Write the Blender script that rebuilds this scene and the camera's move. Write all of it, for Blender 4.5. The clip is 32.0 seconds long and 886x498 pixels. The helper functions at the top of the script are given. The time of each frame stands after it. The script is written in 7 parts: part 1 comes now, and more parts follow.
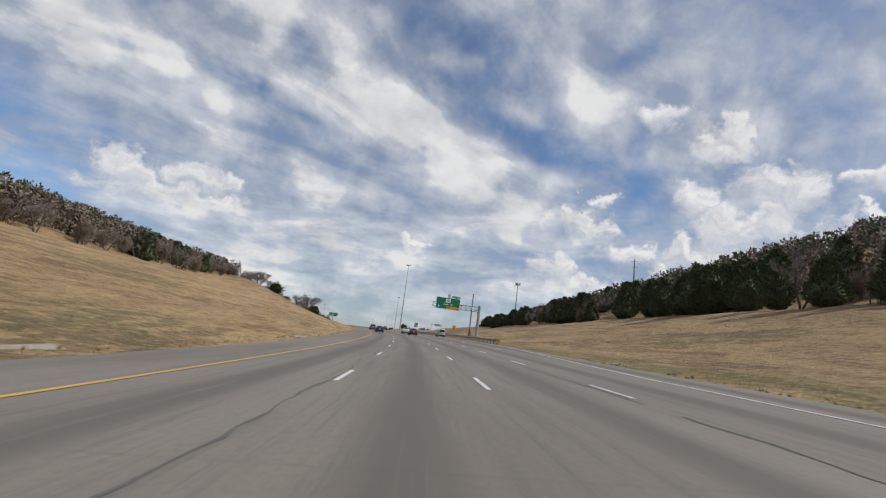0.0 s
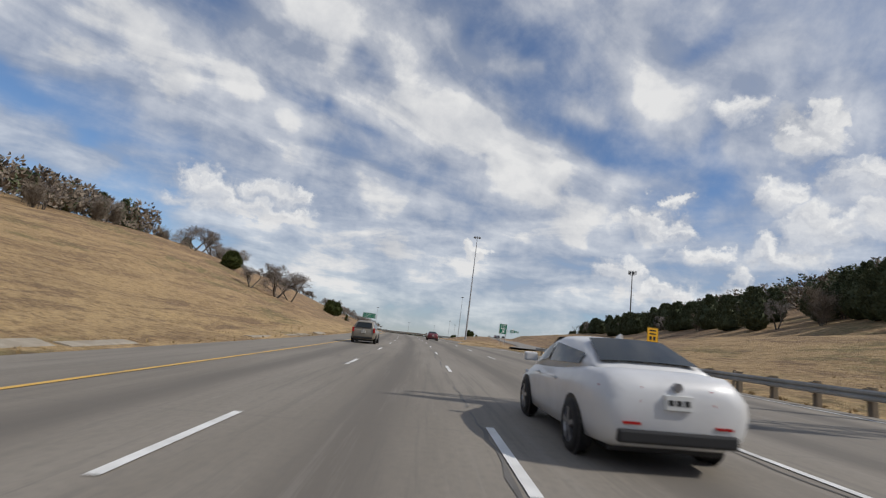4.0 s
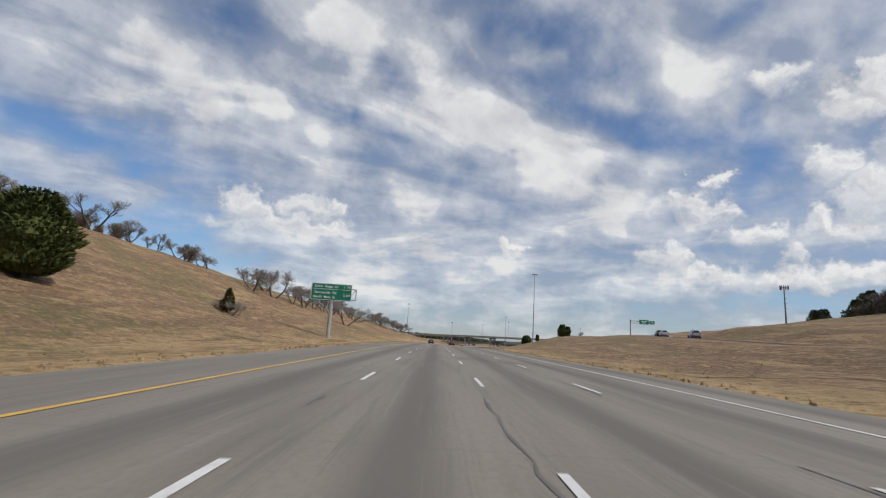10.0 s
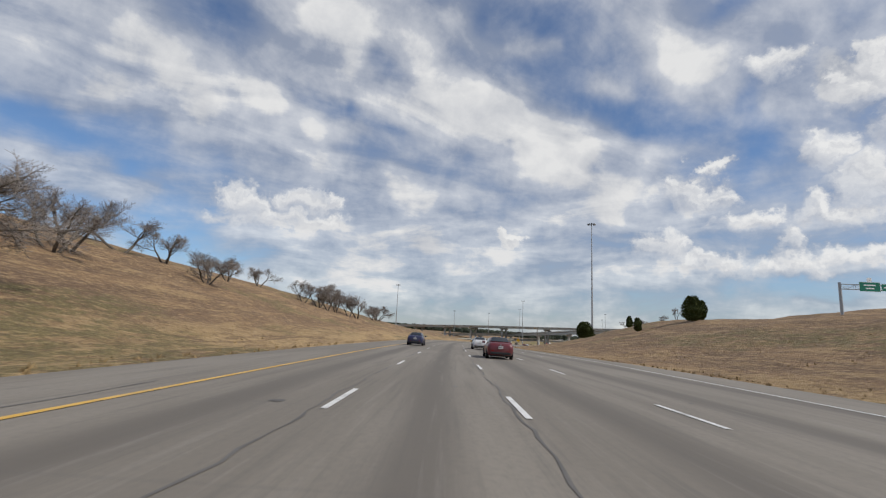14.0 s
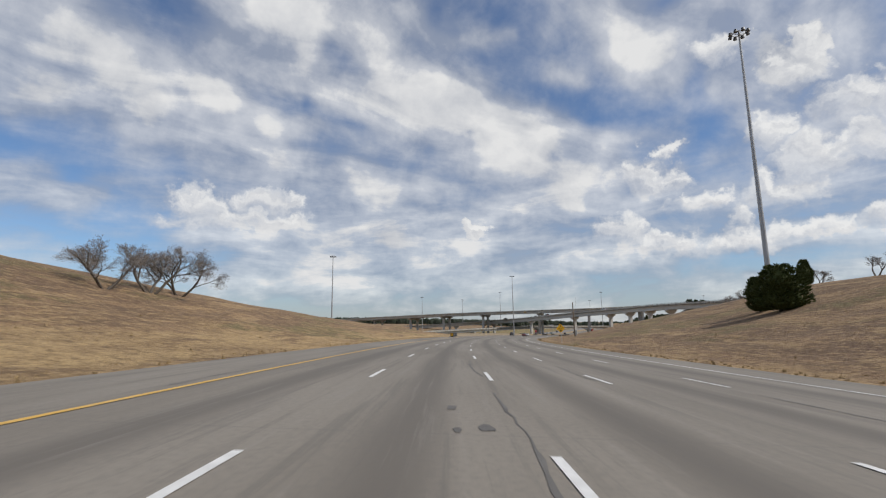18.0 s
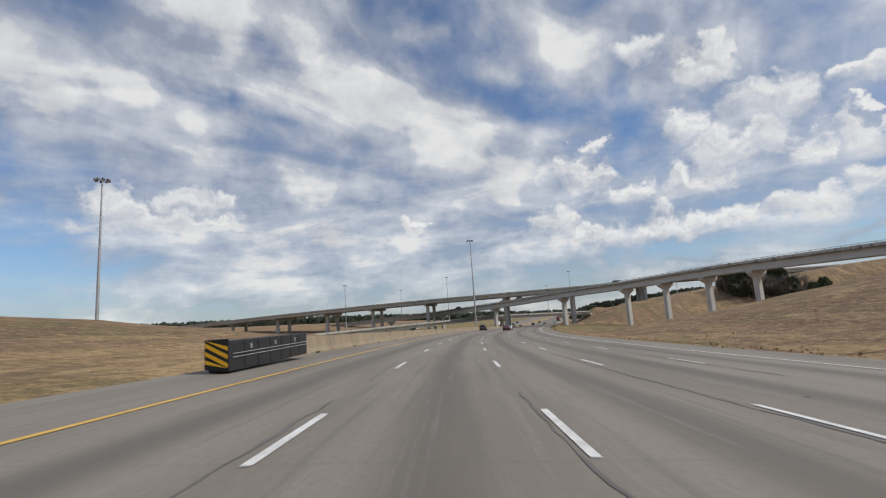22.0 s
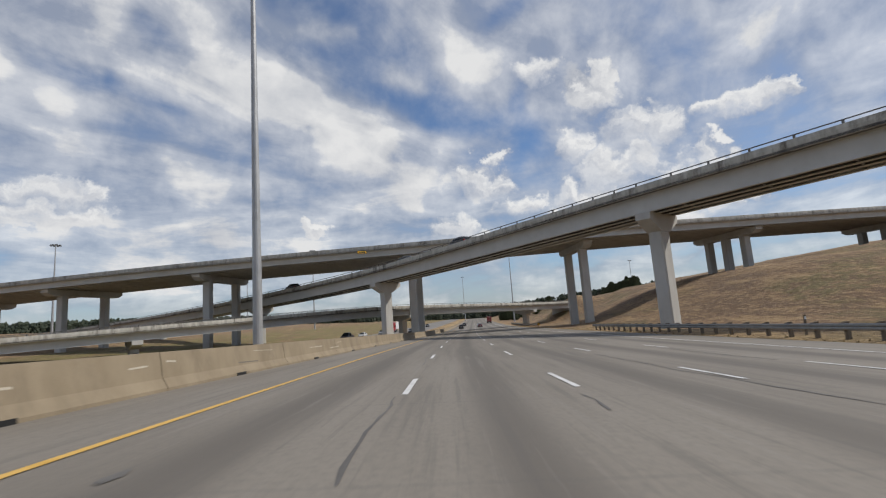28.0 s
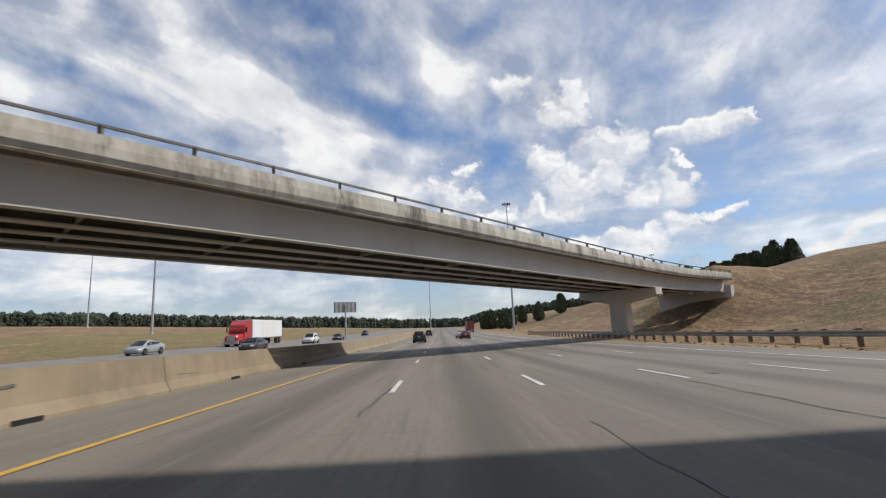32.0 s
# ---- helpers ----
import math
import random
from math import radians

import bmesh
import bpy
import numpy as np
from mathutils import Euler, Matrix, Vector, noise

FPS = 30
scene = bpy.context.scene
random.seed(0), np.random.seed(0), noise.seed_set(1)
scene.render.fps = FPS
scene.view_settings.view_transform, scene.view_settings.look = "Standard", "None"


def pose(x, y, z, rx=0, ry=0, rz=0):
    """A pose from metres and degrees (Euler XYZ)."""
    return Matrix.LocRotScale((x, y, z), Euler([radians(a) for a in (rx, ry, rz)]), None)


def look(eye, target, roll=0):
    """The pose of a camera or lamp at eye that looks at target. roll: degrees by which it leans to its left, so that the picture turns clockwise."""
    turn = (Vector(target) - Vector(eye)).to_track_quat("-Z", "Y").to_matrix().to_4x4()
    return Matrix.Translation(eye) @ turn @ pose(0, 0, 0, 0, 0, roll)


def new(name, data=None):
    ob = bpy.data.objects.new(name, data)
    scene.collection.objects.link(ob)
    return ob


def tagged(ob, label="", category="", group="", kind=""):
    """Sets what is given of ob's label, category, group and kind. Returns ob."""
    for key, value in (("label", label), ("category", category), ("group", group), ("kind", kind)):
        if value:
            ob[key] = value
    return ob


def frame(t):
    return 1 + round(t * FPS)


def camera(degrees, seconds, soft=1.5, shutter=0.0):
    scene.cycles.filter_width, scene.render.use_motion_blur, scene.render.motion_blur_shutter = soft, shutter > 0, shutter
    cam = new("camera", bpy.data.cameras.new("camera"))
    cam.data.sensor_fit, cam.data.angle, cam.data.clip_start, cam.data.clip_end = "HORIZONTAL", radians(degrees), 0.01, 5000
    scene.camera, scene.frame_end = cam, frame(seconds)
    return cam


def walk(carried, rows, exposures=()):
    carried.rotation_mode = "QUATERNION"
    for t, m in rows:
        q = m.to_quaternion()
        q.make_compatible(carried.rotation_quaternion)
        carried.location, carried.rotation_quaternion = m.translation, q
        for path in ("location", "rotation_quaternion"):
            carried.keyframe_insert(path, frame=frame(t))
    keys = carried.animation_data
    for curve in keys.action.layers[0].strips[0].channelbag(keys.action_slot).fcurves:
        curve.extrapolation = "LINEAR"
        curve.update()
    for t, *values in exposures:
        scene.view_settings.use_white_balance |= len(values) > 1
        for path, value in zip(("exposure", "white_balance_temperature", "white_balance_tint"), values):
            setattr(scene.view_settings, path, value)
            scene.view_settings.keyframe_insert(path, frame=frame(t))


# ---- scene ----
EXPOSURES = [(0.0, 0.0), (29.0, 0.0), (30.0, 0.30), (31.0, 0.40), (32.0, 0.25)]
cam = camera(86.30, 32.0, soft=1.2, shutter=0.1)
walk(cam, [
    (0.0, pose(0.00, 0.00, 1.41, 101.29, -7.13, -1.40)),
    (0.5, pose(-0.25, 14.62, 1.70, 101.34, -7.32, -0.42)),
    (1.0, pose(-0.68, 29.24, 2.00, 101.14, -7.04, 0.41)),
    (1.5, pose(-1.36, 43.86, 2.29, 101.19, -7.09, 1.24)),
    (2.0, pose(-2.33, 58.48, 2.58, 101.19, -7.26, 2.15)),
    (2.5, pose(-3.57, 73.08, 2.87, 101.14, -7.15, 3.34)),
    (3.0, pose(-5.05, 87.66, 3.16, 101.18, -7.33, 4.39)),
    (3.5, pose(-6.73, 102.22, 3.45, 101.21, -7.48, 5.27)),
    (5.5, pose(-16.02, 160.18, 4.48, 100.93, -6.71, 9.54)),
    (6.0, pose(-18.68, 174.57, 4.72, 100.80, -6.44, 10.15)),
    (6.5, pose(-21.46, 188.92, 4.95, 100.82, -6.06, 10.55)),
    (7.0, pose(-24.34, 203.23, 5.17, 100.94, -5.56, 10.92)),
    (7.5, pose(-27.32, 217.51, 5.39, 100.95, -5.07, 11.23)),
    (8.0, pose(-30.35, 231.75, 5.60, 101.00, -4.79, 11.37)),
    (8.5, pose(-33.41, 245.99, 5.79, 100.95, -4.56, 11.44)),
    (9.0, pose(-36.48, 260.25, 5.96, 100.87, -4.23, 11.46)),
    (9.5, pose(-39.54, 274.53, 6.10, 100.80, -3.98, 11.49)),
    (10.0, pose(-42.61, 288.84, 6.20, 100.81, -3.79, 11.49)),
    (10.5, pose(-45.71, 303.15, 6.28, 100.65, -3.65, 11.51)),
    (11.0, pose(-48.83, 317.43, 6.33, 100.49, -3.51, 11.51)),
    (11.5, pose(-51.95, 331.73, 6.35, 100.27, -3.52, 11.50)),
    (12.0, pose(-55.03, 346.03, 6.36, 100.20, -3.48, 11.60)),
    (12.5, pose(-58.09, 360.31, 6.35, 99.97, -3.47, 11.76)),
    (13.0, pose(-61.15, 374.61, 6.31, 99.93, -3.42, 11.83)),
    (13.5, pose(-64.16, 388.93, 6.26, 99.87, -3.20, 11.71)),
    (14.0, pose(-67.09, 403.29, 6.18, 99.81, -2.68, 11.48)),
    (14.5, pose(-69.91, 417.66, 6.08, 99.64, -2.17, 11.03)),
    (16.5, pose(-79.94, 475.31, 5.47, 99.20, -0.06, 9.31)),
    (17.0, pose(-82.19, 489.76, 5.27, 99.15, 0.29, 8.95)),
    (17.5, pose(-84.35, 504.23, 5.04, 99.09, 0.53, 8.45)),
    (18.0, pose(-86.37, 518.71, 4.80, 99.01, 0.86, 7.88)),
    (18.5, pose(-88.22, 533.22, 4.55, 98.95, 1.45, 7.20)),
    (19.0, pose(-89.85, 547.74, 4.29, 98.84, 2.07, 6.38)),
    (19.5, pose(-91.22, 562.27, 4.03, 98.72, 2.69, 5.57)),
    (20.0, pose(-92.32, 576.80, 3.75, 98.65, 3.14, 4.71)),
    (20.5, pose(-93.17, 591.33, 3.45, 98.55, 3.38, 3.84)),
    (21.0, pose(-93.80, 605.90, 3.14, 98.48, 3.56, 3.00)),
    (21.5, pose(-94.24, 620.48, 2.82, 98.37, 3.67, 1.98)),
    (22.0, pose(-94.45, 635.05, 2.51, 98.33, 3.78, 0.94)),
    (22.5, pose(-94.40, 649.62, 2.19, 98.32, 3.93, -0.02)),
    (23.0, pose(-94.08, 664.18, 1.87, 98.33, 4.10, -0.96)),
    (23.5, pose(-93.50, 678.73, 1.54, 98.30, 4.30, -1.91)),
    (24.0, pose(-92.62, 693.29, 1.21, 98.27, 4.35, -3.05)),
    (24.5, pose(-91.46, 707.83, 0.88, 98.21, 4.36, -4.13)),
    (25.0, pose(-90.03, 722.37, 0.54, 98.23, 4.33, -5.00)),
    (25.5, pose(-88.37, 736.94, 0.20, 98.17, 4.40, -5.82)),
    (27.5, pose(-78.83, 795.02, -1.15, 98.24, 4.12, -9.70)),
    (28.0, pose(-76.03, 809.43, -1.50, 98.15, 4.04, -10.91)),
    (28.5, pose(-73.05, 823.79, -1.85, 98.16, 4.01, -11.46)),
    (29.0, pose(-69.92, 838.11, -2.21, 98.17, 3.82, -12.38)),
    (29.5, pose(-66.65, 852.37, -2.58, 98.15, 3.94, -12.67)),
    (30.0, pose(-63.24, 866.57, -2.95, 98.25, 3.68, -13.24)),
    (31.0, pose(-56.05, 894.94, -3.67, 98.63, 2.94, -14.23)),
    (31.5, pose(-52.40, 909.12, -4.01, 98.86, 2.91, -14.69)),
    (32.0, pose(-48.71, 923.29, -4.36, 99.13, 2.35, -15.06)),
], exposures=EXPOSURES)

# heading of the road (degrees, left positive) by metres along it, its level, its cross slope
HEADING = [(-240, 1.0), (-60, 1.0), (0, 1.0), (30, 2.3), (60, 4.6), (90, 6.5), (120, 9.1), (150, 9.1), (180, 11.0), (210, 11.8), (240, 12.1), (270, 12.1), (300, 12.2), (330, 12.3), (360, 12.1), (390, 11.9), (420, 11.1), (450, 9.9), (480, 9.8), (510, 8.4), (540, 7.0), (570, 5.0), (600, 2.9), (630, 1.1), (660, -1.1), (690, -3.4), (720, -5.6), (750, -9.3), (780, -9.3), (810, -11.0), (840, -12.3), (870, -13.5), (900, -14.2), (930, -14.6), (1050, -14.6), (1200, -14.6), (3200, -14.6)]
GRADE = [(-240, -2.34), (0, 0.06), (60, 1.26), (120, 2.41), (180, 3.43), (240, 4.33), (300, 4.89), (360, 5.00), (420, 4.76), (480, 4.15), (540, 3.22), (600, 2.09), (660, 0.79), (720, -0.56), (780, -1.94), (840, -3.36), (900, -4.85), (936, -5.71), (1000, -6.91), (1100, -7.51), (3200, -7.51)]
X0 = 0.0
BANK = [(-240, 0.055), (110, 0.055), (230, 0.02), (330, 0.0), (420, -0.01), (520, -0.045), (760, -0.055), (860, -0.02), (920, 0.0), (3200, 0.0)]
DASH_PHASE = [(-40, 1.0), (0, 1.0), (110, 0.3), (190, 4.5), (290, 3.8), (395, 5.0), (515, 6.8), (602, 5.0), (686, 3.0), (748, 3.8), (830, 1.8), (890, -0.4), (950, -1.6), (1150, -1.6)]
# edges of the paving, and the banks beside it: width of the slope, its rise, the fall after it
LEFT_TOE = [(-240, -9.0), (640, -9.0), (660, -8.8), (3200, -8.8)]
RIGHT_LINE = [(-240, 9.3), (20, 9.6), (60, 12.4), (150, 12.5), (190, 9.3), (230, 9.15), (380, 9.15), (450, 12.75), (3200, 12.75)]
RIGHT_TOE = [(-240, 12.4), (20, 12.6), (58, 13.5), (150, 13.5), (195, 12.4), (380, 12.4), (450, 16.0), (3200, 16.0)]
LEFT_WIDTH = [(-240, 51), (300, 51), (440, 50), (540, 40), (640, 40), (700, 30), (3200, 60)]
LEFT_CREST = [(-240, 0.0), (180, 0.0), (240, 1.6), (330, 2.0), (400, 1.8), (450, 0.9), (560, 0.4), (620, 0.0), (3200, 0.0)]
LEFT_RISE = [(-240, 8.6), (100, 9.2), (160, 10.4), (230, 13.8), (330, 13.8), (440, 13.2), (540, 10.6), (610, 8.2), (650, 6.4), (690, 4.2), (725, 1.5), (770, -0.7), (900, -0.5), (1000, 0.6), (1200, 1.2), (3200, 1.2)]
LEFT_AFTER = [(-240, 0.25), (180, 0.25), (260, 0.04), (500, 0.0), (700, 0.01), (760, 0.03), (900, 0.03), (1000, 0.07), (1300, 0.06), (3200, 0.04)]
LEFT_VERGE = [(-240, 0), (200, 1), (300, 7), (370, 7), (430, 4), (520, 1.5), (600, 0), (3200, 0)]
# the exit ramp: along, across, height over the road axis
EXIT_S = [130, 150, 185, 212, 266, 303, 352, 429, 467, 520, 600, 680]
EXIT_O = [11.0, 12.4, 18.0, 26.0, 33.0, 42.0, 50.0, 62.0, 78.0, 90.0, 104.0, 112.0]
EXIT_Z = [0.55, 0.6, 0.8, 0.9, 2.0, 2.7, 3.4, 6.2, 8.2, 9.7, 10.6, 11.0]
RIGHT_VERGE = [(-240, 1.0), (450, 1.0), (700, 2.0), (830, 9.0), (960, 10.0), (1000, 14.0), (3200, 10.0)]
RIGHT_WIDTH = [(-240, 38), (150, 40), (330, 60), (400, 40), (470, 34), (560, 44), (700, 46), (800, 40), (880, 26), (940, 30), (1060, 34), (3200, 40)]
RIGHT_RISE = [(-240, 10.0), (60, 10.4), (110, 9.6), (150, 8.0), (230, 6.6), (330, 5.4), (400, 5.4), (470, 6.8), (560, 8.6), (600, 7.2), (660, 7.8), (700, 7.6), (725, 5.6), (750, 2.4), (800, -2.6), (840, -2.2), (870, 5.0), (890, 8.0), (940, 9.4), (980, 9.4), (1040, 7.6), (1200, 8.0), (3200, 7.0)]
RIGHT_CREST = [(-240, 0.0), (490, 0.0), (560, 1.8), (620, 2.6), (660, 0.8), (700, 0.0), (965, 0.0), (1010, 3.2), (1080, 3.2), (1200, 0.0), (3200, 0.0)]
RIGHT_AFTER = [(-240, 0.46), (60, 0.46), (150, 0.37), (260, 0.33), (330, 0.27), (380, 0.19), (420, 0.16), (455, 0.03), (560, 0.05), (590, 0.12), (630, 0.12), (670, 0.04), (740, 0.04), (785, -0.03), (850, -0.03), (900, 0.12), (3200, 0.05)]
RIGHT_DITCH = [(-240, 0.6), (200, 0.3), (500, 0.0), (3200, 0.0)]
STREAK = 41.0
SKY_GAIN = (0.080, 0.092, 0.106)


# ---- road axis: heading by distance, integrated ----
def lerp_table(table, s):
    return float(np.interp(s, [a for a, _ in table], [b for _, b in table]))


AXIS_S = np.arange(-240.0, 3200.0, 2.0)
_h = np.radians(np.interp(AXIS_S, [a for a, _ in HEADING], [b for _, b in HEADING]))
_h = np.convolve(np.pad(_h, 12, mode="edge"), np.ones(25) / 25, mode="valid")
AXIS_X = np.cumsum(-np.sin(_h)) * 2.0
AXIS_Y = np.cumsum(np.cos(_h)) * 2.0
AXIS_H = _h
_i0 = int(np.argmin(abs(AXIS_S)))
AXIS_X, AXIS_Y = AXIS_X - AXIS_X[_i0] + X0, AXIS_Y - AXIS_Y[_i0]
AXIS_Z = np.interp(AXIS_S, [a for a, _ in GRADE], [b for _, b in GRADE])
AXIS_Z = np.convolve(np.pad(AXIS_Z, 20, mode="edge"), np.ones(41) / 41, mode="valid")


def axis(s):
    """x, y, z and heading (radians, left positive) of the road axis at s metres along it."""
    return (float(np.interp(s, AXIS_S, AXIS_X)), float(np.interp(s, AXIS_S, AXIS_Y)),
            float(np.interp(s, AXIS_S, AXIS_Z)), float(np.interp(s, AXIS_S, AXIS_H)))


def at(s, o, dz=0.0):
    """World point at s along the road, o to the right of the axis, dz over the road."""
    x, y, z, h = axis(s)
    return Vector((x + o * math.cos(h), y + o * math.sin(h), z + dz))


def so(x, y):
    """Inverse of at(): s and o of a world place (arrays welcome)."""
    s = np.interp(y, AXIS_Y, AXIS_S)
    for _ in range(4):
        ax, ay, h = np.interp(s, AXIS_S, AXIS_X), np.interp(s, AXIS_S, AXIS_Y), np.interp(s, AXIS_S, AXIS_H)
        s = s + (-(x - ax) * np.sin(h) + (y - ay) * np.cos(h))
    ax, ay, h = np.interp(s, AXIS_S, AXIS_X), np.interp(s, AXIS_S, AXIS_Y), np.interp(s, AXIS_S, AXIS_H)
    return s, (x - ax) * np.cos(h) + (y - ay) * np.sin(h)


def tab(table, s):
    return np.interp(s, [a for a, _ in table], [b for _, b in table])


def slope_shape(u):
    """0 at the toe, 1 at the crest, rounded at both ends."""
    u = np.clip(u, 0.0, 1.0)
    return 0.55 * u + 0.45 * u * u * (3 - 2 * u)

# ---- sky and sun ----
SUN_AZ, SUN_EL = 99.0, 44.0          # degrees clockwise from +y, and over the horizon
world = bpy.data.worlds.new("sky")
scene.world = world
world.use_nodes = True
wn, wl = world.node_tree.nodes, world.node_tree.links
wn.clear()


def wmath(op, a, b=None, c=None, clamp=False):
    n = wn.new("ShaderNodeMath")
    n.operation, n.use_clamp = op, clamp
    for k, v in enumerate((a, b, c)):
        if v is None:
            continue
        if isinstance(v, (int, float)):
            n.inputs[k].default_value = v
        else:
            wl.new(v, n.inputs[k])
    return n.outputs[0]


def wnoise(vec, scale, detail=6.0, rough=0.55, dist=0.0):
    n = wn.new("ShaderNodeTexNoise")
    n.inputs["Scale"].default_value, n.inputs["Detail"].default_value = scale, detail
    n.inputs["Roughness"].default_value, n.inputs["Distortion"].default_value = rough, dist
    wl.new(vec, n.inputs["Vector"])
    return n.outputs["Fac"], n.outputs["Color"]


def wramp(x, a, b):
    n = wn.new("ShaderNodeMapRange")
    n.interpolation_type = "SMOOTHSTEP"
    wl.new(x, n.inputs[0])
    n.inputs[1].default_value, n.inputs[2].default_value = a, b
    return n.outputs[0]


def wvec(x, y, z=0.0):
    n = wn.new("ShaderNodeCombineXYZ")
    for k, v in enumerate((x, y, z)):
        if isinstance(v, (int, float)):
            n.inputs[k].default_value = v
        else:
            wl.new(v, n.inputs[k])
    return n.outputs[0]


geo = wn.new("ShaderNodeTexCoord")
sep = wn.new("ShaderNodeSeparateXYZ")
wl.new(geo.outputs["Generated"], sep.inputs[0])
dx, dy, dz = sep.outputs
up = wmath("MAXIMUM", dz, 0.0)
# clouds lie on a flat layer seen in perspective
inv = wmath("DIVIDE", 1.0, wmath("ADD", up, 0.10))
px, py = wmath("MULTIPLY", dx, inv), wmath("MULTIPLY", dy, inv)
az = wmath("MULTIPLY", wmath("ARCTAN2", dx, dy), 180 / math.pi)
el = wmath("MULTIPLY", wmath("ARCSINE", dz), 180 / math.pi)
wz, wc = wnoise(geo.outputs["Generated"], 5.0, 4.0)
wsep = wn.new("ShaderNodeSeparateColor")
wl.new(wc, wsep.inputs[0])
az_w = wmath("MULTIPLY_ADD", wmath("SUBTRACT", wsep.outputs[0], 0.5), 9.0, az)
el_w = wmath("MULTIPLY_ADD", wmath("SUBTRACT", wsep.outputs[1], 0.5), 6.0, el)


def wv(op, a, b=None, c=None):
    """A vector step; constants are plain tuples."""
    n = wn.new("ShaderNodeVectorMath")
    n.operation = op
    for k, v in enumerate((a, b, c)):
        if isinstance(v, tuple):
            n.inputs[k].default_value = v
        elif v is not None:
            wl.new(v, n.inputs[k])
    return n.outputs["Value" if op == "DOT_PRODUCT" else "Vector"]


DRIFT = wvec(az_w, el_w)


def cloud(acc, az1, el1, az2, el2, width, weight):
    """Adds a soft streak (weight > 0) or a blue gap (weight < 0) from one direction to another, in degrees."""
    ux, uy = az2 - az1, el2 - el1
    ll = ux * ux + uy * uy + 1e-6
    p = wv("SUBTRACT", DRIFT, (az1, el1, 0.0))
    c = wv("DOT_PRODUCT", p, (ux / ll, uy / ll, 0.0))
    k = wmath("ADD", c, 0.0, clamp=True)
    d2 = wmath("MULTIPLY_ADD", wmath("MULTIPLY", k, wmath("MULTIPLY_ADD", c, -2.0, k)), ll, wv("DOT_PRODUCT", p, p))
    fall = wmath("POWER", math.exp(-1.0 / width ** 2), d2)
    return wmath("MULTIPLY_ADD", fall, weight * (1.05 if weight > 0 else 0.74), acc)


# the long bright bands of the high layer, falling to the horizon ahead, and the blue gaps between them
bands = wmath("ADD", 0.0, 0.0)
for spec in (
    (-58.1, 23.2, -46.9, 27.0, 4.0, 0.20),
    (-48.5, 27.2, -44.0, 26.6, 2.6, 0.16),
    (-58.1, 19.2, -49.9, 21.3, 2.0, 0.16),
    (-50.4, 21.4, -40.2, 21.3, 2.2, 0.20),
    (-43.7, 24.4, -34.7, 25.0, 2.4, 0.22),
    (-34.6, 24.7, -29.2, 23.9, 1.8, 0.18),
    (-40.2, 21.0, -28.7, 20.5, 2.0, 0.17),
    (-29.0, 22.4, -22.9, 23.6, 1.1, 0.16),
    (-35.9, 32.3, -26.5, 34.9, 3.2, 0.20),
    (-33.3, 28.9, -24.4, 30.3, 2.6, 0.22),
    (-27.9, 34.6, -15.8, 32.8, 3.0, 0.24),
    (-24.1, 27.9, -12.0, 23.7, 2.4, 0.20),
    (-16.1, 28.5, -4.8, 26.2, 3.0, 0.28),
    (-8.4, 25.2, 2.3, 21.3, 4.0, 0.30),
):
    bands = cloud(bands, *spec)
for spec in (
    (2.3, 23.2, 10.2, 18.5, 3.3, 0.28),
    (-1.0, 18.7, 7.6, 15.4, 2.2, 0.20),
    (-12.3, 36.4, -6.8, 33.8, 1.8, 0.24),
    (-5.2, 32.5, 2.1, 32.7, 1.0, 0.16),
    (12.3, 36.7, 17.1, 30.6, 2.6, 0.26),
    (17.1, 30.6, 20.0, 25.9, 2.0, 0.24),
    (8.0, 28.7, 10.6, 27.6, 1.2, 0.20),
    (22.1, 31.3, 28.2, 32.4, 2.0, 0.20),
    (20.9, 28.5, 27.9, 28.1, 2.4, 0.17),
    (24.7, 23.9, 30.2, 24.9, 2.0, 0.19),
    (31.2, 25.7, 33.1, 26.3, 3.0, 0.26),
    (-56.9, 13.2, -48.8, 15.2, 1.4, 0.17),
    (-54.4, 12.2, -44.4, 13.1, 1.4, 0.15),
    (-36.0, 17.3, -28.3, 17.0, 1.4, 0.13),
):
    bands = cloud(bands, *spec)
for spec in (
    (-28.5, 18.6, -17.3, 17.6, 1.5, 0.15),
    (-19.3, 17.1, -9.2, 14.8, 1.7, 0.18),
    (-25.3, 14.1, -14.1, 14.1, 1.6, 0.15),
    (-36.1, 9.7, -13.9, 10.7, 2.2, 0.20),
    (-13.9, 10.7, 7.6, 14.1, 1.8, 0.15),
    (-32.1, 6.3, -4.0, 7.9, 2.4, 0.16),
    (-0.0, 8.7, 12.4, 9.0, 1.6, 0.14),
    (-20.7, 31.0, -18.3, 29.7, 1.2, -0.34),
    (-40.8, 31.5, -36.0, 32.8, 2.2, -0.20),
    (-31.4, 25.1, -23.8, 25.7, 1.2, -0.20),
    (-23.8, 25.4, -17.8, 23.2, 1.1, -0.18),
    (-57.6, 16.7, -45.6, 20.3, 1.7, -0.22),
    (-57.3, 15.3, -44.1, 17.4, 1.9, -0.24),
    (-5.4, 35.8, 2.8, 35.2, 3.0, -0.20),
):
    bands = cloud(bands, *spec)
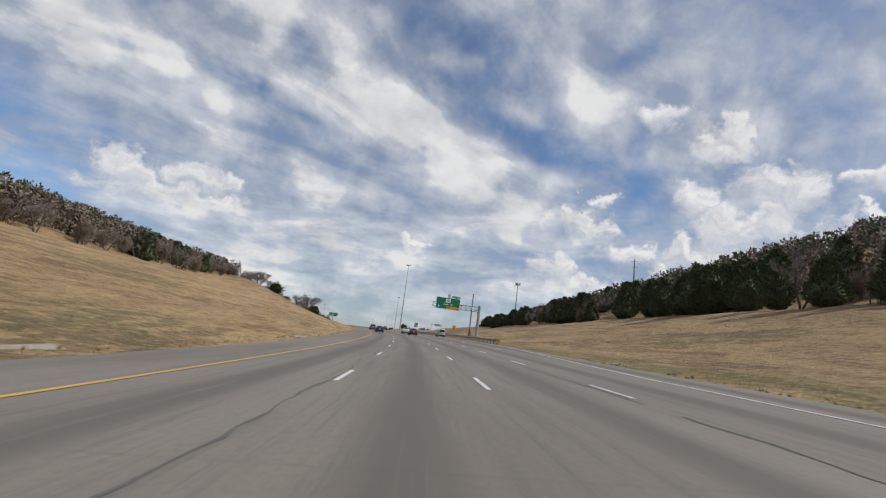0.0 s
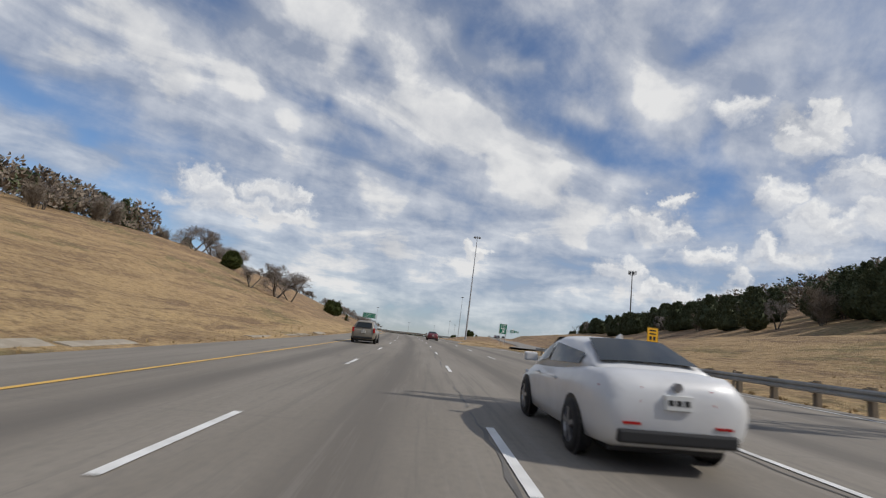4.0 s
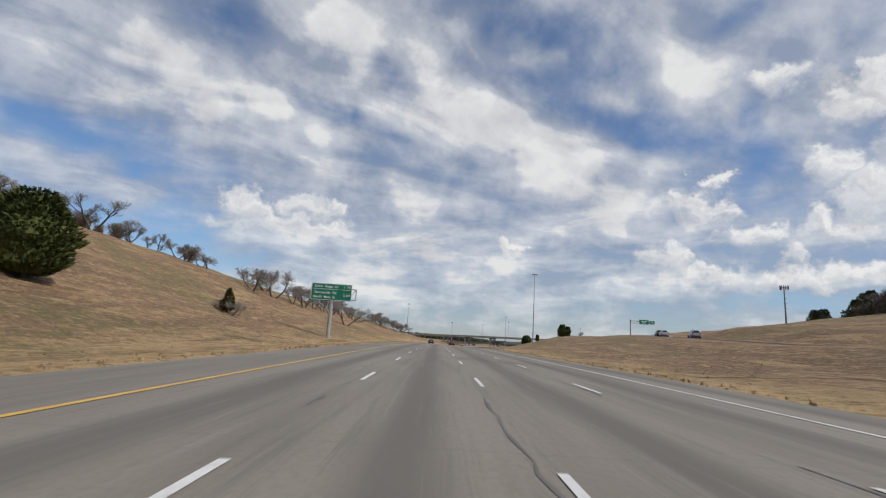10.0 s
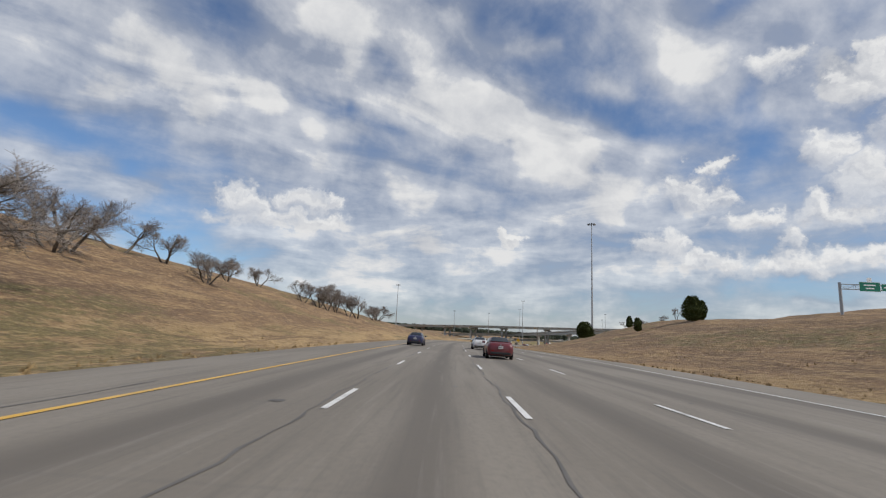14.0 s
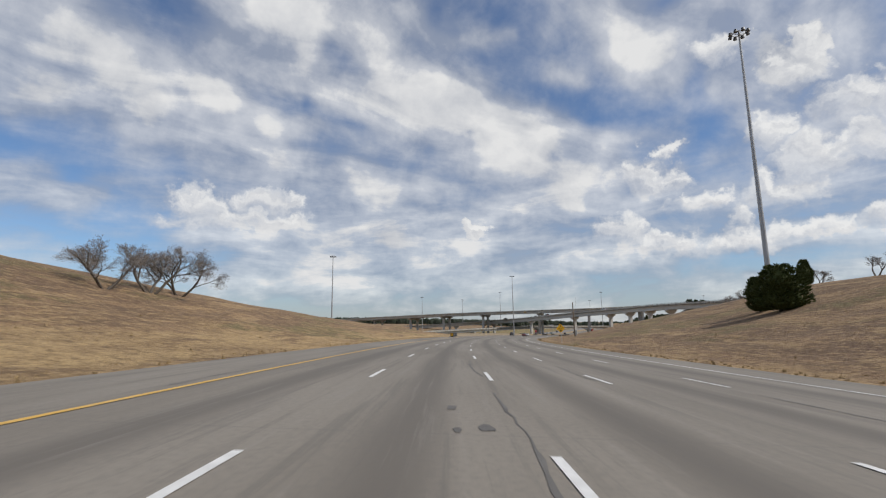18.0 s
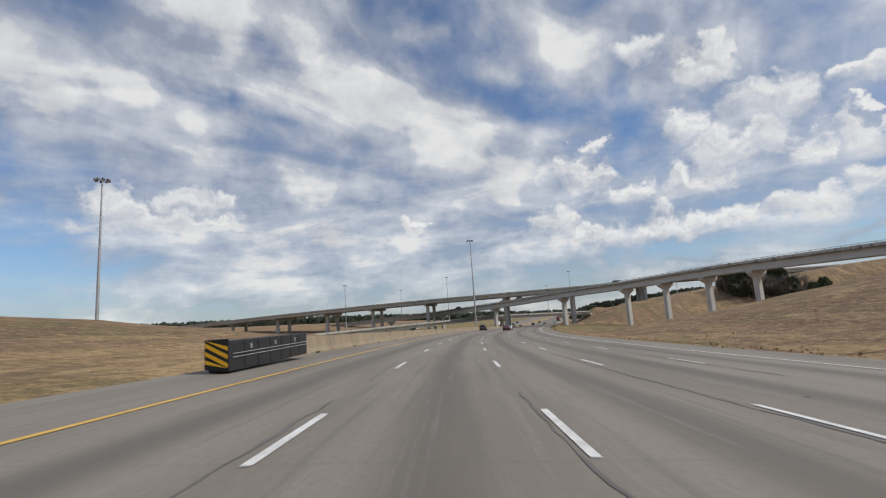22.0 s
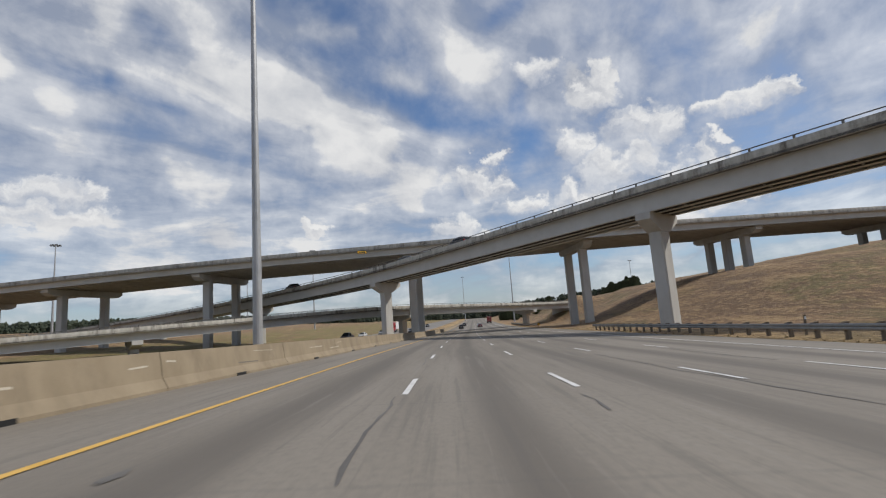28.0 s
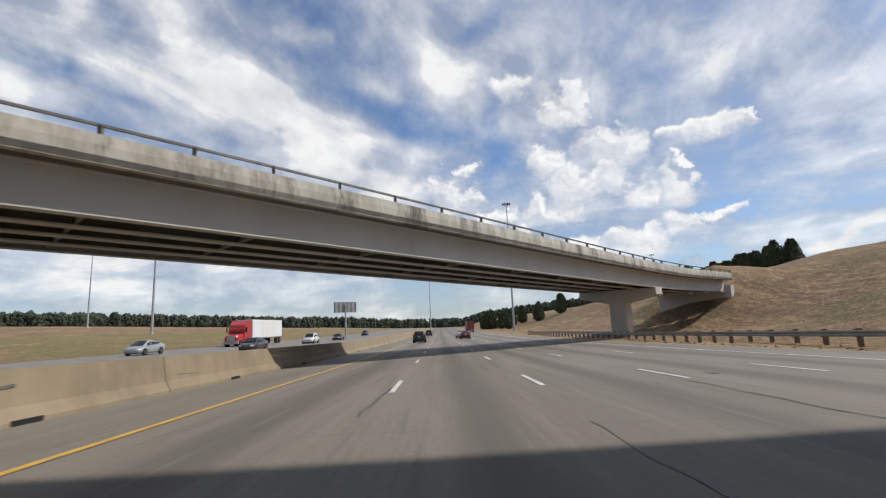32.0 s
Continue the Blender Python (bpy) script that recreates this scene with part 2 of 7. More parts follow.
for spec in (
    (-3.6, 30.2, 7.6, 30.2, 1.8, -0.12),
    (2.2, 26.7, 15.1, 25.5, 2.0, -0.24),
    (10.8, 22.6, 17.9, 22.6, 1.5, -0.26),
    (21.2, 24.9, 22.5, 19.4, 2.4, -0.30),
    (20.3, 32.3, 22.3, 33.8, 1.5, -0.20),
    (-46.9, 15.4, -35.9, 16.6, 1.0, -0.14),
    (-44.0, 10.8, -37.6, 11.6, 1.6, -0.20),
    (-4.9, 12.9, -0.1, 12.4, 1.0, -0.18),
    (13.8, 18.5, 21.3, 16.7, 1.3, -0.18),
    (7.6, 20.5, 12.6, 17.1, 1.0, -0.10),
    (21.7, 14.6, 25.0, 14.0, 1.2, -0.14),
):
    bands = cloud(bands, *spec)
# extra gaps and streaks near the horizon and outside the way ahead
for spec in ((20.0, 5.6, 46.0, 6.0, 1.3, -0.20), (46.0, 12.0, 60.0, 12.0, 2.6, -0.12), (26.0, 4.2, 44.0, 5.2, 0.5, 0.16), (-60.0, 20.0, -50.0, 17.0, 3.0, -0.12), (-5.4, 36.0, -1.6, 33.4, 1.7, 0.14), (-70.0, 6.0, -34.0, 7.0, 4.0, -0.30), (-50.0, 12.0, -34.0, 10.0, 2.4, -0.16),
             (43.8, 31.0, 47.7, 25.6, 2.0, 0.20), (49.9, 26.0, 57.4, 24.9, 2.4, 0.20), (53.7, 21.6, 59.3, 21.7, 2.0, 0.20), (55.4, 17.9, 60.4, 18.3, 1.8, 0.20), (56.5, 13.3, 60.0, 13.9, 1.3, 0.18), (52.9, 5.9, 59.0, 7.1, 0.6, 0.20)):
    bands = cloud(bands, *spec)


# streaks run along one direction of the cloud layer
ca, sa = math.cos(radians(STREAK)), math.sin(radians(STREAK))
along = wmath("ADD", wmath("MULTIPLY", px, sa), wmath("MULTIPLY", py, ca))
across = wmath("SUBTRACT", wmath("MULTIPLY", px, ca), wmath("MULTIPLY", py, sa))
streak, _ = wnoise(wvec(wmath("MULTIPLY", along, 0.40), across, 0.0), 1.9, 9.0, 0.6, 0.3)
wisp, _ = wnoise(wvec(wmath("MULTIPLY", along, 0.62), across, 8.1), 3.6, 6.0, 0.52, 0.5)
puff, _ = wnoise(geo.outputs["Generated"], 11.0, 8.0, 0.60, 0.2)
fine, _ = wnoise(geo.outputs["Generated"], 26.0, 6.0, 0.62, 0.0)
low, _ = wnoise(wvec(wmath("MULTIPLY", az, 0.045), wmath("MULTIPLY", el, 0.15), 1.3), 2.2, 7.0, 0.56, 0.3)


# low heaped clouds: bulging tops, flatter grey undersides
def billow(da, de):
    """Cauliflower lumps over the directions of the sky, shifted by da, de degrees."""
    n = wn.new("ShaderNodeTexVoronoi")
    n.feature, n.normalize, n.inputs["Scale"].default_value = "SMOOTH_F1", True, 0.50
    n.inputs["Detail"].default_value, n.inputs["Roughness"].default_value, n.inputs["Smoothness"].default_value = 3.0, 0.55, 0.6
    wl.new(wvec(wmath("ADD", az_h, da), wmath("MULTIPLY", wmath("ADD", el_h, de), 1.35), 4.4), n.inputs["Vector"])
    return wmath("SUBTRACT", 1.0, n.outputs["Distance"])


_, hc = wnoise(geo.outputs["Generated"], 14.0, 5.0, 0.6)
hsep = wn.new("ShaderNodeSeparateColor")
wl.new(hc, hsep.inputs[0])
az_h = wmath("MULTIPLY_ADD", wmath("SUBTRACT", hsep.outputs[0], 0.5), 9.5, az)
el_h = wmath("MULTIPLY_ADD", wmath("SUBTRACT", hsep.outputs[1], 0.5), 6.4, el)


HEAPS = []
HEAPS += [
    (-28.6, 13.9, 3.4, 1.2),
    (-35.1, 13.1, 2.7, 1.6),
    (-31.5, 11.9, 6.9, 1.1),
    (16.3, 15.7, 3.2, 1.6),
    (18.2, 18.3, 1.8, 0.7),
    (13.0, 9.7, 2.4, 1.5),
    (26.1, 10.3, 1.4, 1.8),
    (-4.2, 11.2, 2.0, 0.6),
    (28.5, 18.7, 2.1, 1.7),
    (32.8, 25.5, 1.5, 1.4),
]
HEAPS += [
    (30.7, 23.7, 2.1, 1.5),
    (34.9, 19.6, 2.4, 2.1),
    (38.1, 19.0, 2.3, 1.7),
    (35.6, 16.2, 2.2, 1.9),
    (31.8, 15.4, 3.0, 2.2),
    (28.9, 12.9, 2.5, 1.3),
    (43.4, 19.6, 1.4, 0.8),
    (45.9, 19.5, 2.4, 0.9),
    (48.6, 19.7, 1.4, 1.0),
    (43.8, 16.6, 1.0, 0.5),
    (42.3, 14.4, 2.1, 1.8),
    (38.7, 13.6, 1.4, 1.0),
    (42.3, 10.3, 1.7, 1.3),
]
HEAPS += [
    (37.2, 8.6, 2.9, 1.1),
    (30.6, 8.5, 2.7, 0.9),
    (26.3, 10.6, 1.5, 1.5),
    (25.9, 7.8, 4.1, 1.1),
    (16.6, 15.7, 3.1, 1.4),
    (13.2, 10.1, 2.3, 1.6),
    (17.4, 8.4, 3.7, 1.2),
    (46.5, 10.8, 2.1, 0.7),
    (21.8, 12.8, 2.9, 0.9),
    (-3.6, 11.7, 2.2, 0.5),
    (24.8, 27.5, 2.1, 1.2),
]


def heaps(da, de):
    """Squared distance to the nearest heaped cloud (azimuth, elevation, half width, half height), 1 at its rim."""
    q, acc = wvec(wmath("ADD", az_h, da), wmath("ADD", el_h, de)), None
    for a, e, w, h in HEAPS:
        p = wv("MULTIPLY_ADD", q, (1.0 / w, 1.0 / h, 0.0), (-a / w, -e / h, 0.0))
        r2 = wv("DOT_PRODUCT", p, p)
        acc = r2 if acc is None else wmath("MINIMUM", acc, r2)
    return wmath("SUBTRACT", 1.0, wmath("MINIMUM", acc, 2.5))


heap_full = heaps(0.0, 0.0)
heap_lit = heaps(0.5, 0.7)
bulge, bulge_lit = billow(0.0, 0.0), billow(0.55, 0.75)
heap_body = wmath("ADD", heap_full, wmath("ADD", wmath("MULTIPLY", wmath("SUBTRACT", bulge, 0.64), 3.4), wmath("MULTIPLY", wmath("SUBTRACT", fine, 0.5), 1.1)))
heap_top = wmath("SUBTRACT", heap_full, heap_lit)
heap_cover = wmath("MULTIPLY", wramp(heap_body, -0.75, 0.95), wmath("MULTIPLY_ADD", wramp(heap_top, -1.1, 0.8), 0.64, 0.26))
heap_shade = wmath("ADD", wmath("MULTIPLY_ADD", heap_top, 0.26, 0.60), wmath("ADD", wmath("MULTIPLY", wmath("SUBTRACT", bulge, bulge_lit), 1.7), wmath("MULTIPLY", wmath("SUBTRACT", puff, 0.5), 0.6)), clamp=True)

horizon = wramp(el, 23.0, 9.0)
soft = wmath("ADD", wmath("MULTIPLY_ADD", streak, 0.40, -0.10), wmath("MULTIPLY", wisp, 0.42))
soft = wmath("ADD", soft, wmath("MULTIPLY", puff, 0.34))
soft = wmath("ADD", soft, wmath("MULTIPLY", wmath("SUBTRACT", fine, 0.5), 0.10))
layer = wn.new("ShaderNodeMix")
wl.new(horizon, layer.inputs[0])
wl.new(soft, layer.inputs[2])
wl.new(wmath("ADD", wmath("ADD", wmath("MULTIPLY", low, 0.95), wmath("MULTIPLY", puff, 0.26)), -0.04), layer.inputs[3])
density = wmath("ADD", wmath("MULTIPLY_ADD", wramp(heap_full, -1.5, 0.6), 0.17, layer.outputs[0]), bands)
veil = wmath("MULTIPLY", wramp(density, 0.14, 0.64), 0.74)
thick = wramp(density, 0.50, 0.86)
haze = wmath("MULTIPLY", wramp(el, 10.0, 1.0), 0.55)
cover = wmath("MAXIMUM", wmath("MAXIMUM", veil, thick), haze, clamp=True)
# thick parts bright, thin parts and undersides grey
shade = wmath("ADD", wmath("MULTIPLY_ADD", thick, 0.52, 0.22), wmath("ADD", wmath("MULTIPLY", wmath("MULTIPLY", wmath("SUBTRACT", low, 0.5), 2.0), horizon), wmath("ADD", wmath("MULTIPLY", wmath("SUBTRACT", puff, 0.5), 1.3), wmath("MULTIPLY", wmath("MULTIPLY", wmath("SUBTRACT", wisp, 0.5), 1.9), wmath("SUBTRACT", 1.0, horizon)))), clamp=True)


def grey_white(fac, dark, light):
    n = wn.new("ShaderNodeMix")
    n.data_type = "RGBA"
    wl.new(fac, n.inputs[0])
    n.inputs[6].default_value, n.inputs[7].default_value = (*dark, 1), (*light, 1)
    return n.outputs[2]


grey = grey_white(shade, (0.34, 0.375, 0.45), (0.76, 0.762, 0.765))
heap_grey = grey_white(heap_shade, (0.40, 0.425, 0.49), (0.83, 0.83, 0.825))
nishita = wn.new("ShaderNodeTexSky")
nishita.sky_type, nishita.sun_disc = "NISHITA", False
nishita.sun_elevation, nishita.sun_rotation = radians(SUN_EL), radians(SUN_AZ)
nishita.air_density, nishita.dust_density, nishita.ozone_density = 1.0, 0.3, 2.6
blue = wn.new("ShaderNodeMix")
blue.data_type, blue.blend_type = "RGBA", "MULTIPLY"
blue.inputs[0].default_value = 1.0
wl.new(nishita.outputs[0], blue.inputs[6])
blue.inputs[7].default_value = (*SKY_GAIN, 1)
both = wn.new("ShaderNodeMix")
both.data_type = "RGBA"
wl.new(cover, both.inputs[0])
wl.new(blue.outputs[2], both.inputs[6])
wl.new(grey, both.inputs[7])
heaped = wn.new("ShaderNodeMix")
heaped.data_type = "RGBA"
wl.new(heap_cover, heaped.inputs[0])
wl.new(both.outputs[2], heaped.inputs[6])
wl.new(heap_grey, heaped.inputs[7])
bg, wout = wn.new("ShaderNodeBackground"), wn.new("ShaderNodeOutputWorld")
wl.new(heaped.outputs[2], bg.inputs[0])
bg.inputs[1].default_value = 1.0
wl.new(bg.outputs[0], wout.inputs[0])

sun = new("sun", bpy.data.lights.new("sun", "SUN"))
sun.data.energy, sun.data.angle, sun.data.color = 3.1, radians(0.8), (1.0, 0.95, 0.88)
sun.matrix_world = look((0, 0, 300), (-300 * math.sin(radians(SUN_AZ)), -300 * math.cos(radians(SUN_AZ)), 300 - 300 * math.tan(radians(SUN_EL))))

# ---- materials ----
class Mat:
    """A small builder for node materials."""

    def __init__(self, name, rough=0.8, metal=0.0):
        self.m = bpy.data.materials.new(name)
        self.m.use_nodes = True
        self.n, self.l = self.m.node_tree.nodes, self.m.node_tree.links
        self.b = self.n["Principled BSDF"]
        self.b.inputs["Roughness"].default_value, self.b.inputs["Metallic"].default_value = rough, metal
        self.co = self.n.new("ShaderNodeTexCoord")

    def vec(self, src="Object", scale=(1, 1, 1)):
        mp = self.n.new("ShaderNodeMapping")
        mp.inputs["Scale"].default_value = scale
        if src == "Position":
            g = self.n.new("ShaderNodeNewGeometry")
            self.l.new(g.outputs["Position"], mp.inputs[0])
        else:
            self.l.new(self.co.outputs[src], mp.inputs[0])
        return mp.outputs[0]

    def noise(self, scale, src="Object", stretch=(1, 1, 1), detail=5.0, rough=0.6, dist=0.0):
        t = self.n.new("ShaderNodeTexNoise")
        t.inputs["Scale"].default_value, t.inputs["Detail"].default_value = scale, detail
        t.inputs["Roughness"].default_value, t.inputs["Distortion"].default_value = rough, dist
        self.l.new(self.vec(src, stretch), t.inputs["Vector"])
        return t.outputs["Fac"]

    def ramp(self, x, a, b):
        r = self.n.new("ShaderNodeMapRange")
        r.interpolation_type = "SMOOTHSTEP"
        self.l.new(x, r.inputs[0])
        r.inputs[1].default_value, r.inputs[2].default_value = a, b
        return r.outputs[0]

    def math(self, op, a, b=0.0):
        r = self.n.new("ShaderNodeMath")
        r.operation = op
        for k, v in enumerate((a, b)):
            if isinstance(v, (int, float)):
                r.inputs[k].default_value = v
            else:
                self.l.new(v, r.inputs[k])
        return r.outputs[0]

    def mix(self, fac, a, b, blend="MIX"):
        r = self.n.new("ShaderNodeMix")
        r.data_type, r.blend_type = "RGBA", blend
        for k, v in ((0, fac), (6, a), (7, b)):
            if isinstance(v, (int, float)):
                r.inputs[k].default_value = v
            elif isinstance(v, tuple):
                r.inputs[k].default_value = (*v, 1.0)
            else:
                self.l.new(v, r.inputs[k])
        return r.outputs[2]

    def color(self, c):
        if isinstance(c, tuple):
            self.b.inputs["Base Color"].default_value = (*c, 1.0)
        else:
            self.l.new(c, self.b.inputs["Base Color"])
        return self

    def bump(self, h, dist=0.02, strength=0.6):
        r = self.n.new("ShaderNodeBump")
        r.inputs["Strength"].default_value, r.inputs["Distance"].default_value = strength, dist
        self.l.new(h, r.inputs["Height"])
        self.l.new(r.outputs[0], self.b.inputs["Normal"])
        return self

    def rough(self, x):
        self.l.new(x, self.b.inputs["Roughness"])
        return self

    def random(self):
        return self.n.new("ShaderNodeObjectInfo").outputs["Random"]

    def island(self):
        return self.n.new("ShaderNodeNewGeometry").outputs["Random Per Island"]


def mat_grass():
    """Winter grass; u is metres across from the road axis, v metres along it."""
    q = Mat("dry_grass", 0.95)
    sx = q.n.new("ShaderNodeSeparateXYZ")
    q.l.new(q.co.outputs["UV"], sx.inputs[0])
    off = q.math("ABSOLUTE", sx.outputs[0])
    big = q.noise(0.045, "UV", (1.6, 0.7, 1), detail=5, rough=0.6)
    band = q.noise(0.13, "UV", (1.9, 0.45, 1), detail=8, rough=0.70, dist=0.4)
    blot = q.noise(0.50, "UV", (1.3, 0.75, 1), detail=8, rough=0.74)
    mow = q.noise(1.3, "UV", (1.3, 0.34, 1), detail=6, rough=0.75)
    clump = q.noise(1.9, "Position", (1, 1, 1), detail=6, rough=0.72)
    fine = q.noise(6.0, "Position", (1, 1, 1), detail=5, rough=0.78)
    edge = q.math("ADD", off, q.math("MULTIPLY", q.math("SUBTRACT", band, 0.5), 34.0))
    upper = q.math("MULTIPLY", q.ramp(edge, 15.5, 20.5), q.math("ADD", q.math("MULTIPLY", q.ramp(sx.outputs[1], 150.0, 250.0), 0.8), 0.2))
    straw = q.mix(q.ramp(band, 0.42, 0.54), (0.320, 0.208, 0.098), (0.520, 0.355, 0.165))
    brown = q.mix(q.ramp(band, 0.46, 0.60), (0.153, 0.088, 0.051), (0.293, 0.181, 0.093))
    c = q.mix(upper, straw, brown)
    c = q.mix(q.math("MULTIPLY", q.ramp(blot, 0.52, 0.62), 0.55), c, (0.138, 0.083, 0.045))
    c = q.mix(q.math("MULTIPLY", q.ramp(mow, 0.50, 0.60), 0.55), c, (0.526, 0.358, 0.175))
    patch_ = q.noise(0.20, "UV", (1.8, 0.4, 1), 6, 0.65, 0.6)
    c = q.mix(q.math("MULTIPLY", q.ramp(patch_, 0.54, 0.62), 0.70), c, (0.150, 0.088, 0.051))
    c = q.mix(q.math("MULTIPLY", q.ramp(patch_, 0.46, 0.38), 0.55), c, (0.502, 0.342, 0.164))
    green = q.math("MULTIPLY", q.ramp(big, 0.52, 0.60), q.ramp(blot, 0.42, 0.54))
    c = q.mix(q.math("MULTIPLY", green, 0.75), c, (0.126, 0.119, 0.036))
    u, v = sx.outputs[0], sx.outputs[1]
    flats = q.math("MULTIPLY", q.math("MULTIPLY", q.ramp(u, -33.0, -44.0), q.ramp(u, -110.0, -80.0)), q.ramp(v, 800.0, 860.0))
    edge_r = q.math("MULTIPLY", q.math("MULTIPLY", q.ramp(u, 12.0, 13.5), q.ramp(u, 20.0, 15.0)), q.ramp(v, 130.0, 60.0))
    near_b = q.math("MULTIPLY", q.math("MULTIPLY", q.ramp(u, 15.0, 18.0), q.ramp(u, 48.0, 26.0)), q.math("MULTIPLY", q.ramp(v, 730.0, 760.0), q.ramp(v, 860.0, 820.0)))
    lush = q.math("MULTIPLY", q.math("ADD", flats, q.math("ADD", edge_r, near_b)), q.ramp(q.noise(0.16, "UV", (1.3, 0.5, 1), 6, 0.65), 0.36, 0.56))
    c = q.mix(q.math("MULTIPLY", lush, 0.80), c, (0.150, 0.148, 0.034))
    c = q.mix(q.math("MULTIPLY", q.ramp(clump, 0.50, 0.62), 0.60), c, (0.135, 0.085, 0.044))
    c = q.mix(q.math("MULTIPLY", q.ramp(clump, 0.48, 0.38), 0.45), c, (0.560, 0.400, 0.205))
    c = q.mix(q.math("MULTIPLY", q.ramp(fine, 0.44, 0.66), 0.50), c, (0.126, 0.077, 0.040))
    c = q.mix(q.math("MULTIPLY", q.ramp(fine, 0.50, 0.34), 0.35), c, (0.526, 0.370, 0.191))
    q.color(c).bump(q.math("ADD", q.math("MULTIPLY", fine, 0.5), q.math("ADD", blot, q.math("MULTIPLY", mow, 0.6))), 0.30, 0.9)
    return q.m


def mat_road():
    """Weathered concrete lanes; u is metres across from the axis, v metres along."""
    q = Mat("road_concrete", 0.85)
    sx = q.n.new("ShaderNodeSeparateXYZ")
    q.l.new(q.co.outputs["UV"], sx.inputs[0])
    u, v = sx.outputs[0], sx.outputs[1]
    wob = q.math("MULTIPLY", q.math("SUBTRACT", q.noise(0.05, "UV", (0.2, 1, 1), 3), 0.5), 0.5)
    lane = q.math("FRACT", q.math("DIVIDE", q.math("ADD", q.math("ADD", u, wob), 1.83), 3.66))
    mid = q.math("ABSOLUTE", q.math("SUBTRACT", lane, 0.5))
    oil = q.math("SUBTRACT", 1.0, q.ramp(mid, 0.02, 0.24))
    inside = q.math("MULTIPLY", q.ramp(u, -5.6, -5.0), q.math("SUBTRACT", 1.0, q.ramp(u, 12.0, 12.8)))
    grain = q.noise(9.0, "UV", detail=6, rough=0.75)
    blot = q.noise(0.35, "UV", (1.0, 0.12, 1), detail=5)
    drag = q.noise(3.2, "UV", (1.0, 0.03, 1), detail=6, rough=0.7)
    c = q.mix(q.ramp(blot, 0.36, 0.64), (0.190, 0.166, 0.134), (0.246, 0.217, 0.178))
    c = q.mix(q.math("MULTIPLY", q.math("MULTIPLY", oil, inside), q.math("ADD", 0.45, q.math("MULTIPLY", blot, 0.45))), c, (0.104, 0.090, 0.074))
    c = q.mix(q.math("MULTIPLY", q.ramp(drag, 0.50, 0.66), 0.40), c, (0.115, 0.104, 0.09))
    c = q.mix(q.math("MULTIPLY", q.ramp(drag, 0.46, 0.32), 0.30), c, (0.29, 0.265, 0.23))
    c = q.mix(q.math("MULTIPLY", q.ramp(grain, 0.40, 0.70), 0.40), c, (0.125, 0.114, 0.10))
    slab = q.math("ABSOLUTE", q.math("SUBTRACT", q.math("FRACT", q.math("DIVIDE", v, 4.6)), 0.5))
    c = q.mix(q.math("MULTIPLY", q.ramp(slab, 0.4945, 0.4985), 0.35), c, (0.10, 0.095, 0.09))
    q.color(c).bump(grain, 0.006, 0.5)
    return q.m


def mat_mottled(name, a, b, rough=0.8, scale=1.2, stretch=(1, 1, 1), stain=None, amount=0.5, bump=0.01, metal=0.0, src="Object"):
    q = Mat(name, rough, metal)
    c = q.mix(q.ramp(q.noise(scale, src, stretch, 6), 0.3, 0.7), a, b)
    if stain:
        c = q.mix(q.math("MULTIPLY", q.ramp(q.noise(scale * 0.35, src, stretch, 7, 0.7), 0.5, 0.68), amount), c, stain)
    q.color(c)
    if bump:
        q.bump(q.noise(scale * 14, src, (1, 1, 1), 4, 0.7), bump, 0.5)
    return q.m


def mat_leaf(name, a, b):
    q = Mat(name, 0.75)
    q.color(q.mix(q.island(), a, b))
    q.b.inputs["Specular IOR Level"].default_value = 0.25
    return q.m


def mat_paint(name, c, coat=0.45, metal=0.0):
    q = Mat(name, 0.38, metal)
    d = q.noise(1.6, "Object", detail=5)
    q.color(q.mix(q.math("MULTIPLY", q.ramp(d, 0.4, 0.75), 0.18), c, (0.20, 0.18, 0.16)))
    q.b.inputs["Coat Weight"].default_value, q.b.inputs["Coat Roughness"].default_value = coat, 0.08
    return q.m


def mat_plain(name, c, rough=0.5, metal=0.0, emit=0.0):
    q = Mat(name, rough, metal)
    q.color(c)
    if emit:
        q.b.inputs["Emission Color"].default_value, q.b.inputs["Emission Strength"].default_value = (*c, 1.0), emit
    return q.m


def mat_glass(name, c=(0.02, 0.024, 0.026), rough=0.05):
    q = Mat(name, rough)
    q.color(c)
    q.b.inputs["Specular IOR Level"].default_value = 0.3
    return q.m


GRASS = mat_grass()
ROAD = mat_road()
RAMP_ROAD = mat_mottled("ramp_concrete", (0.175, 0.16, 0.14), (0.235, 0.215, 0.19), 0.85, 0.5, (1, 1, 1), (0.13, 0.12, 0.11), 0.4, 0.006)
WHITE_LINE = mat_mottled("white_marking", (0.62, 0.61, 0.58), (0.75, 0.74, 0.71), 0.6, 3.0, (1, 1, 1), (0.33, 0.31, 0.29), 0.6, 0.0, src="Position")
YELLOW_LINE = mat_mottled("yellow_marking", (0.62, 0.36, 0.06), (0.70, 0.43, 0.10), 0.6, 2.0, (1, 1, 1), (0.33, 0.24, 0.12), 0.6, 0.0, src="Position")
SEAL = mat_mottled("crack_sealant", (0.095, 0.088, 0.078), (0.145, 0.134, 0.12), 0.7, 0.6, (1, 1, 1), (0.19, 0.175, 0.155), 0.7, 0.0, src="Position")
KERB = mat_mottled("kerb_concrete", (0.27, 0.23, 0.175), (0.38, 0.335, 0.265), 0.9, 1.5, (1, 1, 1), (0.24, 0.19, 0.13), 0.7, 0.02, src="Position")
BARRIER = mat_mottled("barrier_concrete", (0.235, 0.185, 0.12), (0.30, 0.24, 0.16), 0.88, 0.8, (1, 1, 0.6), (0.16, 0.125, 0.085), 0.6, 0.01, src="Position")
